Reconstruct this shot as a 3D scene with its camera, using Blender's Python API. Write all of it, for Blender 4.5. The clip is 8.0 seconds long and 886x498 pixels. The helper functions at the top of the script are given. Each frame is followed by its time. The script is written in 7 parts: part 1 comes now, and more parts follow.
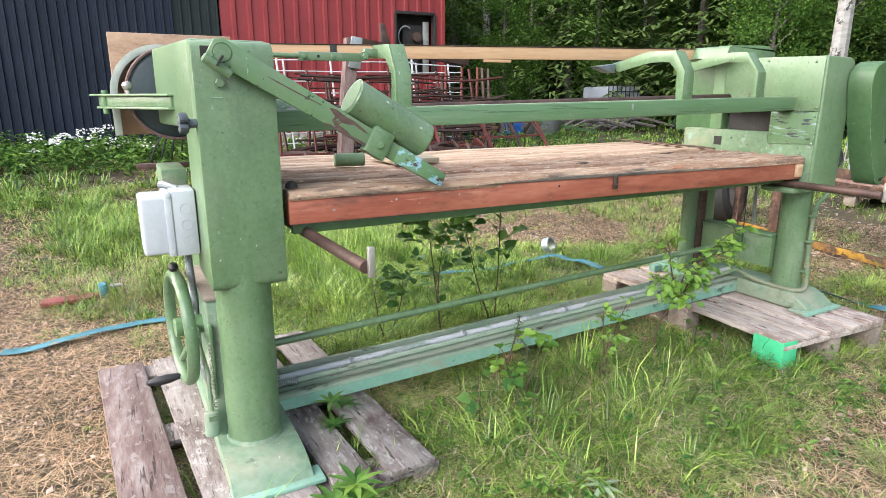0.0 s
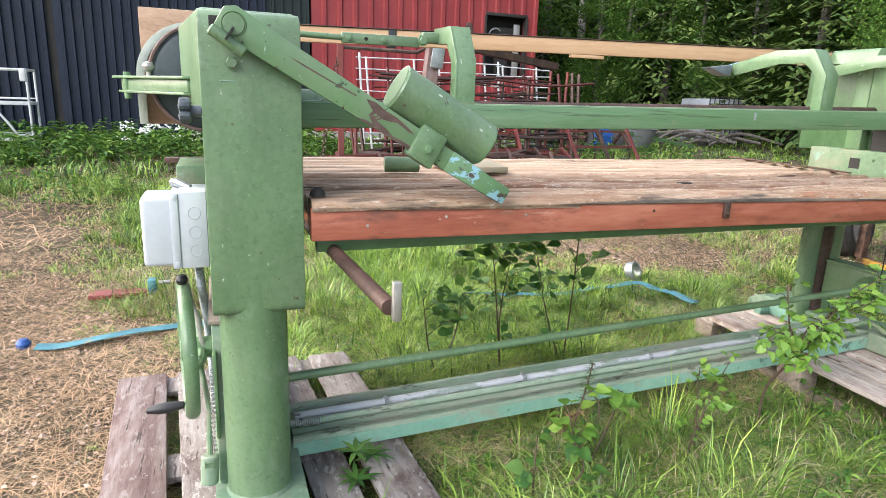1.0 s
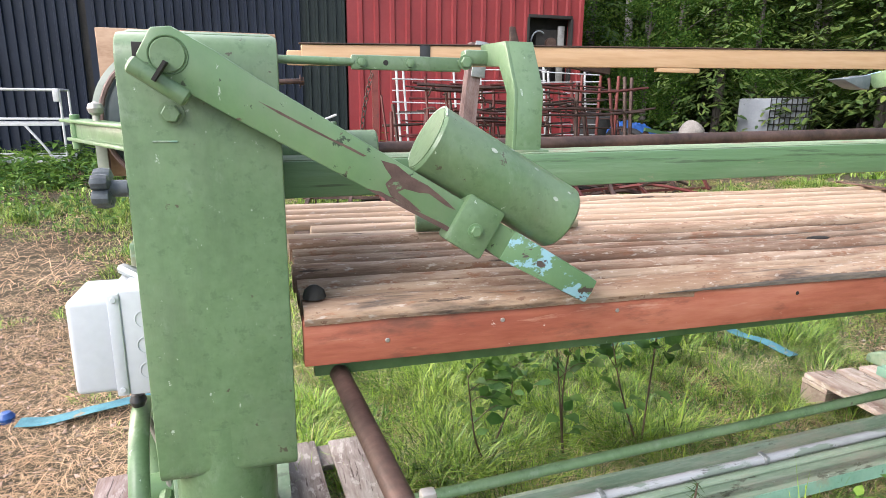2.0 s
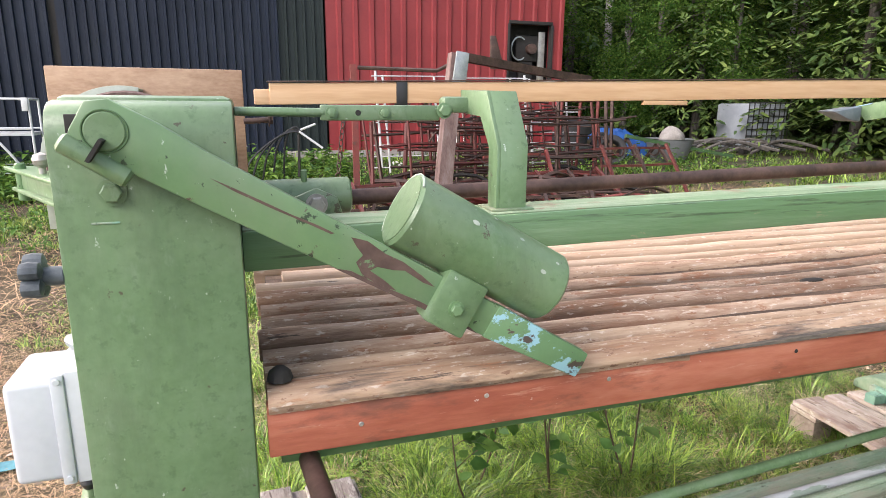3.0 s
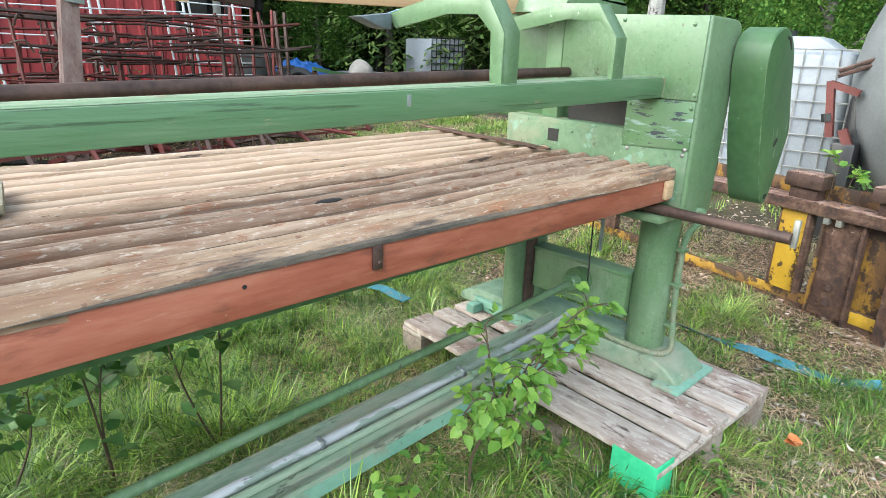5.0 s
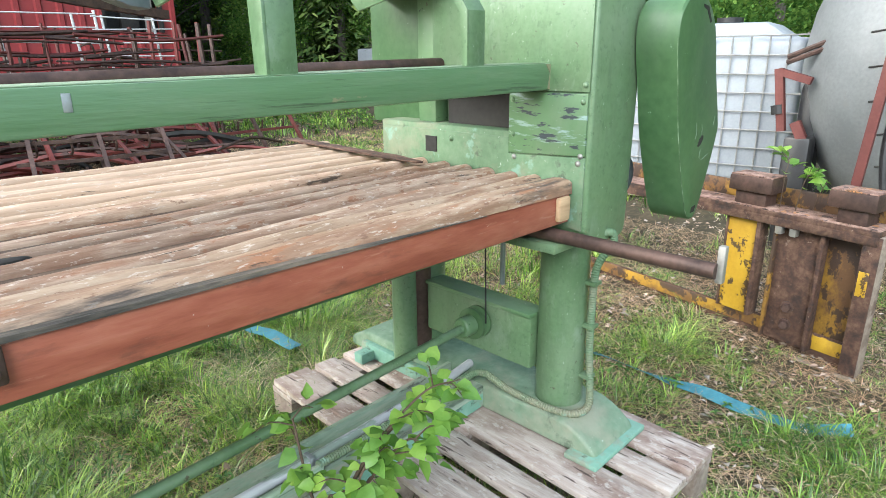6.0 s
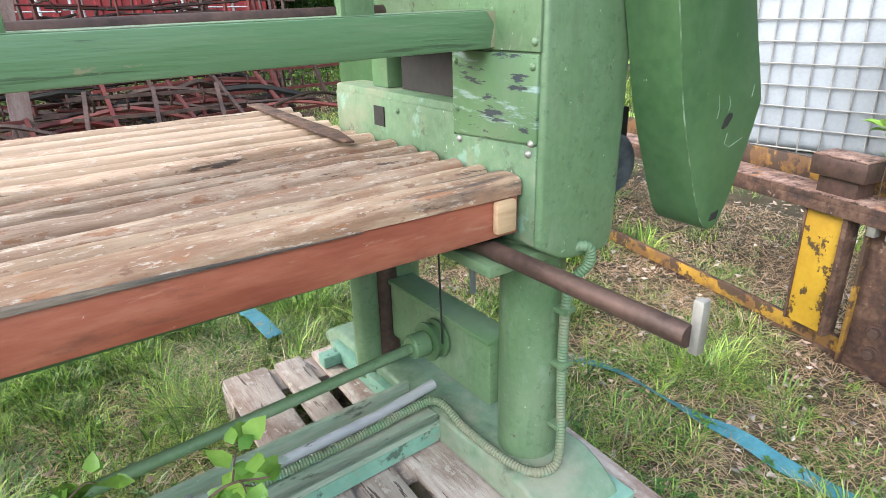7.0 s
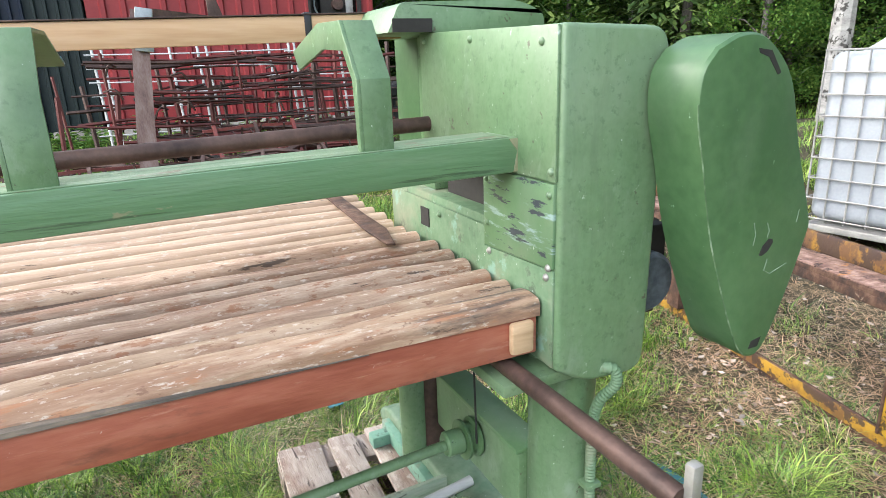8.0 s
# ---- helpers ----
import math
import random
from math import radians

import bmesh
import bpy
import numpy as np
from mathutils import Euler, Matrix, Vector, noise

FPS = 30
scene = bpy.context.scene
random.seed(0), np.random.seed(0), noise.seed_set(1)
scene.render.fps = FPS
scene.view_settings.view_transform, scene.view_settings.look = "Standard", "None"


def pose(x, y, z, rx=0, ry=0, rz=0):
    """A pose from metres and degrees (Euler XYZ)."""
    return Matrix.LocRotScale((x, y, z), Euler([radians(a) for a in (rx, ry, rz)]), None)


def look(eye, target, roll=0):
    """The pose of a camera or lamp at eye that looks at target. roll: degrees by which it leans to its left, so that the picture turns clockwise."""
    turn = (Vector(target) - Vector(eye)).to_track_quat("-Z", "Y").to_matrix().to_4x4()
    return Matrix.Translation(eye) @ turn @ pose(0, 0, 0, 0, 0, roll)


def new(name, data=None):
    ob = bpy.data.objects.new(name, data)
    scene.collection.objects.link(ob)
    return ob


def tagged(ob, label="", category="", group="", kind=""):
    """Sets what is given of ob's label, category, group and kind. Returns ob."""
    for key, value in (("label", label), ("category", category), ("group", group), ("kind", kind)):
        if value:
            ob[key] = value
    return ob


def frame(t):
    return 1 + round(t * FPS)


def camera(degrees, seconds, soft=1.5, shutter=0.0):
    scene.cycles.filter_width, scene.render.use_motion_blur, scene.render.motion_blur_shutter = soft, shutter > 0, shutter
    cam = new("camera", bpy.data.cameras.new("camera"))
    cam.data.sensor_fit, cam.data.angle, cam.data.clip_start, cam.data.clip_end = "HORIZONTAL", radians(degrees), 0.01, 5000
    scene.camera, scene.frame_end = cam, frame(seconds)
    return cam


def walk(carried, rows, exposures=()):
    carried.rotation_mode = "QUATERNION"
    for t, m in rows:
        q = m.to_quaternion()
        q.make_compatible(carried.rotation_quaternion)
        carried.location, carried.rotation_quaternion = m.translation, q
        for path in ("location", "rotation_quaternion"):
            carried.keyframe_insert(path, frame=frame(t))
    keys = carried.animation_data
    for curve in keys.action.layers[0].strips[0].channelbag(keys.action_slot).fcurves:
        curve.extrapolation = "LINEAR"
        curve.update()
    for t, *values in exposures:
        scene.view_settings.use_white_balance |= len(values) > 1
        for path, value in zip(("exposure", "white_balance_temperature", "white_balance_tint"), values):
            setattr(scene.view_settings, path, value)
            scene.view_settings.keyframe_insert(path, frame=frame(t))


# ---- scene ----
cam = camera(71.8, 8.0, soft=0.8)
PATH = [
    (0, (-0.477, -1.937, 1.3), (0.438, -0.227, 0.812), -0.1),
    (0.5, (-0.414, -1.856, 1.269), (0.387, -0.111, 0.707), -1.1),
    (1, (-0.226, -1.587, 1.27), (0.457, 0.232, 0.794), 2.1),
    (1.5, (-0.11, -1.243, 1.289), (0.513, 0.591, 0.794), 0.5),
    (1.7, (-0.062, -1.147, 1.309), (0.509, 0.707, 0.823), 0.7),
    (2.8, (-0.046, -0.916, 1.461), (0.501, 0.955, 1.016), 0.5),
    (3, (-0.014, -0.926, 1.455), (0.596, 0.921, 0.991), 0.5),
    (3.5, (0.222, -1.016, 1.453), (1.111, 0.717, 0.999), 1.7),
    (4, (0.436, -1.089, 1.463), (1.457, 0.548, 0.937), 1.4),
    (4.5, (0.532, -1.046, 1.433), (1.689, 0.497, 0.903), 1.9),
    (5, (0.641, -0.981, 1.369), (1.954, 0.389, 0.737), 1.9),
    (5.2, (0.719, -0.962, 1.345), (2.058, 0.372, 0.69), -0.2),
    (6.3, (1.523, -0.845, 1.305), (2.891, 0.49, 0.714), -0.4),
    (6.5, (1.66, -0.82, 1.318), (2.983, 0.512, 0.629), 0.2),
    (7, (1.898, -0.85, 1.298), (2.977, 0.662, 0.559), -1.4),
    (7.5, (2.009, -0.922, 1.306), (2.898, 0.684, 0.513), -1.9),
    (8, (2.048, -0.921, 1.43), (2.875, 0.804, 0.848), -2.0),
]
walk(cam, [(t, look(eye, target, roll)) for t, eye, target, roll in PATH], exposures=[(0, 1.95, 6500, 12), (1.5, 2.05, 6550, 13), (3, 2.0, 6850, 17), (3.5, 2.0, 6550, 12), (4, 1.95, 6250, 7), (5, 1.87, 6100, 2), (6.5, 1.95, 6150, 6), (8, 1.95, 6250, 9)])

# ---- light ----
world = bpy.data.worlds.new("overcast_sky")
scene.world = world
world.use_nodes = True
wn = world.node_tree.nodes
sky = wn.new("ShaderNodeTexSky")
sky.sky_type = "NISHITA"
sky.sun_disc = False
sky.sun_elevation, sky.sun_rotation = radians(34), radians(306)
sky.dust_density, sky.air_density = 3.0, 1.0
mute = wn.new("ShaderNodeHueSaturation")
mute.inputs["Saturation"].default_value = 0.6
world.node_tree.links.new(sky.outputs[0], mute.inputs["Color"])
world.node_tree.links.new(mute.outputs[0], wn["Background"].inputs["Color"])
wn["Background"].inputs["Strength"].default_value = 0.146
sun_data = bpy.data.lights.new("sun", "SUN")
sun_data.energy, sun_data.angle, sun_data.color = 1.0, radians(32), (1.0, 0.97, 0.93)
sun = new("sun", sun_data)
sun.matrix_world = look((-9, -6.5, 7.5), (0, 0, 0))


# ---- materials ----
def material(name, cols, rough=0.6, metal=0.0, scale=8.0, stretch=(1, 1, 1), bump=0.15, fine=60.0, vary=0.0, island=0.0,
             chips=None, chip_size=9.0, chip_level=0.66, chip_grain=False, spec=0.5, translucent=0.0, layers=(), swing=0.03):
    """cols: two or three base colours mixed by noise. chips: a colour that shows through in sharp flakes."""
    m = bpy.data.materials.new(name)
    m.use_nodes = True
    nt = m.node_tree
    nd, ln = nt.nodes, nt.links
    bsdf = nd["Principled BSDF"]
    tc = nd.new("ShaderNodeTexCoord")
    mp = nd.new("ShaderNodeMapping")
    mp.inputs["Scale"].default_value = stretch
    ln.new(tc.outputs["Object"], mp.inputs["Vector"])
    n1 = nd.new("ShaderNodeTexNoise")
    n1.inputs["Scale"].default_value, n1.inputs["Detail"].default_value, n1.inputs["Roughness"].default_value = scale, 6, 0.65
    n2 = nd.new("ShaderNodeTexNoise")
    n2.inputs["Scale"].default_value, n2.inputs["Detail"].default_value = fine, 4
    ln.new(mp.outputs[0], n1.inputs["Vector"])
    ln.new(mp.outputs[0], n2.inputs["Vector"])
    ramp = nd.new("ShaderNodeValToRGB")
    el = ramp.color_ramp.elements
    el[0].position, el[1].position = 0.33, 0.67
    el[0].color, el[1].color = (*cols[0], 1), (*cols[-1], 1)
    if len(cols) > 2:
        e = el.new(0.5)
        e.color = (*cols[1], 1)
    mixn = nd.new("ShaderNodeMath")
    mixn.operation = "MULTIPLY_ADD"
    ln.new(n2.outputs["Fac"], mixn.inputs[0])
    mixn.inputs[1].default_value = 0.35
    sub = nd.new("ShaderNodeMath")
    sub.operation = "SUBTRACT"
    ln.new(n1.outputs["Fac"], sub.inputs[0])
    sub.inputs[1].default_value = 0.175
    ln.new(sub.outputs[0], mixn.inputs[2])
    ln.new(mixn.outputs[0], ramp.inputs[0])
    colour = ramp.outputs[0]
    if vary or island:
        hsv = nd.new("ShaderNodeHueSaturation")
        if island:
            g = nd.new("ShaderNodeNewGeometry")
            source, amount = g.outputs["Random Per Island"], island
        else:
            g = nd.new("ShaderNodeObjectInfo")
            source, amount = g.outputs["Random"], vary
        mr = nd.new("ShaderNodeMapRange")
        mr.inputs["To Min"].default_value, mr.inputs["To Max"].default_value = 1 - amount, 1 + amount
        ln.new(source, mr.inputs["Value"])
        ln.new(mr.outputs[0], hsv.inputs["Value"])
        ln.new(colour, hsv.inputs["Color"])
        mh = nd.new("ShaderNodeMapRange")
        mh.inputs["To Min"].default_value, mh.inputs["To Max"].default_value = 0.5 + swing * min(1, amount * 2), 0.5 - swing * min(1, amount * 2)
        ln.new(source, mh.inputs["Value"])
        ln.new(mh.outputs[0], hsv.inputs["Hue"])
        colour = hsv.outputs[0]
    height = n2.outputs["Fac"]
    if chips:
        n3 = nd.new("ShaderNodeTexNoise")
        n3.inputs["Scale"].default_value, n3.inputs["Detail"].default_value, n3.inputs["Roughness"].default_value = chip_size, 8, 0.7
        ln.new(mp.outputs[0] if chip_grain else tc.outputs["Object"], n3.inputs["Vector"])
        cr = nd.new("ShaderNodeValToRGB")
        cr.color_ramp.elements[0].position, cr.color_ramp.elements[1].position = chip_level, chip_level + 0.02
        ln.new(n3.outputs["Fac"], cr.inputs[0])
        mx = nd.new("ShaderNodeMix")
        mx.data_type = "RGBA"
        ln.new(cr.outputs[0], mx.inputs["Factor"])
        ln.new(colour, mx.inputs["A"])
        mx.inputs["B"].default_value = (*chips, 1)
        colour = mx.outputs["Result"]
    for shade, size, level, soft, pull, amount in layers:
        lm = nd.new("ShaderNodeMapping")
        lm.inputs["Scale"].default_value, lm.inputs["Location"].default_value = pull, (size, level * 7, 1.3)
        ln.new(tc.outputs["Object"], lm.inputs["Vector"])
        nl = nd.new("ShaderNodeTexNoise")
        nl.inputs["Scale"].default_value, nl.inputs["Detail"].default_value, nl.inputs["Roughness"].default_value = size, 7, 0.68
        ln.new(lm.outputs[0], nl.inputs["Vector"])
        edge = nd.new("ShaderNodeMapRange")
        edge.inputs["From Min"].default_value, edge.inputs["From Max"].default_value, edge.inputs["To Max"].default_value = level, level + soft, amount
        ln.new(nl.outputs["Fac"], edge.inputs["Value"])
        over = nd.new("ShaderNodeMix")
        over.data_type = "RGBA"
        ln.new(edge.outputs[0], over.inputs["Factor"])
        ln.new(colour, over.inputs["A"])
        over.inputs["B"].default_value = (*shade, 1)
        colour = over.outputs["Result"]
    ln.new(colour, bsdf.inputs["Base Color"])
    bsdf.inputs["Roughness"].default_value, bsdf.inputs["Metallic"].default_value = rough, metal
    bsdf.inputs["Specular IOR Level"].default_value = spec
    if bump:
        b = nd.new("ShaderNodeBump")
        b.inputs["Strength"].default_value, b.inputs["Distance"].default_value = bump, 0.01
        ln.new(mixn.outputs[0], b.inputs["Height"])
        ln.new(b.outputs[0], bsdf.inputs["Normal"])
    if translucent:
        tr = nd.new("ShaderNodeBsdfTranslucent")
        ln.new(colour, tr.inputs["Color"])
        ms = nd.new("ShaderNodeMixShader")
        ms.inputs[0].default_value = translucent
        ln.new(bsdf.outputs[0], ms.inputs[1])
        ln.new(tr.outputs[0], ms.inputs[2])
        ln.new(ms.outputs[0], nd["Material Output"].inputs["Surface"])
    return m


# stains of the old enamel: rubbed grey-green film, drips, pale flecks
FILM = ((0.175, 0.225, 0.15), 5.0, 0.46, 0.25, (1, 1, 0.5), 0.55)
DRIPS = ((0.060, 0.095, 0.055), 6.0, 0.50, 0.25, (2.5, 2.5, 0.5), 0.45)
FLECKS = ((0.46, 0.53, 0.47), 62.0, 0.662, 0.03, (1, 1, 0.8), 0.8)
RUBS = ((0.24, 0.31, 0.24), 9.0, 0.57, 0.12, (1.5, 1.5, 0.8), 0.4)
MOTTLE = ((0.052, 0.10, 0.048), 48.0, 0.56, 0.10, (1, 1, 1), 0.45)
DUST = ((0.27, 0.23, 0.17), 4.0, 0.48, 0.20, (1, 1, 1), 0.75)
RUSTY = ((0.07, 0.06, 0.04), 22.0, 0.655, 0.02, (1, 1, 1), 0.9)
GREEN = material("green_enamel", [(0.092, 0.165, 0.078), (0.122, 0.205, 0.105), (0.15, 0.24, 0.132)], 0.36, scale=2.5, bump=0.14, fine=70,
                 layers=(FILM, DRIPS, RUBS, MOTTLE, FLECKS, RUSTY))
GREEN_WORN = material("chipped_green_enamel", [(0.095, 0.185, 0.085), (0.14, 0.245, 0.118)], 0.40, scale=4, bump=0.15, fine=35,
                      layers=(FILM, ((0.085, 0.05, 0.042), 9.0, 0.635, 0.02, (1, 1, 1), 1.0), ((0.02, 0.035, 0.02), 30.0, 0.645, 0.02, (1, 1, 1), 0.9), FLECKS))
GREEN_TIP = material("blue_chipped_enamel", [(0.10, 0.20, 0.095), (0.13, 0.24, 0.12)], 0.45, scale=5, bump=0.15, fine=35,
                     layers=(((0.24, 0.44, 0.52), 22.0, 0.53, 0.02, (1, 1, 1.6), 1.0), ((0.07, 0.05, 0.045), 17.0, 0.60, 0.02, (1, 1, 1.6), 1.0)))
GREEN_STREAK = material("streaked_blue_green_enamel", [(0.09, 0.18, 0.08), (0.12, 0.22, 0.105)], 0.45, scale=3, bump=0.12, fine=35,
                        layers=(FILM, ((0.30, 0.40, 0.41), 7.0, 0.55, 0.06, (1, 1.0, 5), 0.75), ((0.03, 0.035, 0.05), 9.0, 0.575, 0.02, (1, 1.2, 6), 0.95), FLECKS))
GREEN_DUSTY = material("dusty_green_enamel", [(0.09, 0.165, 0.085), (0.12, 0.20, 0.11), (0.15, 0.225, 0.135)], 0.65, scale=5, bump=0.2, fine=40,
                       layers=(DUST, ((0.20, 0.34, 0.27), 11.0, 0.60, 0.06, (1, 1, 1), 0.7), ((0.05, 0.06, 0.04), 14.0, 0.60, 0.06, (1, 1, 1), 0.7), FLECKS))
GREEN_BEAM = material("green_painted_timber", [(0.095, 0.185, 0.088), (0.12, 0.218, 0.112)], 0.4, scale=4, stretch=(0.25, 3, 3), bump=0.35, fine=30,
                      layers=(((0.19, 0.27, 0.17), 3.0, 0.48, 0.2, (0.5, 3, 4), 0.6), ((0.05, 0.08, 0.045), 6.0, 0.59, 0.05, (0.4, 6, 9), 0.8), ((0.26, 0.24, 0.15), 14.0, 0.66, 0.03, (0.6, 2, 2), 0.8)))
GREEN_DARK = material("dark_green_enamel", [(0.042, 0.098, 0.038), (0.058, 0.124, 0.050), (0.074, 0.145, 0.062)], 0.40, scale=2.5, bump=0.06, fine=40,
                      layers=(((0.12, 0.19, 0.105), 4.0, 0.50, 0.2, (1, 1, 0.6), 0.5), DRIPS, ((0.30, 0.42, 0.32), 40.0, 0.68, 0.03, (1, 1, 0.9), 0.8)))
FOOT_GREEN = material("dusty_mint_casting", [(0.115, 0.20, 0.125), (0.16, 0.25, 0.165), (0.21, 0.295, 0.21)], 0.6, scale=5, bump=0.2, fine=40,
                      layers=(((0.30, 0.29, 0.22), 4.0, 0.50, 0.18, (1, 1, 1), 0.7), ((0.07, 0.10, 0.065), 10.0, 0.58, 0.08, (1, 1, 1), 0.7), FLECKS))
GREEN_TEAL = material("pale_teal_enamel", [(0.16, 0.33, 0.25), (0.24, 0.42, 0.33)], 0.55, scale=6, bump=0.2,
                      layers=(((0.27, 0.28, 0.21), 8.0, 0.54, 0.1, (1, 1, 1), 0.8), ((0.05, 0.07, 0.05), 13.0, 0.60, 0.05, (1, 1, 1), 0.8)))
RED_WOOD = material("red_painted_timber", [(0.235, 0.060, 0.034), (0.315, 0.095, 0.056), (0.385, 0.142, 0.09)], 0.6, scale=3, stretch=(0.5, 3, 3), bump=0.25, fine=30,
                    layers=(((0.12, 0.045, 0.03), 4.0, 0.54, 0.12, (1, 3, 3), 0.8), ((0.45, 0.24, 0.17), 9.0, 0.60, 0.10, (0.6, 3, 5), 0.7), ((0.06, 0.04, 0.035), 9.0, 0.675, 0.02, (1, 1, 1), 0.9), ((0.62, 0.55, 0.5), 55.0, 0.69, 0.02, (1, 1, 1), 0.9)))
CRACKS = ((0.055, 0.038, 0.03), 7.0, 0.645, 0.025, (0.4, 7, 3), 0.9)
SPECKS = ((0.58, 0.50, 0.43), 34.0, 0.58, 0.05, (0.9, 2.8, 2.8), 0.65)
BROWN_SPECKS = ((0.19, 0.10, 0.065), 26.0, 0.595, 0.03, (1.0, 2.6, 2.6), 0.8)
SCUFF = ((0.53, 0.44, 0.36), 16.0, 0.60, 0.04, (0.8, 5, 5), 0.8)
BROWN_WEAR = ((0.22, 0.115, 0.07), 5.0, 0.50, 0.12, (0.6, 3, 3), 0.75)
ORANGE_RUB = ((0.33, 0.14, 0.065), 6.0, 0.56, 0.06, (0.9, 4, 4), 0.65)
SLAT_WOOD = material("worn_slat_timber", [(0.28, 0.185, 0.122), (0.395, 0.282, 0.20), (0.48, 0.365, 0.27)], 0.8, scale=3.0, stretch=(0.7, 6, 6), bump=0.7, fine=14, vary=0.16,
                     layers=(BROWN_WEAR, SCUFF, BROWN_SPECKS, SPECKS, CRACKS), swing=0.012)
SLAT_BROWN = material("eroded_brown_slat", [(0.20, 0.125, 0.088), (0.335, 0.235, 0.172), (0.46, 0.355, 0.275)], 0.85, scale=3.0, stretch=(0.8, 6, 6), bump=0.9, fine=14, vary=0.15,
                      layers=(BROWN_WEAR, ((0.24, 0.11, 0.06), 20.0, 0.56, 0.05, (0.9, 2.6, 2.6), 0.8), SPECKS, ((0.05, 0.034, 0.027), 7.0, 0.64, 0.025, (0.5, 7, 3), 0.9)), swing=0.012)
SLAT_CLEAN = material("clean_worn_slat", [(0.37, 0.255, 0.17), (0.455, 0.33, 0.235), (0.52, 0.395, 0.295)], 0.75, scale=2.5, stretch=(0.5, 7, 7), bump=0.5, fine=14, vary=0.10,
                      layers=(((0.24, 0.14, 0.085), 4.0, 0.55, 0.12, (0.5, 4, 4), 0.6), SPECKS, CRACKS), swing=0.010)
FRONT_WOOD = material("stained_front_slat", [(0.28, 0.17, 0.105), (0.39, 0.265, 0.18), (0.48, 0.355, 0.255)], 0.8, scale=2.2, stretch=(0.7, 5, 5), bump=0.7, fine=14,
                      layers=(BROWN_WEAR, ORANGE_RUB, BROWN_SPECKS, SPECKS, ((0.05, 0.043, 0.04), 1.6, 0.53, 0.10, (1, 9, 5), 0.9), CRACKS))
PALE_WOOD = material("pale_pine_board", [(0.48, 0.29, 0.155), (0.55, 0.35, 0.20), (0.60, 0.40, 0.245)], 0.6, scale=2.5, stretch=(0.4, 5, 5), bump=0.12, fine=20)
BARE_WOOD = material("bare_pine", [(0.38, 0.25, 0.14), (0.52, 0.36, 0.22)], 0.75, scale=5, stretch=(0.4, 4, 4), bump=0.25, fine=20)
PLY = material("stained_plywood", [(0.25, 0.15, 0.09), (0.36, 0.23, 0.15), (0.44, 0.30, 0.20)], 0.7, scale=4, stretch=(1, 1, 2.5), bump=0.15)
GREY_WOOD = material("weathered_grey_timber", [(0.155, 0.125, 0.115), (0.235, 0.205, 0.19), (0.31, 0.285, 0.27)], 0.85, scale=6, stretch=(5, 0.7, 5), bump=0.6, fine=18, vary=0.15, swing=0.01,
                     layers=(((0.085, 0.055, 0.050), 3.5, 0.51, 0.12, (1.5, 0.8, 1.5), 0.9), ((0.38, 0.36, 0.34), 22.0, 0.57, 0.03, (2.0, 1.0, 2.0), 0.75), ((0.05, 0.035, 0.03), 12.0, 0.60, 0.02, (5, 0.5, 5), 0.9)))
PALE_PALLET = material("bleached_pallet_timber", [(0.31, 0.245, 0.21), (0.42, 0.355, 0.315), (0.52, 0.46, 0.42)], 0.85, scale=6, stretch=(5, 0.7, 5), bump=0.6, fine=18, vary=0.12, swing=0.01,
                       layers=(((0.20, 0.125, 0.098), 2.6, 0.49, 0.12, (1.5, 0.8, 1.5), 0.8), ((0.50, 0.45, 0.41), 24.0, 0.565, 0.03, (1.6, 1.0, 1.6), 0.8), ((0.06, 0.04, 0.035), 12.0, 0.61, 0.02, (5, 0.5, 5), 0.9)))
BEAM_DUSTY = material("dusty_steel_beam", [(0.19, 0.275, 0.195), (0.27, 0.35, 0.265), (0.36, 0.40, 0.33)], 0.7, scale=4, stretch=(0.5, 3, 3), bump=0.25, fine=40,
                      layers=(((0.35, 0.33, 0.27), 5.0, 0.50, 0.15, (0.5, 2, 2), 0.75), ((0.07, 0.07, 0.05), 12.0, 0.60, 0.05, (0.6, 2, 2), 0.8), FLECKS))
BLOCK_WOOD = material("pallet_block_timber", [(0.16, 0.12, 0.10), (0.34, 0.29, 0.24)], 0.85, scale=8, bump=0.5)
BARE_BROWN = material("stained_crate_wood", [(0.12, 0.085, 0.04), (0.20, 0.14, 0.07)], 0.8, scale=6, bump=0.3)
POST_BROWN = material("weathered_red_brown_post", [(0.10, 0.06, 0.055), (0.17, 0.11, 0.10), (0.23, 0.17, 0.16)], 0.8, scale=5, stretch=(2, 2, 0.6), bump=0.3)
GREEN_SPRAY = material("bright_green_spray_paint", [(0.04, 0.42, 0.19), (0.08, 0.55, 0.27)], 0.6, scale=10, bump=0.3, chips=(0.30, 0.25, 0.2), chip_size=10, chip_level=0.66)
RUST = material("brown_rusty_steel", [(0.045, 0.028, 0.024), (0.082, 0.050, 0.041), (0.125, 0.075, 0.06)], 0.55, 0.35, scale=7, bump=0.25)
RUST_FLAKE = material("flaking_rusty_steel", [(0.030, 0.019, 0.016), (0.075, 0.038, 0.025), (0.14, 0.082, 0.055)], 0.85, scale=14, bump=0.8, fine=50, chips=(0.21, 0.15, 0.115), chip_size=22, chip_level=0.64)
YELLOW = material("worn_yellow_paint", [(0.30, 0.165, 0.02), (0.42, 0.245, 0.025)], 0.55, scale=6, bump=0.3,
                  layers=(((0.13, 0.065, 0.03), 6.0, 0.45, 0.12, (1, 1, 1), 0.85), ((0.05, 0.028, 0.021), 13.0, 0.505, 0.03, (1, 1, 1), 0.95)))
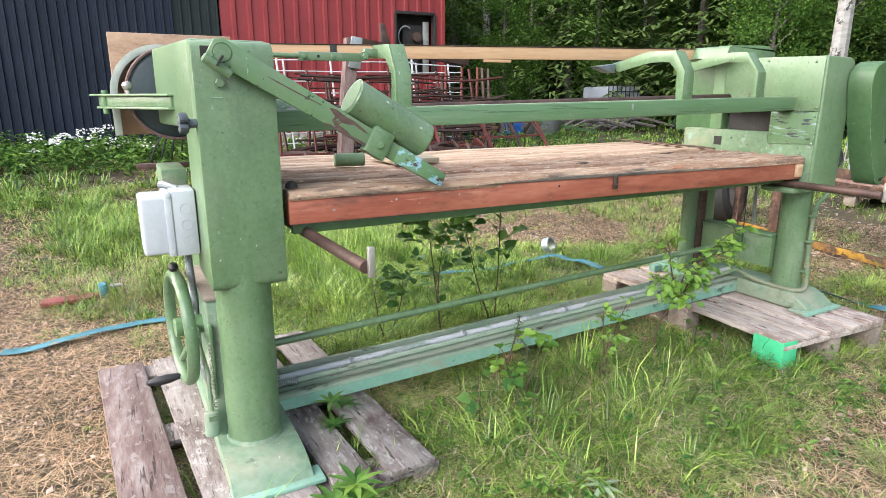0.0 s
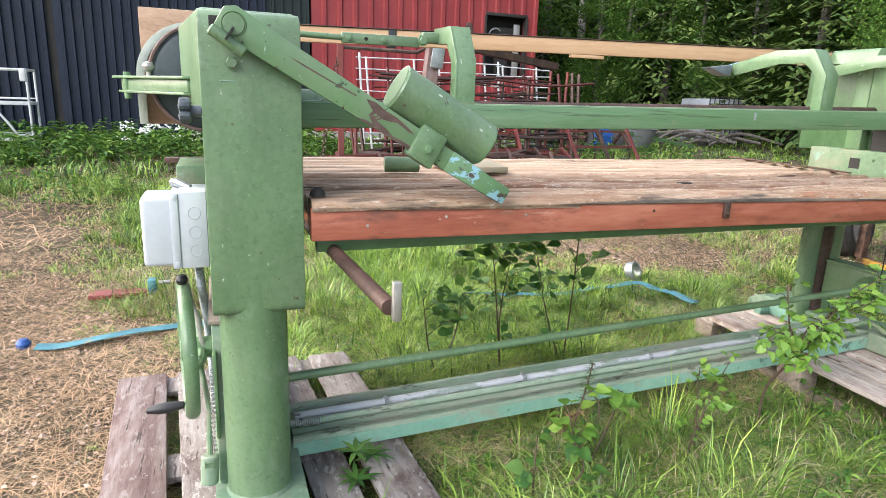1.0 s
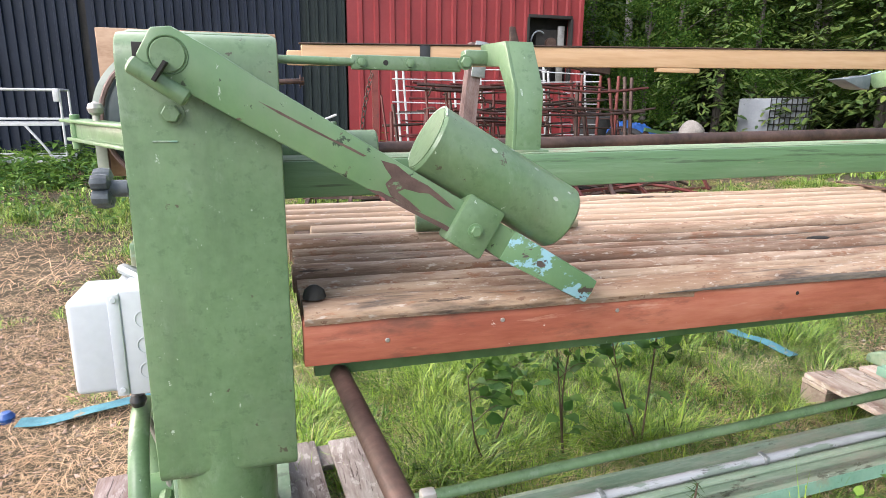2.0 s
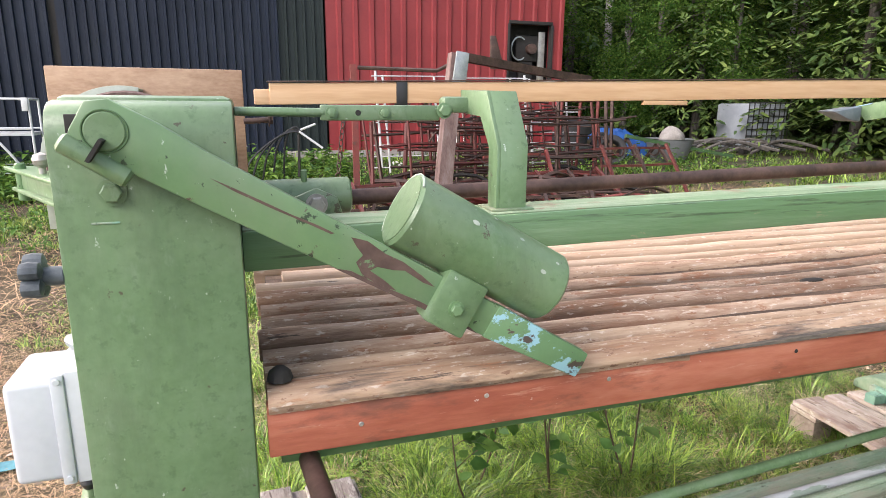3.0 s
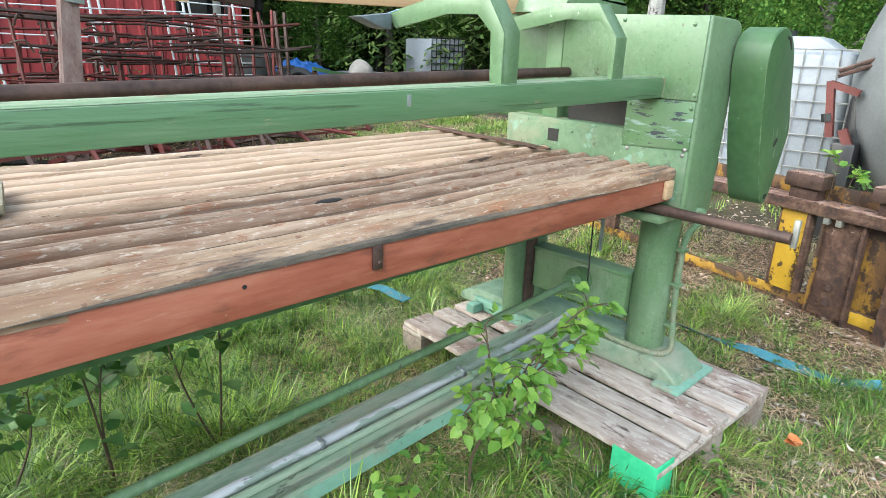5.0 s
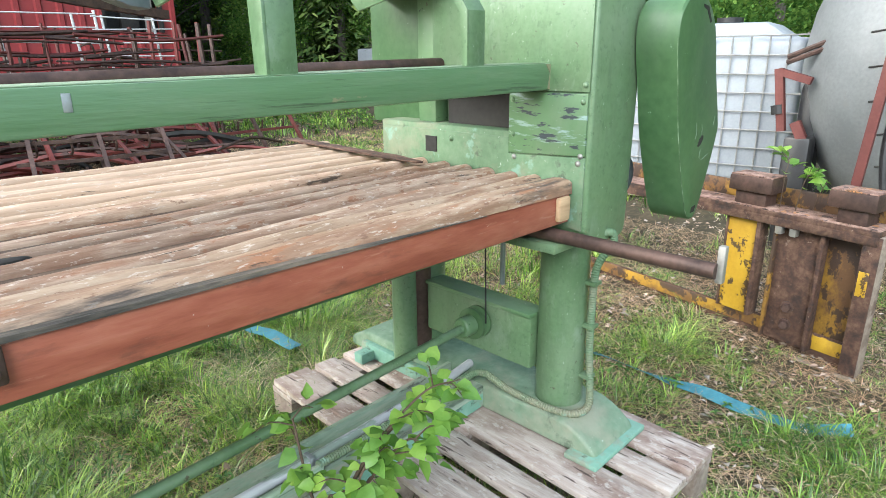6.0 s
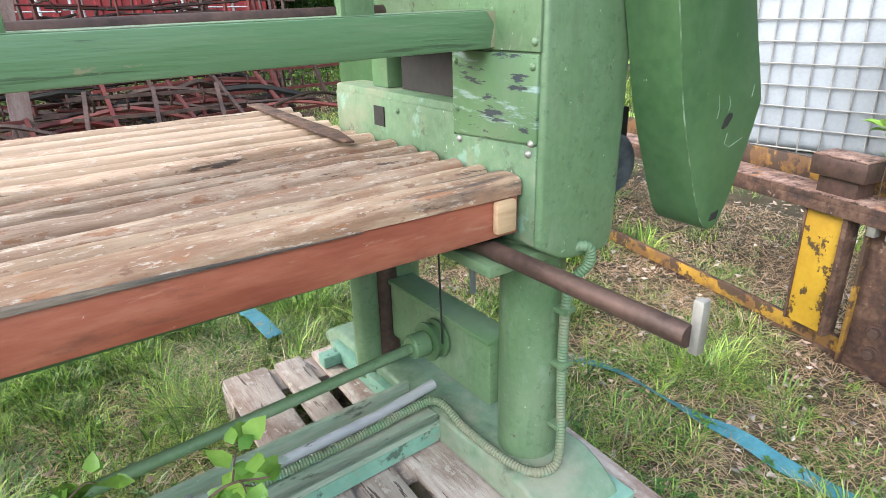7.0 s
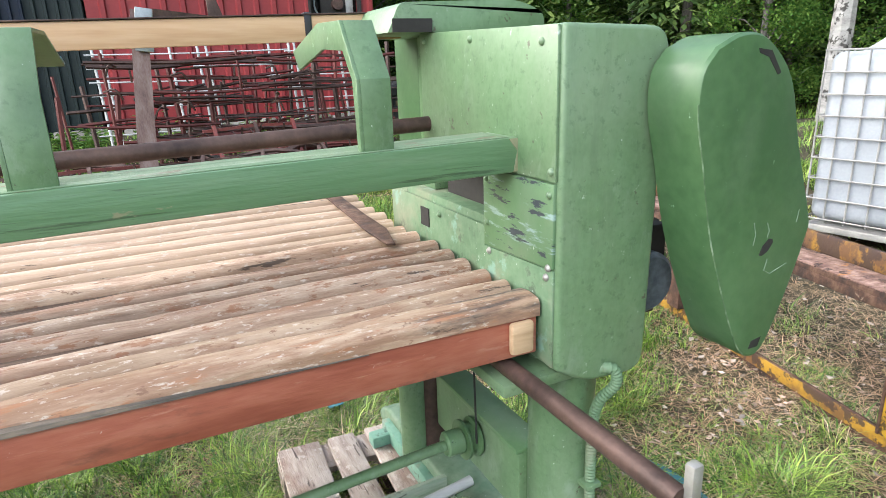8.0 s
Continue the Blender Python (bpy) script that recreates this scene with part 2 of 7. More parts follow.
YELLOW_RUST = material("mostly_rusted_yellow_paint", [(0.24, 0.13, 0.02), (0.34, 0.19, 0.025)], 0.65, scale=6, bump=0.4,
                       layers=(((0.11, 0.055, 0.028), 5.0, 0.43, 0.10, (1, 1, 0.7), 0.9), ((0.045, 0.026, 0.020), 10.0, 0.48, 0.04, (1, 1, 0.7), 0.95)))
YELLOW_BRIGHT = material("chipped_bright_yellow_paint", [(0.40, 0.235, 0.018), (0.52, 0.325, 0.03)], 0.5, scale=5, bump=0.25,
                         layers=(((0.28, 0.15, 0.03), 5.0, 0.55, 0.10, (1, 1, 0.6), 0.7), ((0.05, 0.028, 0.021), 16.0, 0.57, 0.02, (1, 1, 0.8), 0.95)))
FLAKED_TOP = material("flaked_pink_rust", [(0.10, 0.055, 0.042), (0.22, 0.13, 0.10), (0.36, 0.245, 0.20)], 0.9, scale=18, bump=0.9, fine=60,
                      layers=(((0.38, 0.17, 0.05), 12.0, 0.58, 0.04, (1, 1, 1), 0.8), ((0.035, 0.022, 0.018), 22.0, 0.57, 0.03, (1, 1, 1), 0.9)))
WEATHERED_STEEL = material("weathered_grey_brown_steel", [(0.13, 0.09, 0.07), (0.24, 0.19, 0.15), (0.33, 0.27, 0.22)], 0.8, scale=9, bump=0.5, layers=(((0.09, 0.045, 0.03), 6.0, 0.52, 0.1, (1, 1, 1), 0.8),))
WIRE = material("dull_cage_wire", [(0.23, 0.23, 0.225), (0.33, 0.325, 0.31)], 0.55, 0.3, scale=10, bump=0.1)
STEEL = material("bare_grey_steel", [(0.30, 0.29, 0.27), (0.45, 0.43, 0.40)], 0.5, 0.6, scale=12, bump=0.2)
CONDUIT = material("galvanised_conduit", [(0.24, 0.27, 0.28), (0.36, 0.39, 0.40)], 0.45, 0.5, scale=10, bump=0.15)
PIPE_GREY = material("weathered_grey_pipe", [(0.38, 0.40, 0.43), (0.52, 0.54, 0.57)], 0.55, scale=6, stretch=(0.4, 3, 3), bump=0.2, layers=(((0.20, 0.27, 0.21), 8.0, 0.52, 0.05, (0.6, 2, 2), 0.8), ((0.08, 0.07, 0.06), 14.0, 0.62, 0.04, (0.6, 2, 2), 0.8)))
DARK_CAST = material("dark_cast_iron", [(0.035, 0.045, 0.055), (0.10, 0.12, 0.135)], 0.5, scale=25, bump=0.3)
BLACK = material("black_plastic", [(0.012, 0.012, 0.013), (0.025, 0.025, 0.027)], 0.4, scale=10, bump=0.05)
WHITE_PLASTIC = material("white_plastic", [(0.42, 0.45, 0.49), (0.49, 0.52, 0.56)], 0.35, scale=3, bump=0.02)
WHITE_PAINT = material("white_enamel", [(0.50, 0.51, 0.51), (0.64, 0.65, 0.65)], 0.5, scale=6, bump=0.1)
TANK_WHITE = material("milky_polyethylene", [(0.25, 0.275, 0.305), (0.33, 0.355, 0.39)], 0.45, scale=2, bump=0.05)
TANK_GREY = material("weathered_grey_plastic", [(0.125, 0.135, 0.14), (0.19, 0.20, 0.205)], 0.5, scale=2, bump=0.08, chips=(0.16, 0.165, 0.165), chip_size=5, chip_level=0.63)
RED_STEEL = material("faded_red_steel", [(0.15, 0.028, 0.025), (0.21, 0.05, 0.042), (0.12, 0.045, 0.04)], 0.6, scale=5, bump=0.2, chips=(0.09, 0.05, 0.04), chip_size=9, chip_level=0.60)
BARN_RED = material("red_sheet_metal", [(0.215, 0.022, 0.025), (0.27, 0.032, 0.034)], 0.5, scale=1.2, bump=0.05, fine=20)
SHED_BLUE = material("dark_blue_sheet_metal", [(0.008, 0.013, 0.026), (0.014, 0.021, 0.038)], 0.5, scale=1.5, bump=0.05, fine=20, spec=0.3,
                     layers=(((0.035, 0.04, 0.05), 2.0, 0.5, 0.2, (3, 1, 0.4), 0.5),))
SHED_DARK = material("dark_green_sheet_metal", [(0.013, 0.020, 0.020), (0.021, 0.030, 0.029)], 0.5, scale=1.5, bump=0.05, fine=20, spec=0.3)
STONE = material("foundation_stone", [(0.20, 0.18, 0.16), (0.36, 0.33, 0.30)], 0.9, scale=5, bump=0.6)
# Near-black, for dark parts and for the shade inside gaps, slots and holes.
DARK = material("near_black_parts_and_shade", [(0.012, 0.011, 0.010), (0.03, 0.027, 0.024)], 0.8, scale=4, bump=0.1)
TYRE = material("black_rubber", [(0.014, 0.014, 0.015), (0.028, 0.028, 0.028)], 0.75, scale=12, bump=0.2)
TEAL_STRAP = material("teal_woven_strap", [(0.032, 0.135, 0.175), (0.07, 0.235, 0.285)], 0.75, scale=12, bump=0.3, fine=200, chips=(0.22, 0.20, 0.15), chip_size=7, chip_level=0.64)
TARP = material("blue_tarpaulin", [(0.015, 0.06, 0.22), (0.02, 0.10, 0.34)], 0.45, scale=5, bump=0.6)
SOIL = material("meadow_soil", [(0.024, 0.021, 0.011), (0.05, 0.041, 0.022), (0.10, 0.076, 0.044)], 0.95, scale=1.6, bump=0.8, fine=25,
                layers=(((0.20, 0.15, 0.09), 30.0, 0.56, 0.12, (1, 1, 1), 0.45),))
GRASS = material("grass_blades", [(0.085, 0.185, 0.024), (0.16, 0.29, 0.045), (0.29, 0.43, 0.10)], 0.36, scale=2.2, bump=0, island=0.8, translucent=0.18, swing=0.03)
STRAW = material("dry_grass_blades", [(0.38, 0.25, 0.14), (0.58, 0.425, 0.265)], 0.8, scale=2, bump=0, island=0.6, translucent=0.2, swing=0.015)
LEAF_BRIGHT = material("young_birch_leaf", [(0.15, 0.31, 0.045), (0.26, 0.44, 0.09)], 0.4, scale=12, bump=0.05, island=0.3, translucent=0.4)
LEAF_DARK = material("dark_herb_leaf", [(0.06, 0.15, 0.03), (0.11, 0.24, 0.05)], 0.45, scale=10, bump=0.05, island=0.35, translucent=0.3)
LEAF_HERB = material("meadow_herb_leaf", [(0.075, 0.18, 0.03), (0.15, 0.28, 0.05)], 0.5, scale=1.5, bump=0.05, island=0.55, translucent=0.3)
LEAF_WOOD = material("woodland_leaf", [(0.07, 0.155, 0.028), (0.14, 0.265, 0.055)], 0.8, scale=0.5, bump=0, island=0.45, translucent=0.35, spec=0.15)
FAR_LEAF = material("distant_foliage", [(0.065, 0.125, 0.028), (0.15, 0.25, 0.06)], 0.9, scale=0.35, bump=0, island=0.5, translucent=0.2, spec=0.1)
RED_DARK = material("dark_red_steel", [(0.085, 0.018, 0.015), (0.13, 0.034, 0.028)], 0.6, scale=6, bump=0.2)
NEEDLE = material("spruce_needles", [(0.025, 0.062, 0.014), (0.06, 0.12, 0.026)], 0.7, scale=0.6, bump=0, island=0.45, translucent=0.15)
STEM = material("brown_stem", [(0.06, 0.04, 0.025), (0.11, 0.075, 0.05)], 0.8, scale=20, bump=0.3)
BARK = material("grey_bark", [(0.06, 0.052, 0.045), (0.16, 0.145, 0.13)], 0.9, scale=6, stretch=(3, 3, 0.6), bump=0.6)
BIRCH_BARK = material("birch_bark", [(0.20, 0.195, 0.185), (0.38, 0.37, 0.35)], 0.75, scale=4, stretch=(1, 1, 3), bump=0.3, chips=(0.04, 0.037, 0.033), chip_size=5, chip_level=0.55)
LITTER = material("brown_leaf_litter", [(0.20, 0.135, 0.095), (0.40, 0.31, 0.24)], 0.85, scale=3, bump=0, island=0.65, swing=0.015)
PETAL = material("white_petal", [(0.72, 0.72, 0.68), (0.82, 0.82, 0.78)], 0.7, scale=10, bump=0, translucent=0.3)


# ---- building helpers ----
def thing(name, loc, label, category, group=""):
    return_ob = new(name)
    return_ob.empty_display_size = 0.1
    return_ob.location = loc
    return tagged(return_ob, label, category, group)


def base_of(ob):
    p = Vector((0, 0, 0))
    while ob is not None:
        p += ob.location
        ob = ob.parent
    return p


def finish(bm, name, mat, smooth=True):
    me = bpy.data.meshes.new(name)
    bmesh.ops.recalc_face_normals(bm, faces=bm.faces)
    bm.to_mesh(me)
    bm.free()
    me.materials.append(mat)
    if smooth:
        me.polygons.foreach_set("use_smooth", [True] * len(me.polygons))
        me.set_sharp_from_angle(angle=radians(35))
    return me


def part(name, bm, mat, parent=None, label="", smooth=True):
    """Links a bmesh, given in world metres, as one mesh object under a thing or a part."""
    off = base_of(parent)
    if parent is not None:
        bmesh.ops.translate(bm, verts=bm.verts, vec=-off)
    ob = new(name, finish(bm, name, mat, smooth))
    ob.parent = parent
    return tagged(ob, label)


def single(name, bm, mat, loc, label, category, group="", kind="", smooth=True):
    """A thing of one mesh."""
    bmesh.ops.translate(bm, verts=bm.verts, vec=-Vector(loc))
    ob = new(name, finish(bm, name, mat, smooth))
    ob.location = loc
    return tagged(ob, label, category, group, kind)


def raw(name, verts, faces, mat, label="", category="", kind="", smooth=False):
    me = bpy.data.meshes.new(name)
    me.from_pydata(verts, [], faces)
    me.materials.append(mat)
    if smooth:
        me.polygons.foreach_set("use_smooth", [True] * len(me.polygons))
    return tagged(new(name, me), label, category, "", kind)


def box(lo, hi, bevel=0.003, m=None, bm=None, seg=2):
    bm2 = bmesh.new()
    bmesh.ops.create_cube(bm2, size=1)
    for v in bm2.verts:
        v.co = Vector([(a + b) / 2 + c * (b - a) for a, b, c in zip(lo, hi, v.co)])
    if bevel:
        bmesh.ops.bevel(bm2, geom=bm2.edges[:], offset=bevel, segments=seg, affect="EDGES", profile=0.5)
    return join(bm, bm2, m)


def join(bm, extra, m=None):
    if m is not None:
        bmesh.ops.transform(extra, matrix=m, verts=extra.verts)
    if bm is None:
        return extra
    me = bpy.data.meshes.new("joining")
    extra.to_mesh(me)
    extra.free()
    bm.from_mesh(me)
    bpy.data.meshes.remove(me)
    return bm


def prism(points, axis, a, b, bevel=0.003, bm=None, m=None, seg=2):
    """A closed outline of two coordinates, drawn out along axis from a to b."""
    bm2 = bmesh.new()
    k = "xyz".index(axis)

    def at(p, d):
        c = list(p)
        c.insert(k, d)
        return bm2.verts.new(c)
    low, high = [at(p, a) for p in points], [at(p, b) for p in points]
    bm2.faces.new(low)
    bm2.faces.new(high[::-1])
    for i in range(len(points)):
        j = (i + 1) % len(points)
        bm2.faces.new((low[i], low[j], high[j], high[i]))
    bmesh.ops.recalc_face_normals(bm2, faces=bm2.faces)
    if bevel:
        sharp = [e for e in bm2.edges if e.calc_face_angle(0) > 0.62]
        bmesh.ops.bevel(bm2, geom=sharp, offset=bevel, segments=seg, affect="EDGES", profile=0.5, clamp_overlap=True)
    return join(bm, bm2, m)


def loft(rings, bm=None):
    """A closed skin through outlines of equally many points, with ends."""
    bm2 = bmesh.new()
    loops = [[bm2.verts.new(p) for p in ring] for ring in rings]
    n = len(loops[0])
    for a, b in zip(loops, loops[1:]):
        for k in range(n):
            bm2.faces.new((a[k], a[(k + 1) % n], b[(k + 1) % n], b[k]))
    for ring in (loops[0], loops[-1]):
        c = bm2.verts.new(sum((v.co for v in ring), Vector()) / n)
        for k in range(n):
            bm2.faces.new((ring[k], ring[(k + 1) % n], c))
    return join(bm, bm2)


def rounded(points, radii, n=5):
    """An outline with its corners rounded."""
    out = []
    for i, p in enumerate(points):
        r = radii[i] if i < len(radii) else 0
        p = Vector(p)
        if not r:
            out.append(tuple(p))
            continue
        a = (Vector(points[i - 1]) - p).normalized()
        b = (Vector(points[(i + 1) % len(points)]) - p).normalized()
        for k in range(n + 1):
            t = k / n
            q = p + a * r * (1 - t) ** 2 + b * r * t ** 2
            out.append(tuple(q))
    return out


def tube(points, radius, seg=10, bm=None, caps=True, m=None):
    """A round bar along a line of points; radius is one number or one a point."""
    bm2 = bmesh.new()
    pts = [Vector(p) for p in points]
    rad = [float(radius)] * len(pts) if isinstance(radius, (int, float)) else [float(v) for v in radius]
    rings, up = [], None
    for i, p in enumerate(pts):
        d = (pts[min(i + 1, len(pts) - 1)] - pts[max(i - 1, 0)]).normalized()
        if up is None:
            up = d.orthogonal().normalized()
        up = (up - d * up.dot(d)).normalized()
        side = d.cross(up)
        rings.append([bm2.verts.new(p + rad[i] * (math.cos(2 * math.pi * k / seg) * up + math.sin(2 * math.pi * k / seg) * side)) for k in range(seg)])
    for a, b in zip(rings, rings[1:]):
        for k in range(seg):
            bm2.faces.new((a[k], a[(k + 1) % seg], b[(k + 1) % seg], b[k]))
    if caps:
        bm2.faces.new(rings[0][::-1])
        bm2.faces.new(rings[-1])
    return join(bm, bm2, m)


def lathe(profile, seg=24, bm=None, m=None):
    """Points of radius and height turned round z."""
    bm2 = bmesh.new()
    rings = []
    for r, z in profile:
        if r < 1e-5:
            rings.append([bm2.verts.new((0, 0, z))] * seg)
        else:
            rings.append([bm2.verts.new((r * math.cos(2 * math.pi * k / seg), r * math.sin(2 * math.pi * k / seg), z)) for k in range(seg)])
    for a, b in zip(rings, rings[1:]):
        for k in range(seg):
            q = [a[k], a[(k + 1) % seg], b[(k + 1) % seg], b[k]]
            q = [v for i, v in enumerate(q) if v not in q[:i]]
            if len(q) > 2:
                bm2.faces.new(q)
    return join(bm, bm2, m)


def along(a, b):
    """The matrix that takes the z axis onto the line from a to b, with its start at a."""
    d = Vector(b) - Vector(a)
    return Matrix.Translation(a) @ d.to_track_quat("Z", "Y").to_matrix().to_4x4()


def rod(a, b, r, bevel=0.002, seg=20, bm=None):
    n = (Vector(b) - Vector(a)).length
    e = min(bevel, r * 0.5)
    return lathe([(0, 0), (r - e, 0), (r, e), (r, n - e), (r - e, n), (0, n)], seg, bm, along(a, b))


def smoothline(points, n=6):
    """Points of a smooth line through those given."""
    p = [Vector(q) for q in points]
    p = [2 * p[0] - p[1]] + p + [2 * p[-1] - p[-2]]
    out = []
    for i in range(1, len(p) - 2):
        for k in range(n):
            t = k / n
            out.append(0.5 * (2 * p[i] + (p[i + 1] - p[i - 1]) * t + (2 * p[i - 1] - 5 * p[i] + 4 * p[i + 1] - p[i + 2]) * t ** 2
                              + (3 * p[i] - p[i - 1] - 3 * p[i + 1] + p[i + 2]) * t ** 3))
    return out + [p[-2]]


def ribbed(points, radius, pitch=.007, seg=10, bm=None):
    """A corrugated hose along a line: rings of larger and smaller radius by turns."""
    pts = [Vector(p) for p in points]
    out, rad, left, big = [pts[0]], [radius], pitch / 2, True
    for a, b in zip(pts, pts[1:]):
        n = (b - a).length
        d = left
        while d < n:
            out.append(a.lerp(b, d / n))
            rad.append(radius if big else radius * .84)
            big = not big
            d += pitch / 2
        left = d - n
    return tube(out, rad, seg, bm)


def hexbolt(at, way, r=0.012, h=0.009):
    """A bolt head with a washer."""
    m = along(at, Vector(at) + Vector(way))
    bm = lathe([(0, 0), (r * 1.35, 0), (r * 1.35, h * 0.25), (0, h * 0.25)], 14, None, m)
    return lathe([(0, h * 0.2), (r, h * 0.2), (r, h * 0.9), (r * 0.85, h), (0, h)], 6, bm, m)


def lie(x, y):
    """The height of the ground."""
    z = 0.10 * min(max(0.0, x - 3.2), 6.0) * min(1.0, max(0.0, (y + 3) / 3)) * min(1.0, max(0.0, (6.5 - y) / 3.5))
    z += 0.052 * min(max(0.0, y - 2.0), 12.0) + 0.01 * max(0.0, y - 14)
    z += 0.035 * noise.noise((x * 0.9, y * 0.9, 0.3)) * min(1.0, (abs(y) + abs(x - 1.3)) / 6) + 0.012 * noise.noise((x * 4, y * 4, 2.0))
    return z - 0.01


# ---- ground ----
def ground():
    def lines(lo, hi, fine_lo, fine_hi, step):
        mid = list(np.arange(fine_lo, fine_hi + 1e-6, step))
        left, right, d = [], [], step
        v = fine_lo
        while v > lo:
            d *= 1.35
            v -= d
            left.append(v)
        v, d = fine_hi, step
        while v < hi:
            d *= 1.35
            v += d
            right.append(v)
        return left[::-1] + mid + right
    xs, ys = lines(-180, 180, -3.5, 6.5, 0.10), lines(-120, 220, -2.5, 4.5, 0.10)
    verts = [(x, y, lie(x, y)) for y in ys for x in xs]
    w = len(xs)
    faces = [(j * w + i, j * w + i + 1, (j + 1) * w + i + 1, (j + 1) * w + i) for j in range(len(ys) - 1) for i in range(w - 1)]
    return raw("ground", verts, faces, SOIL, "uneven meadow ground with grass, straw and bare soil", "ground", "structure", smooth=True)


ground()


# ---- the sheds behind ----
def ribbed_wall(name, x0, x1, y, z0, z1, pitch, depth, mat, label, holes=()):
    """A sheet wall with ribs; holes are (x0, x1, z0, z1)."""
    bm = bmesh.new()
    n = int(round((x1 - x0) / pitch))
    pitch = (x1 - x0) / n
    outline = []
    for i in range(n):
        a = x0 + i * pitch
        for u, d in ((0.0, 0), (0.62, 0), (0.70, depth), (0.92, depth)):
            outline.append((a + u * pitch, y - d))
    outline.append((x1, y))
    cuts = sorted({z0, z1, *[h[2] for h in holes], *[h[3] for h in holes]})
    for za, zb in zip(cuts, cuts[1:]):
        for (xa, ya), (xb, yb) in zip(outline, outline[1:]):
            if any(xa >= h[0] - 1e-3 and xb <= h[1] + 1e-3 and za >= h[2] - 1e-3 and zb <= h[3] + 1e-3 for h in holes):
                continue
            q = [(xa, ya, za), (xb, yb, za), (xb, yb, zb), (xa, ya, zb)]
            front = [bm.verts.new(c) for c in q]
            back = [bm.verts.new((c[0], y + 0.10, c[2])) for c in q]
            bm.faces.new(front)
            bm.faces.new(back[::-1])
    bmesh.ops.remove_doubles(bm, verts=bm.verts, dist=1e-4)
    ob = new(name, finish(bm, name, mat))
    return tagged(ob, label, "wall", "", "structure")


Y_WALL = 10.65
RED_X0, RED_X1 = 1.58, 6.32
pitch_r = (RED_X1 - RED_X0) / 16
hx0, hx1 = RED_X0 + 12 * pitch_r, RED_X0 + 15 * pitch_r
ribbed_wall("wall_red", RED_X0, RED_X1, Y_WALL, 0.55, 5.2, pitch_r, 0.035, BARN_RED, "red ribbed sheet metal barn wall", [(hx0, hx1, 1.75, 2.97)])
ribbed_wall("wall_green", 0.76, 1.55, Y_WALL + 0.02, 0.45, 5.2, 0.15, 0.04, SHED_DARK, "dark green corrugated sheet wall")
ribbed_wall("wall_blue", -2.62, 0.76, Y_WALL, 0.45, 5.2, 0.15, 0.04, SHED_BLUE, "dark blue corrugated sheet sliding door")
ribbed_wall("wall_dark", -11.5, -2.74, Y_WALL + 0.05, 0.45, 5.2, 0.15, 0.04, SHED_BLUE, "dark blue corrugated sheet shed wall")


def shed_shell():
    # Near-black backing: the unlit inside of the shed is put into its colour.
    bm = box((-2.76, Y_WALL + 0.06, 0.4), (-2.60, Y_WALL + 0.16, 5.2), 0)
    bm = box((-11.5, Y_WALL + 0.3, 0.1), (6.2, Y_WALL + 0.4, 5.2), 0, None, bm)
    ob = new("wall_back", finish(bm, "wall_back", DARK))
    tagged(ob, "near-black backing that stands for the unlit shed inside", "wall", "", "structure")
    bm = box((6.22, Y_WALL + 0.02, 0.3), (6.32, Y_WALL + 9, 5.2), 0)
    ob = new("wall_end", finish(bm, "wall_end", BARN_RED))
    tagged(ob, "red end wall of the barn", "wall", "", "structure")
    bm = prism([(Y_WALL - 0.5, 5.15), (Y_WALL - 0.5, 5.30), (Y_WALL + 9.5, 6.6), (Y_WALL + 9.5, 6.45)], "x", -12, 6.6, 0)
    ob = new("roof", finish(bm, "roof", SHED_DARK))
    tagged(ob, "dark sheet roof of the shed", "roof", "", "structure")
    rng = random.Random(5)
    bm = bmesh.new()
    x = 0.8
    while x < 6.1:
        w = rng.uniform(0.3, 0.6)
        bm = box((x, Y_WALL - 0.04, 0.1), (x + w - 0.02, Y_WALL + 0.2, 0.58), 0.04, None, bm)
        x += w
    ob = new("foundation", finish(bm, "foundation", STONE))
    tagged(ob, "grey stone foundation under the red wall", "foundation", "", "structure")
    win = new("window_1")
    win.location = (hx0, Y_WALL, 1.75)
    tagged(win, "open unglazed hatch in the red wall with old machinery inside", "window", "", "structure")
    for lo, hi in (((hx0 - .03, Y_WALL - .05, 2.97), (hx1 + .03, Y_WALL + .08, 3.03)), ((hx0 - .05, Y_WALL - .05, 1.75), (hx0, Y_WALL + .08, 2.97)),
                   ((hx1, Y_WALL - .05, 1.75), (hx1 + .05, Y_WALL + .08, 2.97))):
        part("window_frame", box(lo, hi, .004), DARK, win)
    part("window_board", box((hx1 - .20, Y_WALL + .10, 1.75), (hx1 - .06, Y_WALL + .14, 2.85), .004), STEEL, win, "pale upright board")
    f = thing("extractor_fan", (hx0 + .4, Y_WALL + .15, 1.76), "old grey machine with a pale fan ring in the hatch", "machine")
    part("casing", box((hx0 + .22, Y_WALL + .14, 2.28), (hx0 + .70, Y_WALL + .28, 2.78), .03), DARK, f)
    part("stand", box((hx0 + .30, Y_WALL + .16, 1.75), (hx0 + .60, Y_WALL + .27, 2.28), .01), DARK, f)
    ring = [(hx0 + .26 + .17 * math.cos(a), Y_WALL + .08, 2.52 + .22 * math.sin(a)) for a in np.linspace(0.9, 5.4, 14)]
    part("ring", tube(ring, .016, 8), CONDUIT, f, "grey curved pipe")
    part("motor", rod((hx0 + .52, Y_WALL + .02, 2.52), (hx0 + .52, Y_WALL + .15, 2.52), .10), RUST, f)


shed_shell()


# ---- the long belt sander ----
sander = thing("belt_sander", (1.35, 0.35, 0.16), "long green belt sanding machine with slatted wooden table on pallets", "machine")


def tz(x):
    """The table sinks slightly towards its drive end."""
    return -0.0045 * x


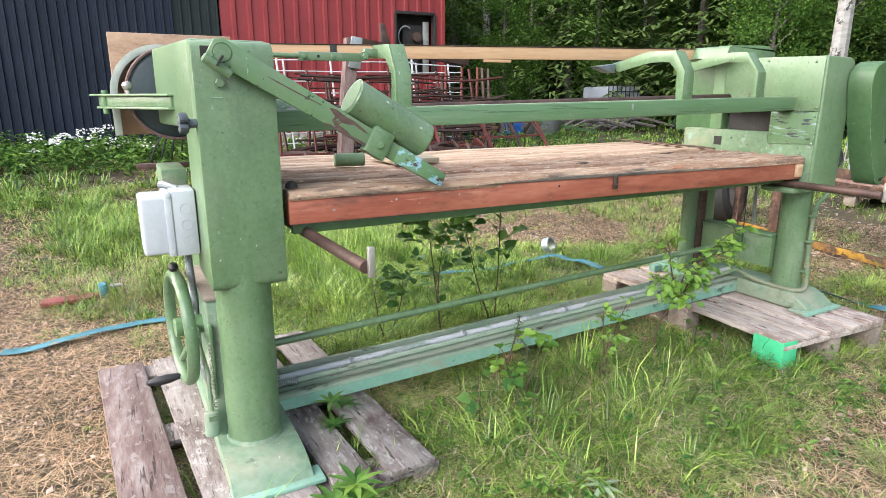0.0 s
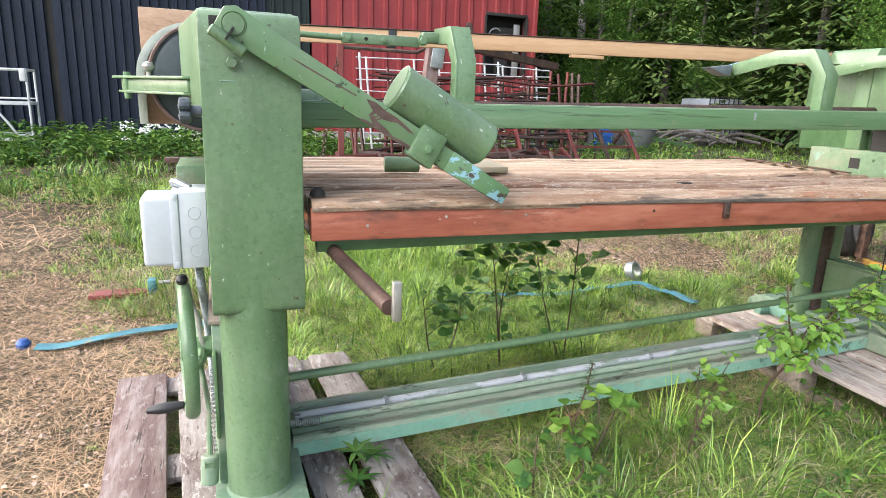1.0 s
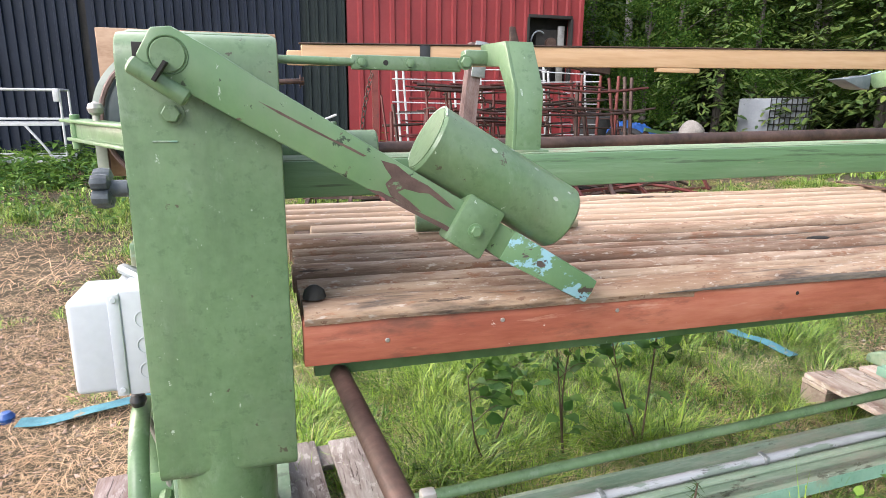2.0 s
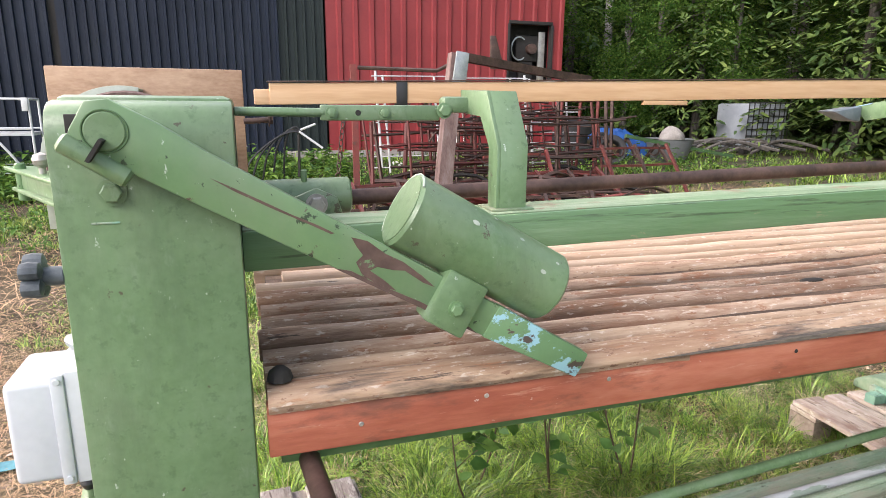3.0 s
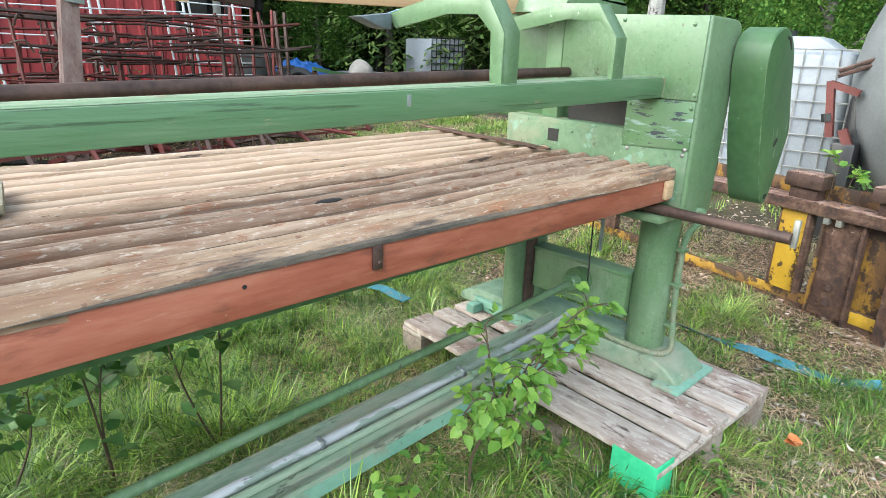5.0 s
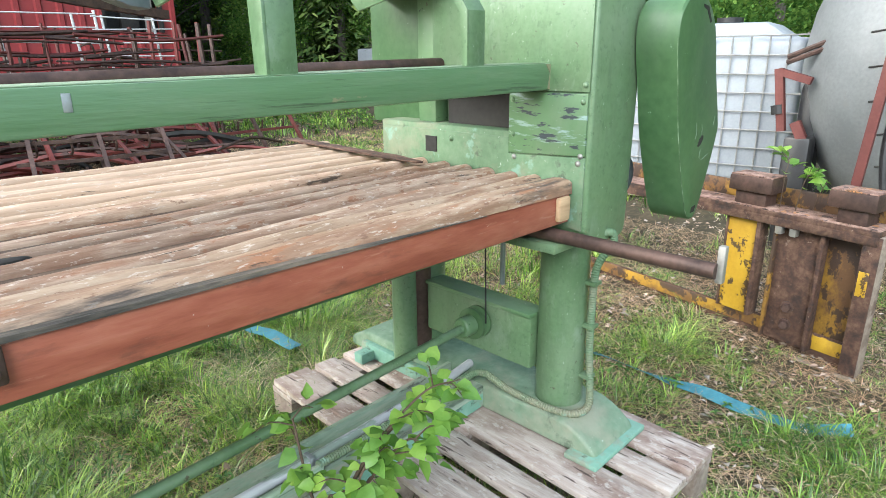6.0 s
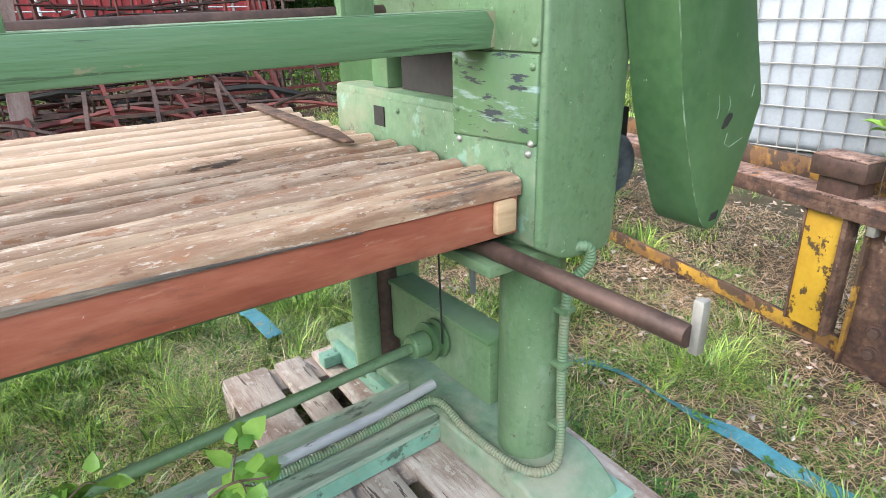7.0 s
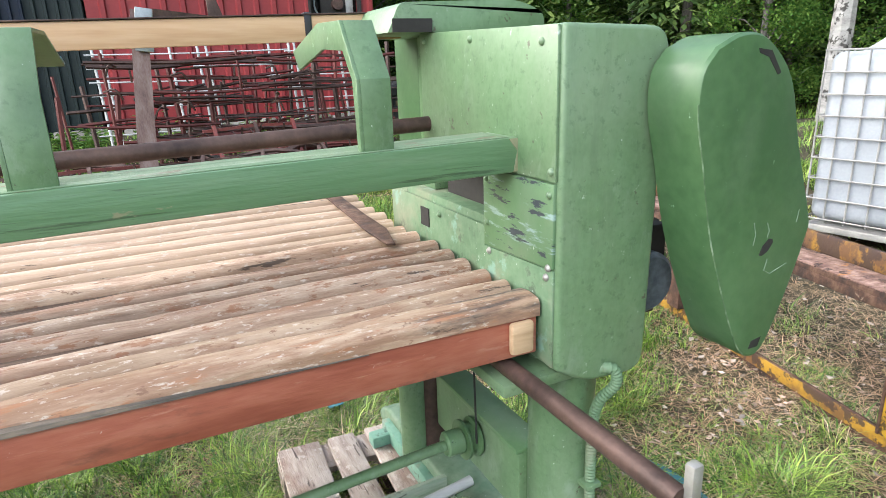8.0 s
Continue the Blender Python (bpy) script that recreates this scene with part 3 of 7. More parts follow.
def left_end():
    prof = rounded([(-.012, .706), (.30, .706), (.30, 1.20), (.30, 1.455), (-.012, 1.455)], [.028, .01, 0, 0, .05])
    hous = part("left_housing", prism(prof, "x", -.252, -.02, .004), GREEN, sander)
    up = [(-.252, .06), (-.02, .06), (-.02, .56), (-.315, .56)]
    part("upper_casing", prism(up, "z", 1.20, 1.462, .012), GREEN, hous)
    part("arm_slot", box((-.226, -.0145, 1.396), (-.180, .01, 1.437), .001), DARK, hous, "dark slot behind the lever")
    part("bolt", hexbolt((-.18, -.012, 1.335), (0, -1, 0), .014, .014), GREEN, hous)
    part("scratch", box((-.21, -.0135, 1.292), (-.175, -.008, 1.2945), .0005), GREEN_TEAL, hous, "scratched streak of paint")
    # star knob
    k = part("star_knob", rod((-.250, .000, 1.222), (-.285, .000, 1.222), .013), DARK_CAST, hous)
    for i in range(5):
        a = i * 2 * math.pi / 5
        part("lobe", lathe([(0, -.004), (.0115, .001), (.0135, .012), (.0115, .023), (0, .027)], 10, None,
                           along((-.276, .000 + .0195 * math.cos(a), 1.222 + .0195 * math.sin(a)), (-.35, .000 + .0195 * math.cos(a), 1.222 + .0195 * math.sin(a)))), DARK_CAST, k)
    # columns, base
    for y in (.075, .69):
        c = part("column", lathe([(.089, .11), (.089, .80), (0, .80)], 36, None, Matrix.Translation((-.149, y, 0))), GREEN, sander)
        part("collar", lathe([(.097, .148), (.093, .158), (.0895, .168)], 36, None, Matrix.Translation((-.149, y, 0))), FOOT_GREEN, c)
    foot = rounded([(-.205, .086), (1.02, .086), (1.02, .14), (.93, .155), (-.02, .155), (-.11, .145), (-.17, .118)], [0, 0, .02, .03, .06, .04, .03])
    b = part("base_casting", prism(foot, "x", -.272, -.022, .016, seg=4), FOOT_GREEN, sander)
    part("foot_plate", box((-.275, -.222, .082), (.012, -.13, .097), .005), GREEN_TEAL, b, "pale worn foot plate")
    # gear case between the columns
    g = part("gear_case", prism([(.10, .14), (.66, .14), (.60, .32), (.60, .63), (.16, .63), (.15, .32)], "x", -.262, -.085, .010), FOOT_GREEN, sander)
    part("dusty_cover", box((-.268, .15, .628), (-.08, .61, .642), .004), material("brown_dust", [(0.17, 0.14, 0.11), (0.26, 0.225, 0.18)], 0.9, scale=12), g, "dusty brown top of the case")
    part("side_strip", box((-.262, .135, .28), (-.252, .16, .55), .003), GREEN_WORN, g)
    # hand wheel
    tilt = Matrix.Translation((-.335, .31, .500)) @ pose(0, 0, 0, 0, 0, 5) @ pose(0, 0, 0, 0, 90, 0)
    bm = bmesh.new()
    R, r = .194, .0165
    rings = []
    for i in range(40):
        a = 2 * math.pi * i / 40
        rings.append([bm.verts.new(((R + r * math.cos(2 * math.pi * j / 10)) * math.cos(a), (R + r * math.cos(2 * math.pi * j / 10)) * math.sin(a), r * 1.25 * math.sin(2 * math.pi * j / 10))) for j in range(10)])
    for i in range(40):
        for j in range(10):
            bm.faces.new((rings[i][j], rings[(i + 1) % 40][j], rings[(i + 1) % 40][(j + 1) % 10], rings[i][(j + 1) % 10]))
    bmesh.ops.transform(bm, matrix=tilt, verts=bm.verts)
    w = part("handwheel", bm, GREEN, sander, "green cast hand wheel with a crank handle")
    hub = tilt @ Vector((0, 0, 0.035))
    part("hub", rod(tilt @ Vector((0, 0, -.02)), tilt @ Vector((0, 0, .085)), .034), GREEN_WORN, w)
    for i in range(3):
        a = i * math.pi * 2 / 3 + .5
        p = [hub, tilt @ Vector((.1 * math.cos(a), .1 * math.sin(a), .03)), tilt @ Vector((R * math.cos(a), R * math.sin(a), 0))]
        part("spoke", tube(smoothline(p, 4), [.015] * 5 + [.012] * 4, 8), GREEN, w)
    part("ball_knob", lathe([(0, -.018), (.013, -.013), (.018, 0), (.013, .013), (0, .018)], 12, None, Matrix.Translation((-.338, .31, .722))), BLACK, w, "black ball knob")
    part("lock_lever", tube([(-.33, .31, .705), (-.30, .30, .60), (-.29, .29, .51)], .007, 8), STEEL, w)
    h = along((-.345, .32, .312), (-.47, .33, .300))
    part("crank_handle", lathe([(0, -.02), (.006, -.02), (.006, .01), (.011, .012), (.018, .05), (.017, .085), (.010, .118), (0, .125)], 14, None, h), BLACK, w, "black turned crank handle")
    # foot lever with its cylinder
    v = part("brake_rod", tube([(-.30, .20, .52), (-.278, .13, .38), (-.283, .09, .255)], .0075, 8), GREEN_DUSTY, sander)
    part("rod_weight", rod((-.283, .090, .262), (-.287, .074, .180), .0245, .004), FOOT_GREEN, v, "pale green cylinder at the rod end")
    part("rod_clip", box((-.296, .082, .240), (-.272, .060, .254), .002), GREEN, v)
    part("tension_spring", tube([(-.268 + .005 * math.cos(i * .9), .105 + .005 * math.sin(i * .9), .50 - i * .0021) for i in range(120)], .002, 4), STEEL, sander)


left_end()


def junction_box():
    j = part("junction_box", box((-.3285, .200, .785), (-.256, .355, 1.000), .004), WHITE_PLASTIC, sander, "white plastic electrical junction box")
    part("lid", box((-.424, .204, .792), (-.326, .358, .985), .012, None, None, 3), WHITE_PLASTIC, j)
    part("rim", box((-.350, .196, .786), (-.328, .362, .996), .004), WHITE_PLASTIC, j)
    for z in (.835, .888, .941):
        ring = [(-.289 + .016 * math.cos(a), .1995, z + .017 * math.sin(a)) for a in np.linspace(0, 2 * math.pi, 20)]
        part("knockout", tube(ring, .0011, 6), WHITE_PLASTIC, j)
    for z in (.80, .985):
        part("lid_screw", rod((-.338, .1965, z), (-.338, .192, z), .006, .001, 10), WHITE_PLASTIC, j)
    hose = [(-.29, .30, .79), (-.285, .31, .70), (-.275, .38, .56), (-.27, .42, .40), (-.26, .36, .26), (-.20, .30, .235), (-.06, .275, .222), (.06, .262, .222)]
    part("cable_hose", ribbed(smoothline(hose, 8), .014), CONDUIT, sander, "grey ribbed cable hose")
    part("cable_gland", tube(smoothline([(-.30, .30, .995), (-.335, .32, 1.010), (-.345, .35, 1.005), (-.33, .38, .99)], 5), .012, 8), CONDUIT, j)
    s = part("slide_block", box((-.338, .385, .95), (-.255, .62, 1.052), .006), GREEN_DUSTY, sander, "dusty green block behind the housing")
    part("flat_bar", box((-.40, .84, 1.008), (-.20, .87, 1.030), .003), RUST, s, "rusty flat bar")


junction_box()


def pulley_end():
    cx, cz = -.245, 1.306
    d = part("idler_pulley", lathe([(0, 0), (.14, 0), (.16, .01), (.16, .13), (.14, .14), (0, .14)], 40, None, along((cx, .60, cz), (cx, .9, cz))), material("dark_pulley", [(0.02, 0.035, 0.04), (0.04, 0.06, 0.065)], 0.5), sander, "dark blue-green idler pulley")
    part("hub", rod((cx, .55, cz), (cx, .62, cz), .045), STEEL, d)
    part("belt_edge", tube([(cx + .164 * math.cos(a), .602, cz + .164 * math.sin(a)) for a in np.linspace(0, 2 * math.pi, 41)], .006, 6), POST_BROWN, d, "brown edge of the sanding belt")
    def band(r):
        arc = [(-.275 + r * math.cos(a), 1.305 + r * math.sin(a)) for a in np.linspace(radians(77), radians(180), 22)]
        return arc + [(-.275 - r, 1.152)]
    g = part("belt_guard", prism(band(.182) + band(.175)[::-1], "y", .742, .811, .0015), material("grey_green_guard", [(0.22, 0.27, 0.21), (0.34, 0.36, 0.31)], 0.5, scale=8, chips=(0.12, 0.08, 0.06), chip_size=12), sander, "curved grey sheet metal belt guard")
    part("guard_rim", prism(band(.184) + band(.158)[::-1], "y", .736, .742, .001), material("rubbed_guard_rim", [(0.30, 0.34, 0.28), (0.42, 0.45, 0.40)], 0.45, scale=10), g, "pale rubbed rim of the guard")
    part("guard_lining", prism(band(.1745) + band(.168)[::-1], "y", .746, .810, .001), POST_BROWN, g, "brown rubbed inside of the guard")
    a = part("hinge_arm", prism([(-.29, .30), (-.26, .30), (-.47, .69), (-.50, .69)], "z", 1.262, 1.298, .003), GREEN, sander)
    part("arm_plate", prism([(-.30, .29), (-.25, .29), (-.465, .72), (-.53, .72)], "z", 1.298, 1.306, .002), GREEN_WORN, a)
    part("arm_ledge", prism([(-.30, .29), (-.25, .29), (-.46, .69), (-.51, .69)], "z", 1.254, 1.262, .002), GREEN, a)
    part("hinge_pin", rod((-.478, .655, 1.235), (-.478, .655, 1.318), .011), GREEN_WORN, a)
    part("ball_screw", lathe([(0, 0), (.007, 0), (.007, .012), (.015, .018), (.018, .028), (.014, .038), (0, .044)], 12, None, Matrix.Translation((-.405, .54, 1.306))), STEEL, a)
    part("back_board", box((-.446, .812, 1.150), (.004, .830, 1.534), .003), PLY, sander, "stained plywood board behind the pulley")
    grip = part("grip_rod", rod((.0, .77, 1.405), (.066, .77, 1.408), .0075), RUST, sander)
    part("grip_nut", hexbolt((.062, .77, 1.408), (1, 0, 0), .013, .012), RUST, grip)


pulley_end()


RUBBED = material("rubbed_pale_paint", [(0.27, 0.34, 0.27), (0.42, 0.46, 0.40)], 0.6, scale=30, bump=0)
BARE_CHIP = material("brown_bare_primer", [(0.07, 0.04, 0.034), (0.12, 0.075, 0.062)], 0.7, scale=20, bump=0.3, chips=(0.12, 0.20, 0.10), chip_size=26, chip_level=0.60)


def weight_lever():
    p, q = Vector((-.173, 0, 1.417)), Vector((.530, 0, 1.010))
    d = (q - p).normalized()
    n = Vector((-d.z, 0, d.x))
    L = (q - p).length
    out = []
    for s, wd in ((-.036, .022), (-.014, .038), (.05, .039), (.12, .035), (L * .6, .030), (L - .012, .025), (L, .022)):
        out.append(p + d * s + n * wd)
    for s, wd in ((L, .022), (L - .012, .025), (L * .6, .030), (.12, .034), (.05, .034), (-.014, .034), (-.036, .022)):
        out.append(p + d * s - n * wd)
    lever = part("weight_lever", prism([(v.x, v.z) for v in out], "y", -.056, -.038, .003), GREEN_WORN, sander, "chipped green lever arm with counterweight")
    part("pivot_disc", rod((p.x, -.055, p.z), (p.x, -.058, p.z), .025), GREEN, lever)
    part("pivot_groove", tube([(p.x + .0265 * math.cos(t), -.0562, p.z + .0265 * math.sin(t)) for t in np.linspace(0, 2 * math.pi, 33)], .0014, 6), GREEN_DARK, lever)
    part("pivot_shaft", rod((p.x, -.04, p.z), (p.x, .02, p.z), .022), GREEN, lever)
    a, b = p + d * -.040 - n * .036, p + d * .050 - n * .042
    lug = part("clamp_lug", rod((a.x, -.052, a.z), (b.x, -.052, b.z), .0135, .004), GREEN, lever)
    e = a.lerp(b, .46)
    part("saw_cut", box((-.0145, -.002, -.0025), (.0145, .030, .0025), 0, along((e.x, -.066, e.z), (b.x, -.066, b.z))), DARK, lug, "dark saw cut in the clamp lug")
    s0 = p + d * (L - .20)
    tip = [p + d * (L - .20) + n * .0290, q + n * .0232, q + d * .002, q - n * .0232, p + d * (L - .20) - n * .0290]
    part("lower_edge_wear", prism([((p + d * s - n * (w + .0004)).x, (p + d * s - n * (w + .0004)).z) for s, w in ((L * .42, .0315), (L * .62, .0293), (L * .74, .0278))] + [((p + d * s - n * w).x, (p + d * s - n * w).z) for s, w in ((L * .72, .0245), (L * .60, .0215), (L * .50, .0255), (L * .45, .0245))], "y", -.0568, -.054, 0), BARE_CHIP, lever, "brown bare metal along the lower edge")
    def chip(name, outline, label):
        """A patch of bare metal: an outline given along and across the lever."""
        pts = [p + d * (L * u) + n * v for u, v in outline]
        return part(name, prism([(v.x, v.z) for v in pts], "y", -.0566, -.054, 0), BARE_CHIP, lever, label)
    chip("bare_patch", [(.42, .020), (.45, .026), (.49, .021), (.53, .022), (.575, .016), (.61, .009), (.585, .007), (.54, .011), (.52, .004), (.49, -.002), (.48, -.012), (.515, -.016), (.545, -.022), (.51, -.027), (.47, -.022), (.45, -.010), (.455, .004), (.435, .012)], "brown bare patch on the lever")
    chip("chip_line", [(.165, .006), (.20, .008), (.25, .0095), (.31, .011), (.355, .014), (.39, .0145), (.385, .011), (.34, .0095), (.28, .0065), (.21, .0045)], "thin line of chipped paint")
    part("worn_tip", prism([(v.x, v.z) for v in tip], "y", -.0585, -.0355, .002), GREEN_TIP, lever, "lever tip with blue and brown paint chips")
    c = p + d * (L * .66)
    blk = [c + d * .040 + n * .047, c + d * .040 - n * .047, c - d * .036 - n * .044, c - d * .036 + n * .047]
    part("clamp_block", prism([(v.x, v.z) for v in blk], "y", -.068, -.015, .006), GREEN, lever)
    cb = c + d * .004 - n * .006
    part("clamp_bolt", hexbolt((cb.x, -.068, cb.z), (0, -1, 0), .010, .010), GREEN_WORN, lever)
    w0 = p + d * (L * .66 - .138) + n * .091
    w1 = w0 + d * .295
    R = .061
    m = along((w0.x, -.022, w0.z), (w1.x, -.022, w1.z))
    w = part("counterweight", lathe([(0, 0), (R - .004, 0), (R, .005), (R, .29), (R - .004, .295), (0, .295)], 40, None, m), GREEN, lever, "green cylindrical counterweight")
    part("end_disc", lathe([(0, -.0015), (R - .006, -.0015), (R - .006, .001)], 40, None, m), GREEN, w)
    part("worn_rim", tube([m @ Vector(((R - .001) * math.cos(t), (R - .001) * math.sin(t), .0015)) for t in np.linspace(-.9, 2.3, 26)], .0022, 6), RUBBED, w, "rubbed bare rim of the weight")
    for t, z, r in ((2.5, .10, .007), (2.2, .19, .005), (2.8, .24, .006), (1.9, .14, .004), (2.35, .265, .004)):
        part("paint_chip", lathe([(0, .0006), (r, .0003), (r * .9, -.002)], 7, None, m @ Matrix.Rotation(t, 4, "Z") @ Matrix.Translation((R, 0, z)) @ Matrix.Rotation(radians(90), 4, "Y") @ Matrix.Diagonal((1, .6, 1, 1))), RUBBED, w)


weight_lever()


def table():
    top = part("table", box((.02, .045, .852), (2.66, .075, .888), .003), GREEN_DARK, sander, "slatted wooden sliding table")
    bm = box((.04, 1.12, .845), (2.64, 1.15, .93), .003)
    part("rear_angle", bm, GREEN_DARK, top)
    for x in (.06, .90, 1.78, 2.60):
        part("cross_bearer", box((x - .03, .06, .88 + tz(x)), (x + .03, 1.14, .955 + tz(x)), .004), RED_WOOD, top)
    rail = [(0, .893), (2.688, .872), (2.688, .950), (0, .982)]
    part("front_rail", prism(rail, "y", 0, .032, .003), RED_WOOD, top, "worn red-painted front rail")
    rng = random.Random(11)

    def slat(y0, y1, h, sag, x0=.0, x1=2.69, seed=0, side=0.0):
        bm = bmesh.new()
        n = 90
        w = y1 - y0
        side_of = ((0, -.052), (.0, -.030), (.0, -.014), (.035, -.0075), (.10, -.0035), (.24, -.0006)) if seed == 0 else ((0, -.052), (.0, -.038), (.0, -.0205), (.035, -.0125), (.12, -.0056), (.27, -.0013))
        prof = [*side_of, (.5, .0012), *[(1 - u, v) for u, v in side_of[::-1]]]
        rings = []
        for i in range(n + 1):
            x = x0 + (x1 - x0) * i / n
            e = noise.noise((x * 2.3, seed * 3.1, 0)) * .004 + noise.noise((x * 9, seed * 5.7, 4)) * .0018
            dy = noise.noise((x * 1.6, seed * 7.3, 9)) * (.009 if 0 < seed < 5 else .004) + noise.noise((x * 6, seed * 2.3, 3)) * .0015
            dip = -sag * math.exp(-((x - 1.45) / .55) ** 2)
            ring = []
            for u, v in prof:
                worn = side * math.exp(-((x - 1.55) / .5) ** 2) * (1 - u) ** 2
                gouge = .007 * max(0, noise.noise((x * 3.2, (y0 + u * w) * 26, 7.0)) - .12) * (2.0 if abs(x - 1.4) < .6 else 1.0)
                ring.append(bm.verts.new((x, y0 + u * w + dy + worn * .6, h + tz(x) + (v + e + dip - gouge - worn * .5 if v > -.04 else (v if seed else .982 - .0119 * x - h - tz(x) + .001)))))
            rings.append(ring)
        m = len(prof)
        for a, b in zip(rings, rings[1:]):
            for k in range(m):
                bm.faces.new((a[k], a[(k + 1) % m], b[(k + 1) % m], b[k]))
        bm.faces.new(rings[0])
        bm.faces.new(rings[-1][::-1])
        return bm
    edges = [0.0, .088, .168, .258, .352, .446, .536, .628, .720, .812, .902, .994, 1.084, 1.17]
    for i, (a, b) in enumerate(zip(edges, edges[1:])):
        gap = .035 if i else .012
        part("slat", slat(a - (.004 if i == 0 else 0), b - gap, 1.003 + rng.uniform(-.006, .004), .010 if 1 <= i < 6 else .002, rng.uniform(-.004, .008) + (.075 if i == 8 else 0), 2.69 + rng.uniform(-.012, .004), i, .030 if i == 0 else 0), FRONT_WOOD if i == 0 else SLAT_BROWN if i in (2, 3, 4, 5) else SLAT_CLEAN if i > 6 else SLAT_WOOD, top)
    # Sheet under the slats, its brown darkened to carry the shade of the gaps.
    part("underlay", prism([(.03, .950), (2.64, .938), (2.64, .963), (.03, .975)], "y", .04, 1.15, 0), material("shade_brown_underlay", [(0.045, 0.028, 0.02), (0.09, 0.058, 0.04), (0.15, 0.10, 0.072)], 0.9, scale=5, stretch=(0.6, 5, 5), bump=0.5), top, "brown sheet under the slats, darkened as shade in the gaps")
    part("end_block", box((2.622, -.017, .884), (2.672, .0, .950), .006), BARE_WOOD, top, "pale wooden end block")
    edge_line = [(.72, .9745), (.95, .9775), (1.2, .980), (1.45, .9735), (1.62, .973), (1.85, .969), (2.12, .960), (2.34, .9547)]
    part("stained_edge", prism([(2.34, .9542), (.72, .9745)] + [(a, c) for a, c in edge_line[1:]], "y", -.0055, .022, .001), material("blackened_wood", [(0.04, 0.035, 0.03), (0.10, 0.085, 0.07), (0.19, 0.15, 0.115)], 0.85, scale=5, stretch=(0.6, 4, 4), bump=0.5), top, "blackened worn front edge")
    part("latch", box((1.372, -.012, .912), (1.398, .0, .968), .005), RUST, top, "rusty steel latch")
    part("latch_pin", rod((1.385, -.018, .93), (1.385, .0, .93), .006), RUST, top)
    for x, z in ((.376, .948), (.628, .945), (.15, .93), (1.09, .945)):
        part("nail_head", rod((x, -.002, z), (x, .002, z), .0045, .001, 10), STEEL if x != 1.09 else DARK, top)
    part("knot", lathe([(0, .0005), (.010, .001), (.019, -.0015), (.022, -.006), (0, -.008)], 14, None, Matrix.Translation((1.466, .30, .9915)) @ Matrix.Diagonal((1.9, .75, 1, 1))), DARK, top, "dark hollow knot in a slat")
    part("strap_iron", prism([(2.555, .46), (2.575, .45), (2.61, .60), (2.615, .80), (2.64, 1.235), (2.59, 1.24), (2.568, .82), (2.555, .62)], "z", .998, 1.004, .002), RUST_FLAKE, top, "rusty flat iron lying across the slats")
    part("end_lump", lathe([(0, 0), (.022, .004), (.018, .018), (.008, .026), (0, .028)], 9, None, Matrix.Translation((.025, .05, 1.003))), DARK, top)


table()


def slide_bar(x, x1, z, z1, y1):
    bar = part("slide_bar", tube([(x, .95, z), (x, .3, z), (x1, y1, z1)], .0185, 18), RUST, sander, "brown steel table slide bar")
    part("stop_plate", box((x1 + .004, y1 - .014, z1 - .030), (x1 + .024, y1 + .004, z1 + .058), .004), STEEL, bar, "bare steel stop at the bar end")


slide_bar(.045, .104, .862, .838, -.40)
slide_bar(2.63, 2.635, .846, .844, -.425)


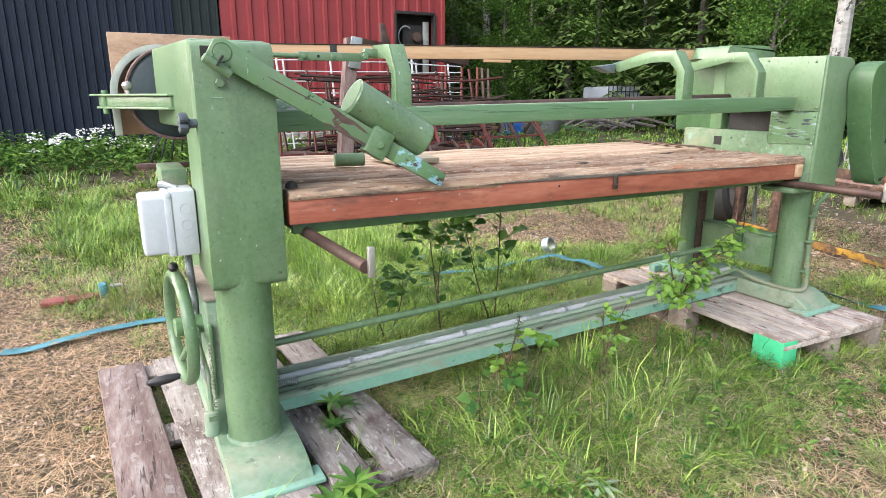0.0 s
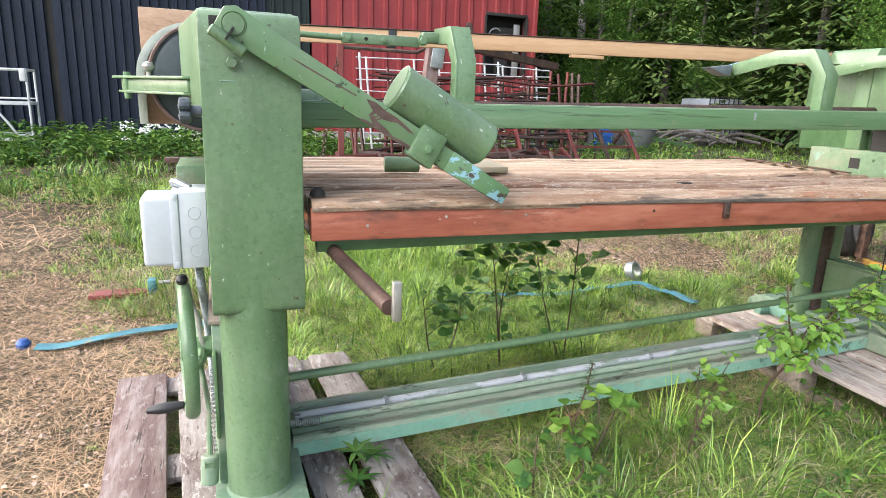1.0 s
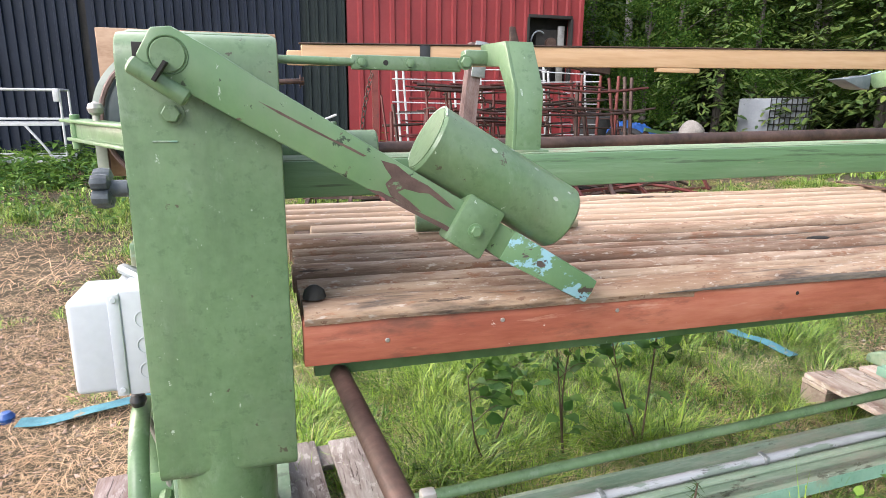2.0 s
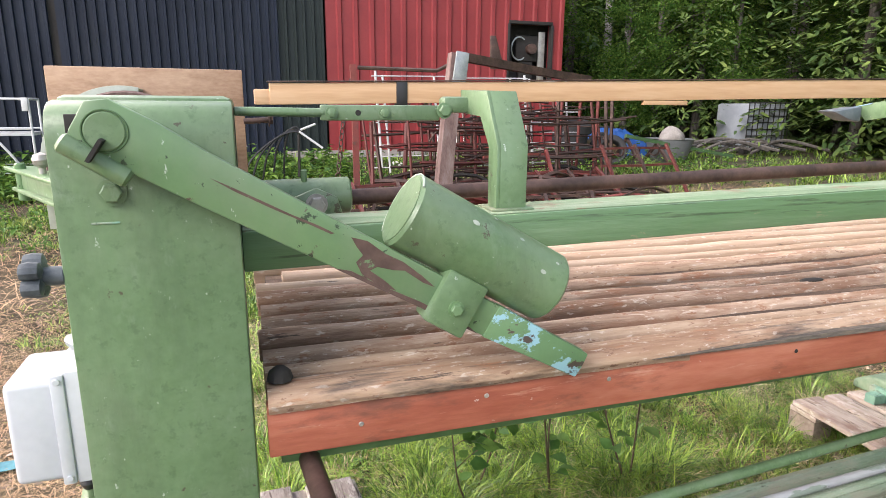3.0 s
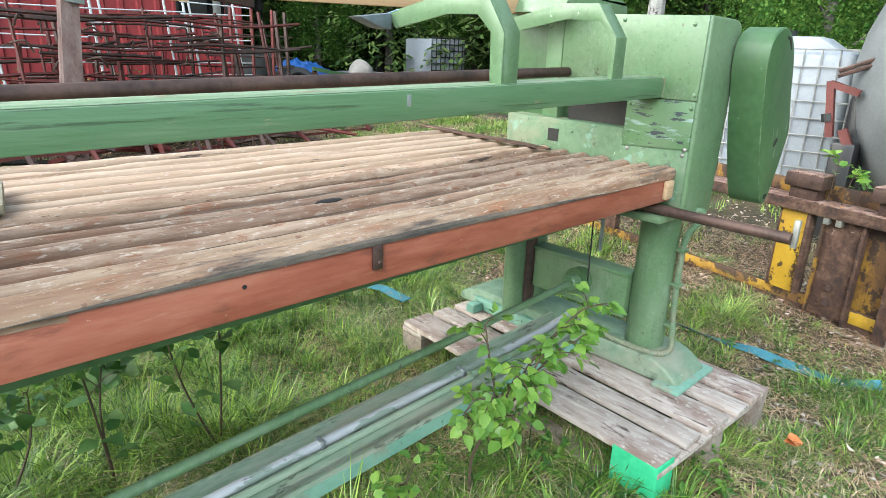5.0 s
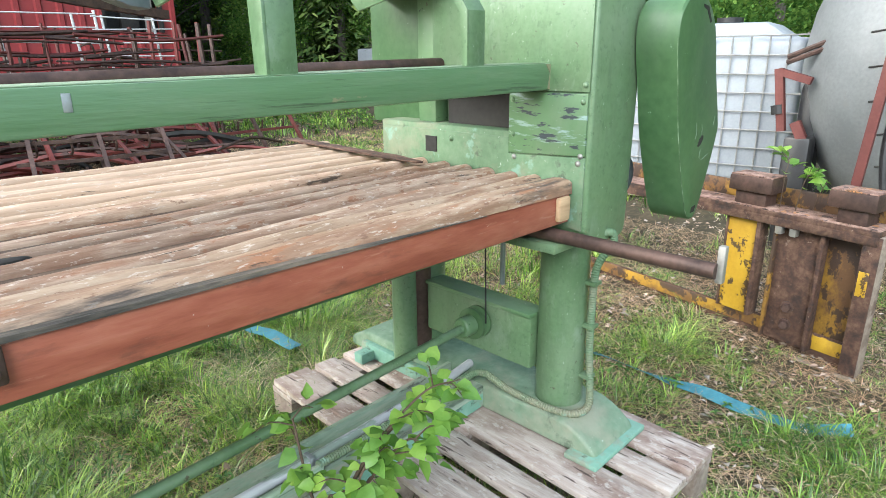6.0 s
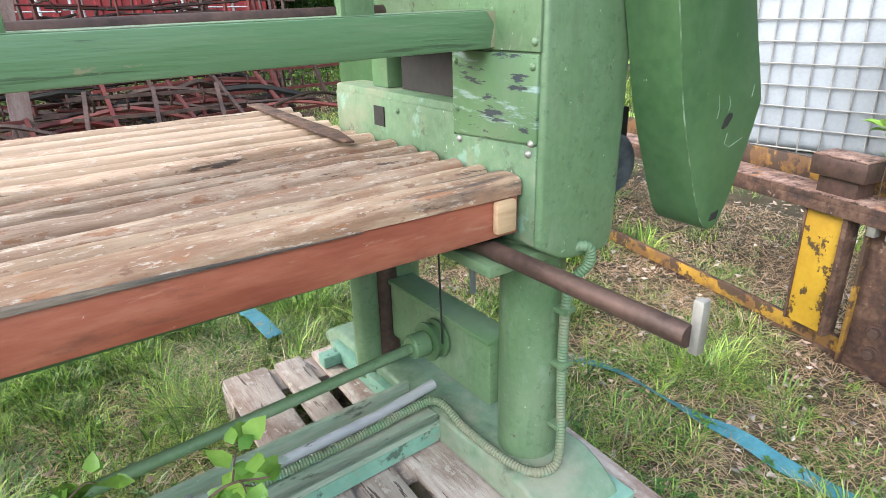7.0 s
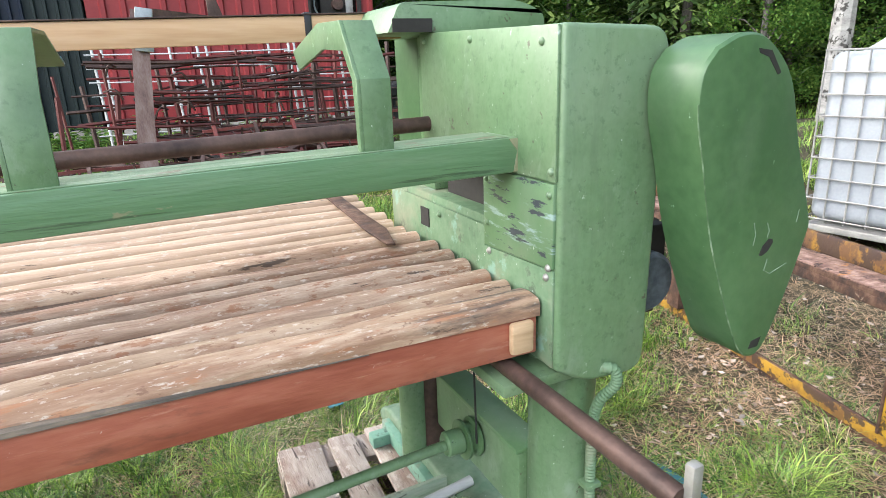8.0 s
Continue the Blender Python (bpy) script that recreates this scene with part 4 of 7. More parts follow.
def pressure_rail():
    r = part("pressure_rail", prism([(-.02, 1.183), (2.705, 1.220), (2.705, 1.288), (-.02, 1.250)], "y", .088, .205, .004), GREEN_BEAM, sander, "green-painted timber rail")
    part("bare_end", prism([(2.690, 1.2215), (2.709, 1.2218), (2.709, 1.2865), (2.680, 1.2860), (2.699, 1.262)], "y", .0862, .2, .001), material("rubbed_rail_end", [(0.17, 0.19, 0.11), (0.30, 0.25, 0.16)], 0.7, scale=14), r, "rail end with worn bare wood")
    part("rail_top", prism([(-.018, 1.2503), (2.684, 1.2878), (2.684, 1.2895), (-.018, 1.2520)], "y", .094, .200, .0006), material("dusty_rail_top", [(0.125, 0.195, 0.11), (0.18, 0.25, 0.155), (0.26, 0.31, 0.225)], 0.75, scale=6, stretch=(0.4, 4, 4), bump=0.4, layers=(((0.20, 0.13, 0.09), 9.0, 0.57, 0.06, (0.8, 2, 2), 0.8), ((0.11, 0.20, 0.10), 5.0, 0.54, 0.06, (0.5, 3, 3), 0.8))), r, "dusty flaking top of the rail")
    part("grey_scratch", box((1.54, .0865, 1.236), (1.552, .09, 1.262), .001), CONDUIT, r)
    def bracket(x0, x1, outer, inner):
        """An angle-iron hook: a web on one side and a flange along its outer edge."""
        web = part("belt_bracket", prism(outer + inner, "x", x0, x0 + .007, .001), GREEN, r)
        out = [Vector(p) for p in outer]
        inset = []
        for i, p in enumerate(out):
            d = (out[min(i + 1, len(out) - 1)] - out[max(i - 1, 0)]).normalized()
            inset.append(p + Vector((d.y, -d.x)) * .007)
        part("flange", prism([tuple(p) for p in out] + [tuple(p) for p in inset[::-1]], "x", x0 + .007, x1, .001), GREEN, web)
        return web
    b = bracket(1.868, 1.932, [(.104, 1.262), (.104, 1.404), (.168, 1.498), (.335, 1.502), (.575, 1.455)], [(.535, 1.412), (.315, 1.450), (.20, 1.448), (.150, 1.405), (.145, 1.262)])
    part("blue_tip", prism([(.520, 1.4668), (.578, 1.4555), (.578, 1.4520), (.520, 1.4630)], "x", 1.8665, 1.9335, .0008), material("pale_blue_paint", [(0.17, 0.30, 0.38), (0.24, 0.38, 0.46)], 0.5), b, "pale blue painted bracket tip")
    part("pressure_shoe", prism([(1.745, 1.440), (1.862, 1.455), (1.862, 1.408), (1.82, 1.413)], "y", .545, .61, .004), material("slate_grey_steel", [(0.10, 0.13, 0.15), (0.17, 0.20, 0.22)], 0.5, 0.2, scale=8), b, "slate grey tapered shoe")
    bracket(2.388, 2.450, [(.104, 1.275), (.104, 1.408), (.178, 1.507), (.32, 1.511), (.54, 1.465)], [(.50, 1.424), (.297, 1.462), (.170, 1.456), (.127, 1.405), (.120, 1.275)])
    b = bracket(.437, .499, [(.125, 1.240), (.125, 1.380), (.185, 1.478), (.33, 1.482)], [(.33, 1.436), (.215, 1.430), (.168, 1.375), (.165, 1.240)])
    part("bracket_foot", box((.425, .112, 1.2575), (.512, .185, 1.2625), .002), GREEN_DUSTY, b)
    part("cross_lug", box((.385, .285, 1.435), (.475, .325, 1.468), .008), GREEN, b)
    part("link_bolt", hexbolt((.385, .283, 1.440), (0, -1, 0), .012, .012), GREEN_WORN, b)
    part("link_bar", box((.137, .287, 1.420), (.378, .299, 1.450), .004), GREEN, b)
    for x in (.158, .262):
        part("link_bolt", hexbolt((x, .287, 1.435), (0, -1, 0), .009, .008), GREEN_WORN, b)
    part("hole", rod((.21, .2862, 1.435), (.21, .289, 1.435), .006, .001, 10), DARK, b)
    part("link_rod", rod((-.02, .294, 1.437), (.145, .294, 1.435), .0085), GREEN, b)
    s = part("rail_sleeve", rod((-.02, .485, 1.243), (.222, .485, 1.246), .042, .004, 28), GREEN, sander)
    part("sleeve_lug", prism([(.055, 1.200), (.20, 1.200), (.185, 1.250), (.14, 1.272), (.085, 1.250)], "y", .425, .437, .004), GREEN, s)
    part("lug_nut", hexbolt((.139, .426, 1.236), (0, -1, 0), .018, .018), STEEL, s)
    part("sleeve_pin", rod((.118, .47, 1.270), (.118, .47, 1.308), .007), GREEN_WORN, s)
    part("guide_pipe", tube([(.20, .485, 1.239), (1.4, .49, 1.262), (2.745, .497, 1.286)], .0185, 20), RUST, sander, "long brown rusty guide pipe")
    part("sleeve_block", box((-.02, .40, 1.18), (.05, .56, 1.23), .006), GREEN, sander)


pressure_rail()


def long_board():
    b = thing("long_board", (1.35, .70, 1.45), "long pale pine board lying along the machine top", "board")
    part("plank", prism([(.065, 1.447), (2.72, 1.497), (2.72, 1.560), (.065, 1.500)], "y", .695, .717, .002), PALE_WOOD, b)
    part("cap_strip", prism([(.06, 1.5015), (2.72, 1.5615), (2.72, 1.5645), (.06, 1.5045)], "y", .690, .722, .0005), RUST, b, "thin brown edge strip")
    part("filler", box((1.16, .697, 1.4545), (1.32, .712, 1.4685), .002), PALE_WOOD, b)
    part("splice", box((.028, .700, 1.447), (.075, .722, 1.485), .003), PALE_WOOD, b, "short offcut at the board end")
    part("tape_band", box((.388, .692, 1.445), (.418, .721, 1.512), .002), BLACK, b, "black tape band")
    part("tape_band", box((2.46, .692, 1.488), (2.478, .721, 1.562), .002), BLACK, b, "black tape band")


long_board()


def right_end():
    # casing with a front that is bent round to the outer side
    fr = rounded([(2.705, .842), (2.78, .80), (2.93, .79), (2.948, 1.482), (2.722, 1.488), (2.706, 1.488)], [.0, .03, .05, .05, .0, 0], 6)
    h = part("drive_housing", prism(fr, "y", -.045, .225, .010, seg=3), GREEN, sander)
    part("rear_casing", box((2.712, .225, .90), (2.93, .80, 1.10), .006), GREEN_DUSTY, h, "dusty green ledge of the housing")
    part("rear_upper", box((2.715, .225, 1.215), (2.93, .53, 1.487), .006), GREEN, h)
    # Solid box; the shade inside the open belt passage is its near-black colour.
    part("recess_shade", box((2.76, .226, 1.101), (2.90, .52, 1.215), 0), DARK, h)
    part("rear_post", box((2.74, .56, 1.10), (2.80, .64, 1.50), .006), GREEN_WORN, h)
    part("rear_plate", box((2.80, .55, 1.08), (2.84, .95, 1.54), .006), GREEN_DARK, h)
    part("upper_panel", prism([(-.036, 1.217), (.528, 1.217), (.528, 1.500), (-.036, 1.486)], "x", 2.699, 2.706, .002), GREEN, h)
    part("middle_panel", prism([(-.033, 1.052), (.222, 1.040), (.222, 1.213), (-.033, 1.213)], "x", 2.698, 2.706, .002), GREEN_STREAK, h, "green panel with worn blue and dark paint")
    part("lower_panel", prism([(-.033, .846), (.40, .90), (.78, .93), (.78, 1.083), (.226, 1.083), (.222, 1.036), (-.033, 1.048)], "x", 2.700, 2.706, .002), GREEN_DUSTY, h)
    part("slot", box((2.697, .515, 1.012), (2.701, .565, 1.062), 0), DARK, h, "dark square slot")
    for y, z in ((-.024, 1.235), (-.021, 1.192), (-.02, 1.052), (-.014, 1.032), (.205, 1.094), (.208, 1.19), (.20, 1.03), (.01, 1.46), (.27, 1.475), (.50, 1.48), (.45, 1.06)):
        part("rivet", lathe([(0, 0), (.008, 0), (.007, .003), (.004, .006), (0, .007)], 10, None, along((2.699, y, z), (2.6, y, z))), STEEL if z < 1.06 else GREEN, h)
    part("lid", prism(rounded([(2.59, 1.500), (2.60, 1.520), (2.62, 1.565), (2.96, 1.575), (3.02, 1.54), (3.02, 1.50)], [0, 0, .02, .06, .02, 0]), "y", .46, .86, .004), GREEN, h, "sloping green pulley lid")
    part("lid_gap", box((2.60, .455, 1.50), (2.70, .458, 1.53), 0), DARK, h)
    # columns and feet
    for y in (.075, .69):
        c = part("column", lathe([(.075, .17), (.075, .845), (0, .845)], 36, None, Matrix.Translation((2.813, y + .005, 0))), GREEN, sander)
        part("flange", lathe([(.075, .80), (.096, .812), (.096, .838), (0, .838)], 36, None, Matrix.Translation((2.813, y + .005, 0))), GREEN, c)
    slider = part("sliding_post", rod((2.752, .66, .19), (2.752, .66, .95), .040), RUST, sander, "dark brown sliding post")
    part("guide_block", box((2.70, .575, .775), (2.80, .655, .845), .012), GREEN_WORN, slider, "worn green guide block")
    part("guide_web", box((2.725, .62, .845), (2.735, .70, .93), .002), GREEN, slider)
    part("guide_post", rod((2.700, .69, .19), (2.700, .69, .95), .048), GREEN, sander)
    part("bracket_plate", box((2.60, -.02, .800), (2.80, .16, .826), .004), GREEN, sander)
    foot = rounded([(-.145, .160), (1.02, .160), (1.02, .20), (.93, .245), (-.02, .250), (-.08, .225), (-.125, .190)], [0, 0, .02, .03, .03, .025, .0])
    b = part("base_casting", prism(foot, "x", 2.690, 2.925, .012, seg=3), FOOT_GREEN, sander)
    part("foot_plate", box((2.655, -.16, .157), (2.955, -.05, .176), .005), GREEN_TEAL, b, "pale worn foot plate")
    part("rear_foot", box((2.60, .84, .157), (2.72, .89, .20), .006), GREEN_TEAL, b)
    part("rear_edge", box((2.662, .50, .158), (2.692, .92, .215), .005), GREEN_TEAL, b)
    g = part("cross_plate", box((2.745, .15, .34), (2.82, .62, .52), .008), GREEN, sander)
    part("plate_top", box((2.738, .15, .518), (2.828, .62, .532), .003), GREEN_WORN, g)
    # lift shaft with its drum
    s = part("lift_shaft", tube([(-.08, .20, .418), (2.69, .36, .452)], .0145, 14), GREEN, sander)
    part("shaft_hub", rod((2.645, .36, .452), (2.70, .36, .452), .034, .006), GREEN_WORN, s)
    part("cable_drum", lathe([(0, 0), (.055, 0), (.055, .007), (.044, .012), (.044, .028), (.055, .033), (.055, .04), (0, .04)], 24, None, along((2.697, .36, .452), (3, .36, .452))), GREEN_DARK, s, "dark green cable drum")
    part("lift_cable", tube([(2.72, .315, .46), (2.715, .32, .90)], .003, 6), BLACK, s)
    part("tie_rod", tube([(2.86, .36, .55), (2.86, .36, .90)], .009, 8), CONDUIT, sander)
    # conduit to the motor
    hose = [(2.05, .332, .260), (2.45, .336, .266), (2.63, .335, .28), (2.69, .30, .295), (2.70, .20, .268), (2.71, .06, .258), (2.735, -.02, .256), (2.785, -.045, .266), (2.818, -.03, .32), (2.827, -.014, .45), (2.827, -.014, .66), (2.832, -.026, .73), (2.850, -.05, .775), (2.850, -.055, .800), (2.842, -.054, .818), (2.828, -.048, .822), (2.820, -.03, .815)]
    hs = part("cable_hose", ribbed(smoothline(hose, 8), .0128, .008), GREEN_DUSTY, sander, "green painted flexible cable hose")
    for z in (.35, .52, .66):
        part("hose_clip", box((2.806, -.030, z - .006), (2.846, .006, z + .006), .002), GREEN, hs)


right_end()


SCRATCH = material("scratched_bare_enamel", [(0.13, 0.19, 0.12), (0.24, 0.31, 0.23)], 0.6, scale=30, bump=0)


def drive_guard():
    out = [(2.925, 1.440), (2.985, 1.462), (3.05, 1.452), (3.12, 1.385), (3.165, 1.26), (3.222, 1.12), (3.225, 1.07), (3.17, .92), (3.125, .838), (3.08, .838), (3.035, .90), (2.955, 1.09), (2.915, 1.24), (2.892, 1.33), (2.895, 1.40)]
    out = [(p.x, p.y) for p in smoothline([(a, c, 0) for a, c in out + out[:1]], 4)[:-1]]
    mid = Vector((3.06, 1.14))
    rings = []
    for y, k in ((-.052, 1.0), (-.163, 1.0), (-.169, .985), (-.170, .965)):
        rings.append([(mid.x + (p[0] - mid.x) * k, y, mid.y + (p[1] - mid.y) * k) for p in out])
    bm = loft(rings)
    g = part("drive_guard", bm, GREEN_DARK, sander, "dark green teardrop belt guard")
    rim = [Vector((mid.x + (p[0] - mid.x) * .994, -.1675, mid.y + (p[1] - mid.y) * .994)) for p in out]
    low = [p for p in rim if p.x < mid.x + .02 and p.z < 1.36]
    low.sort(key=lambda p: -p.z)
    # Thin tube in paler green paints the light line along the crease.
    part("crease_highlight", tube(low, .0016, 5), material("pale_highlight_enamel", [(0.05, 0.10, 0.045), (0.10, 0.165, 0.085), (0.24, 0.31, 0.22)], 0.5, scale=22, bump=0), g, "pale line along the guard crease, coloured as its highlight")
    for line in ([(3.062, 1.12), (3.070, 1.095), (3.066, 1.075)], [(3.112, 1.04), (3.106, 1.018), (3.125, 1.008), (3.15, 1.016), (3.172, 1.022)], [(3.10, 1.115), (3.108, 1.098), (3.104, 1.085)], [(3.19, 1.13), (3.186, 1.105)]):
        part("scratch", tube([(a, -.1705, c) for a, c in line], .0009, 4), SCRATCH, g, "pale scratch in the paint")
    part("bolt_hole", prism([(3.086, 1.052), (3.094, 1.050), (3.108, 1.056), (3.122, 1.072), (3.120, 1.080), (3.110, 1.082), (3.094, 1.070)], "y", -.1712, -.165, 0), DARK, g, "torn hole in the guard")
    part("scuff", prism([(3.022, 1.436), (3.026, 1.428), (3.050, 1.421), (3.078, 1.390), (3.086, 1.394), (3.056, 1.432)], "y", -.1708, -.168, 0), DARK, g, "dark scuffed patch")
    part("tip_scuff", prism([(3.088, .852), (3.115, .852), (3.122, .872), (3.094, .868)], "y", -.1708, -.168, 0), DARK, g)
    part("bracket_bolt", hexbolt((2.925, -.09, 1.372), (-1, -.4, 0), .013, .014), RUST, g)
    m = part("motor", rod((2.985, .0, .96), (2.985, .30, .96), .068, .01, 28), DARK_CAST, sander, "dark grey electric motor behind the guard")
    part("motor_foot", box((2.93, .03, .875), (3.03, .26, .90), .006), RUST, m)
    part("terminal_box", box((2.93, .03, 1.0), (3.05, .16, 1.08), .006), DARK, m)


drive_guard()


def base_beam():
    def edge(x):
        return .232 + .024 * x, .199 + .0187 * x
    bm = None
    for lo, hi in (((0, -.072), (.014, 0)), ((0, -.012), (.165, 0))):
        ya, za = edge(-.035)
        yb, zb = edge(2.69)
        rings = [[(x, y + lo[0], z + lo[1]), (x, y + hi[0], z + lo[1]), (x, y + hi[0], z + hi[1]), (x, y + lo[0], z + hi[1])] for x, y, z in ((-.035, ya, za), (2.69, yb, zb))]
        bm = loft(rings, bm)
    b = part("base_beam", bm, BEAM_DUSTY, sander, "dusty green steel base beam")
    rings = [[(x, edge(x)[0] - .003, edge(x)[1] - .076), (x, edge(x)[0] - .0005, edge(x)[1] - .076), (x, edge(x)[0] - .0005, edge(x)[1] - .03), (x, edge(x)[0] - .003, edge(x)[1] - .03)] for x in (-.03, 2.685)]
    part("beam_face", loft(rings), GREEN_TEAL, b, "pale teal beam face")
    c = part("cable_pipe", tube([(x, edge(x)[0] + .092, edge(x)[1] + .016) for x in (-.02, 1.2, 2.55)] + [(2.75, .41, .268)], .015, 12), PIPE_GREY, sander, "grey conduit pipe on the beam")
    for x in (.30, .85, 1.45, 2.05):
        y, z = edge(x)
        part("clip", box((x - .008, y + .072, z - .002), (x + .008, y + .112, z + .034), .004), CONDUIT, c)
    part("rear_lip", loft([[(x, edge(x)[0] + .150, edge(x)[1]), (x, edge(x)[0] + .165, edge(x)[1]), (x, edge(x)[0] + .165, edge(x)[1] + .03), (x, edge(x)[0] + .150, edge(x)[1] + .03)] for x in (-.035, 2.69)]), BEAM_DUSTY, b)
    part("hose_run", tube(smoothline([(x, edge(x)[0] + .05, edge(x)[1] + .013) for x in (-.03, .3, 1.1, 2.06)], 6), .0115, 10), BEAM_DUSTY, sander)


base_beam()


BROWN_PLANK = material("stained_brown_plank", [(0.10, 0.060, 0.055), (0.165, 0.115, 0.105), (0.24, 0.20, 0.19)], 0.85, scale=4, stretch=(4, 0.7, 4), bump=0.6, fine=18,
                       layers=(((0.28, 0.25, 0.24), 16.0, 0.56, 0.05, (2.0, 1.0, 2.0), 0.7), ((0.03, 0.02, 0.018), 10.0, 0.60, 0.02, (6, 0.4, 5), 0.9)))


def pallet(name, corner, yaw, label, sprayed, wood, height=.157, W=.775, L=1.32, xs=((0, .145), (.180, .275), (.315, .460), (.500, .595), (.630, .775))):
    """A four-way pallet: boards along its length, three bearers, nine blocks."""
    p = thing(name, (*corner, lie(*corner)), label, "pallet", "pallets under the machine")
    z0 = max(.0, p.location.z)
    m = Matrix.Translation((corner[0], corner[1], z0)) @ Matrix.Rotation(radians(yaw), 4, "Z")
    rng = random.Random(int(yaw * 10) + 100)
    top = height - z0
    for a, b in xs:
        e0, e1 = rng.uniform(-.01, .01), rng.uniform(-.01, .01)
        part("deck_board", box((a, e0, top - .023), (b, L + e1, top + rng.uniform(-.001, .002)), .004, m @ pose(0, 0, 0, 0, 0, rng.uniform(-.25, .25))), BROWN_PLANK if a == 0 and not sprayed else wood, p)
    for y in (.0, L / 2 - .07, L - .14):
        part("bearer", box((0, y, top - .046), (W, y + .14, top - .023), .003, m), wood, p)
    for i, x in enumerate((0, W / 2 - .05, W - .10)):
        for k, y in enumerate((.0, L / 2 - .07, L - .14)):
            green = sprayed and i == 0 and k == 0
            part("block", box((x - (.003 if green else 0), y + .002, min(.018, top - .075)), (x + .10, y + (.17 if green else .14), top - .046 + (.040 if green else 0)), .006, m), GREEN_SPRAY if green else BLOCK_WOOD, p, "block sprayed bright green" if green else "")
        part("skid", box((x, 0, min(-.02, top - .14)), (x + .10, L, min(.02, top - .073)), .004, m), BLOCK_WOOD, p)
    return p


pallet("pallet", (-.568, -.318), 3.5, "weathered grey wooden pallet under the hand wheel end", False, GREY_WOOD, .083, .975, 1.40, ((0, .185), (.228, .375), (.42, .55), (.595, .735), (.785, .955)))
pallet("pallet", (2.228, -.318), -3.0, "weathered wooden pallet with a bright green block", True, PALE_PALLET)

single("wood_offcut", prism([(.602, .525), (.828, .538), (.868, .805), (.610, .822)], "z", 1.004, 1.026, .003), material("olive_board", [(0.27, 0.235, 0.165), (0.35, 0.31, 0.22)], 0.75, scale=5, stretch=(0.5, 4, 4), bump=0.2), (.72, .70, 1.004), "pale flat board offcut lying on the slats", "wood")
single("green_cylinder", rod((.345, .57, 1.034), (.47, .55, 1.034), .028), GREEN, (.41, .56, 1.006), "small green steel cylinder lying on the slats", "cylinder")


# ---- scrap beside the machine ----
def yellow_frame():
    f = thing("steel_frame", (4.03, -.54, lie(4.03, -.54)), "rusty yellow steel frame standing in the grass", "frame")
    m = Matrix.Translation((4.03, -.54, .05)) @ Matrix.Rotation(radians(-12.5), 4, "Z")

    def bx(name, lo, hi, mat, bev=.004, label=""):
        return part(name, box(lo, hi, bev, m), mat, f, label)
    # local: x away from the machine, y along the frame
    bot = bx("bottom_channel", (0, 0, .0), (.012, 2.3, .13), RUST_FLAKE)
    part("channel_lip", box((-.075, 0, .0), (.0, 2.3, .014), .003, m @ pose(0, 0, 0, 0, 6, 0)), WEATHERED_STEEL, bot, "weathered grey-brown bottom flange")
    part("yellow_web", box((-.004, .06, .070), (0, 2.28, .125), .001, m), YELLOW, bot, "yellow channel web")
    part("web_patch", box((-.007, .055, .060), (-.003, .185, .122), .001, m), YELLOW_BRIGHT, bot, "bright yellow paint left on the web")
    top = bx("top_angle", (-.06, 0, .60), (.10, 2.3, .622), RUST_FLAKE)
    part("top_face", box((-.058, .002, .6225), (.083, 2.298, .6265), .001, m), FLAKED_TOP, top, "flaking pink and orange rust")
    part("angle_lip", box((.085, 0, .625), (.105, 2.3, .70), .003, m), YELLOW_RUST, top)
    part("angle_skirt", box((-.06, 0, .565), (-.045, 2.3, .602), .003, m), RUST_FLAKE, top)
    end = bx("end_plate", (-.05, -.01, .0), (.02, .012, .60), WEATHERED_STEEL)
    part("end_flange", box((-.056, -.012, .0), (-.048, .050, .60), .002, m), RUST_FLAKE, end)
    part("end_patch", box((-.0585, .008, .36), (-.0555, .044, .46), .001, m), YELLOW_BRIGHT, end, "patch of yellow paint")
    bx("side_plate", (.02, .03, .06), (.03, .215, .60), YELLOW_RUST, .002, "rusted yellow back plate")
    bx("inner_post", (-.02, .205, .05), (.02, .395, .60), RUST_FLAKE)
    bx("rib", (-.045, .19, .05), (.0, .208, .60), RUST_FLAKE)
    bx("rib", (-.040, .385, .05), (.0, .400, .60), YELLOW_RUST)
    post = bx("post", (-.03, .470, .125), (.015, .618, .60), YELLOW_BRIGHT, .004, "yellow post with rust chips")
    part("post_edge", box((-.05, .452, .125), (.015, .471, .60), .002, m), RUST_FLAKE, post)
    part("post_rim", box((-.036, .612, .125), (.015, .622, .60), .002, m), RUST_FLAKE, post)
    bx("post", (-.03, 1.76, .125), (.02, 1.86, .60), RUST_FLAKE, .004, "flaking red-brown post")
    bx("post", (-.03, 2.22, .125), (.02, 2.29, .60), RUST_FLAKE)
    bx("top_rest", (-.03, .46, .62), (.06, .60, .685), RUST)
    bx("top_rest", (-.03, .06, .62), (.06, .17, .685), RUST)
    for z in (.135, .215):
        part("nut", hexbolt(m @ Vector((-.02, .30, z)), (-1, 0, 0), .019, .030), RUST, f)
    for y in (.30, .36):
        bx("pin", (-.055, y, .53), (-.02, y + .03, .60), STEEL, .006)
    for y, w in ((.03, .175), (.43, .195)):
        blk = bx("top_block", (-.05, y, .685), (.07, y + w, .752), RUST, .006, "flaking rusty block")
        part("block_top", box((-.046, y + .004, .7525), (.066, y + w - .004, .758), .001, m), FLAKED_TOP, blk, "flaked rust with yellow paint left")


yellow_frame()


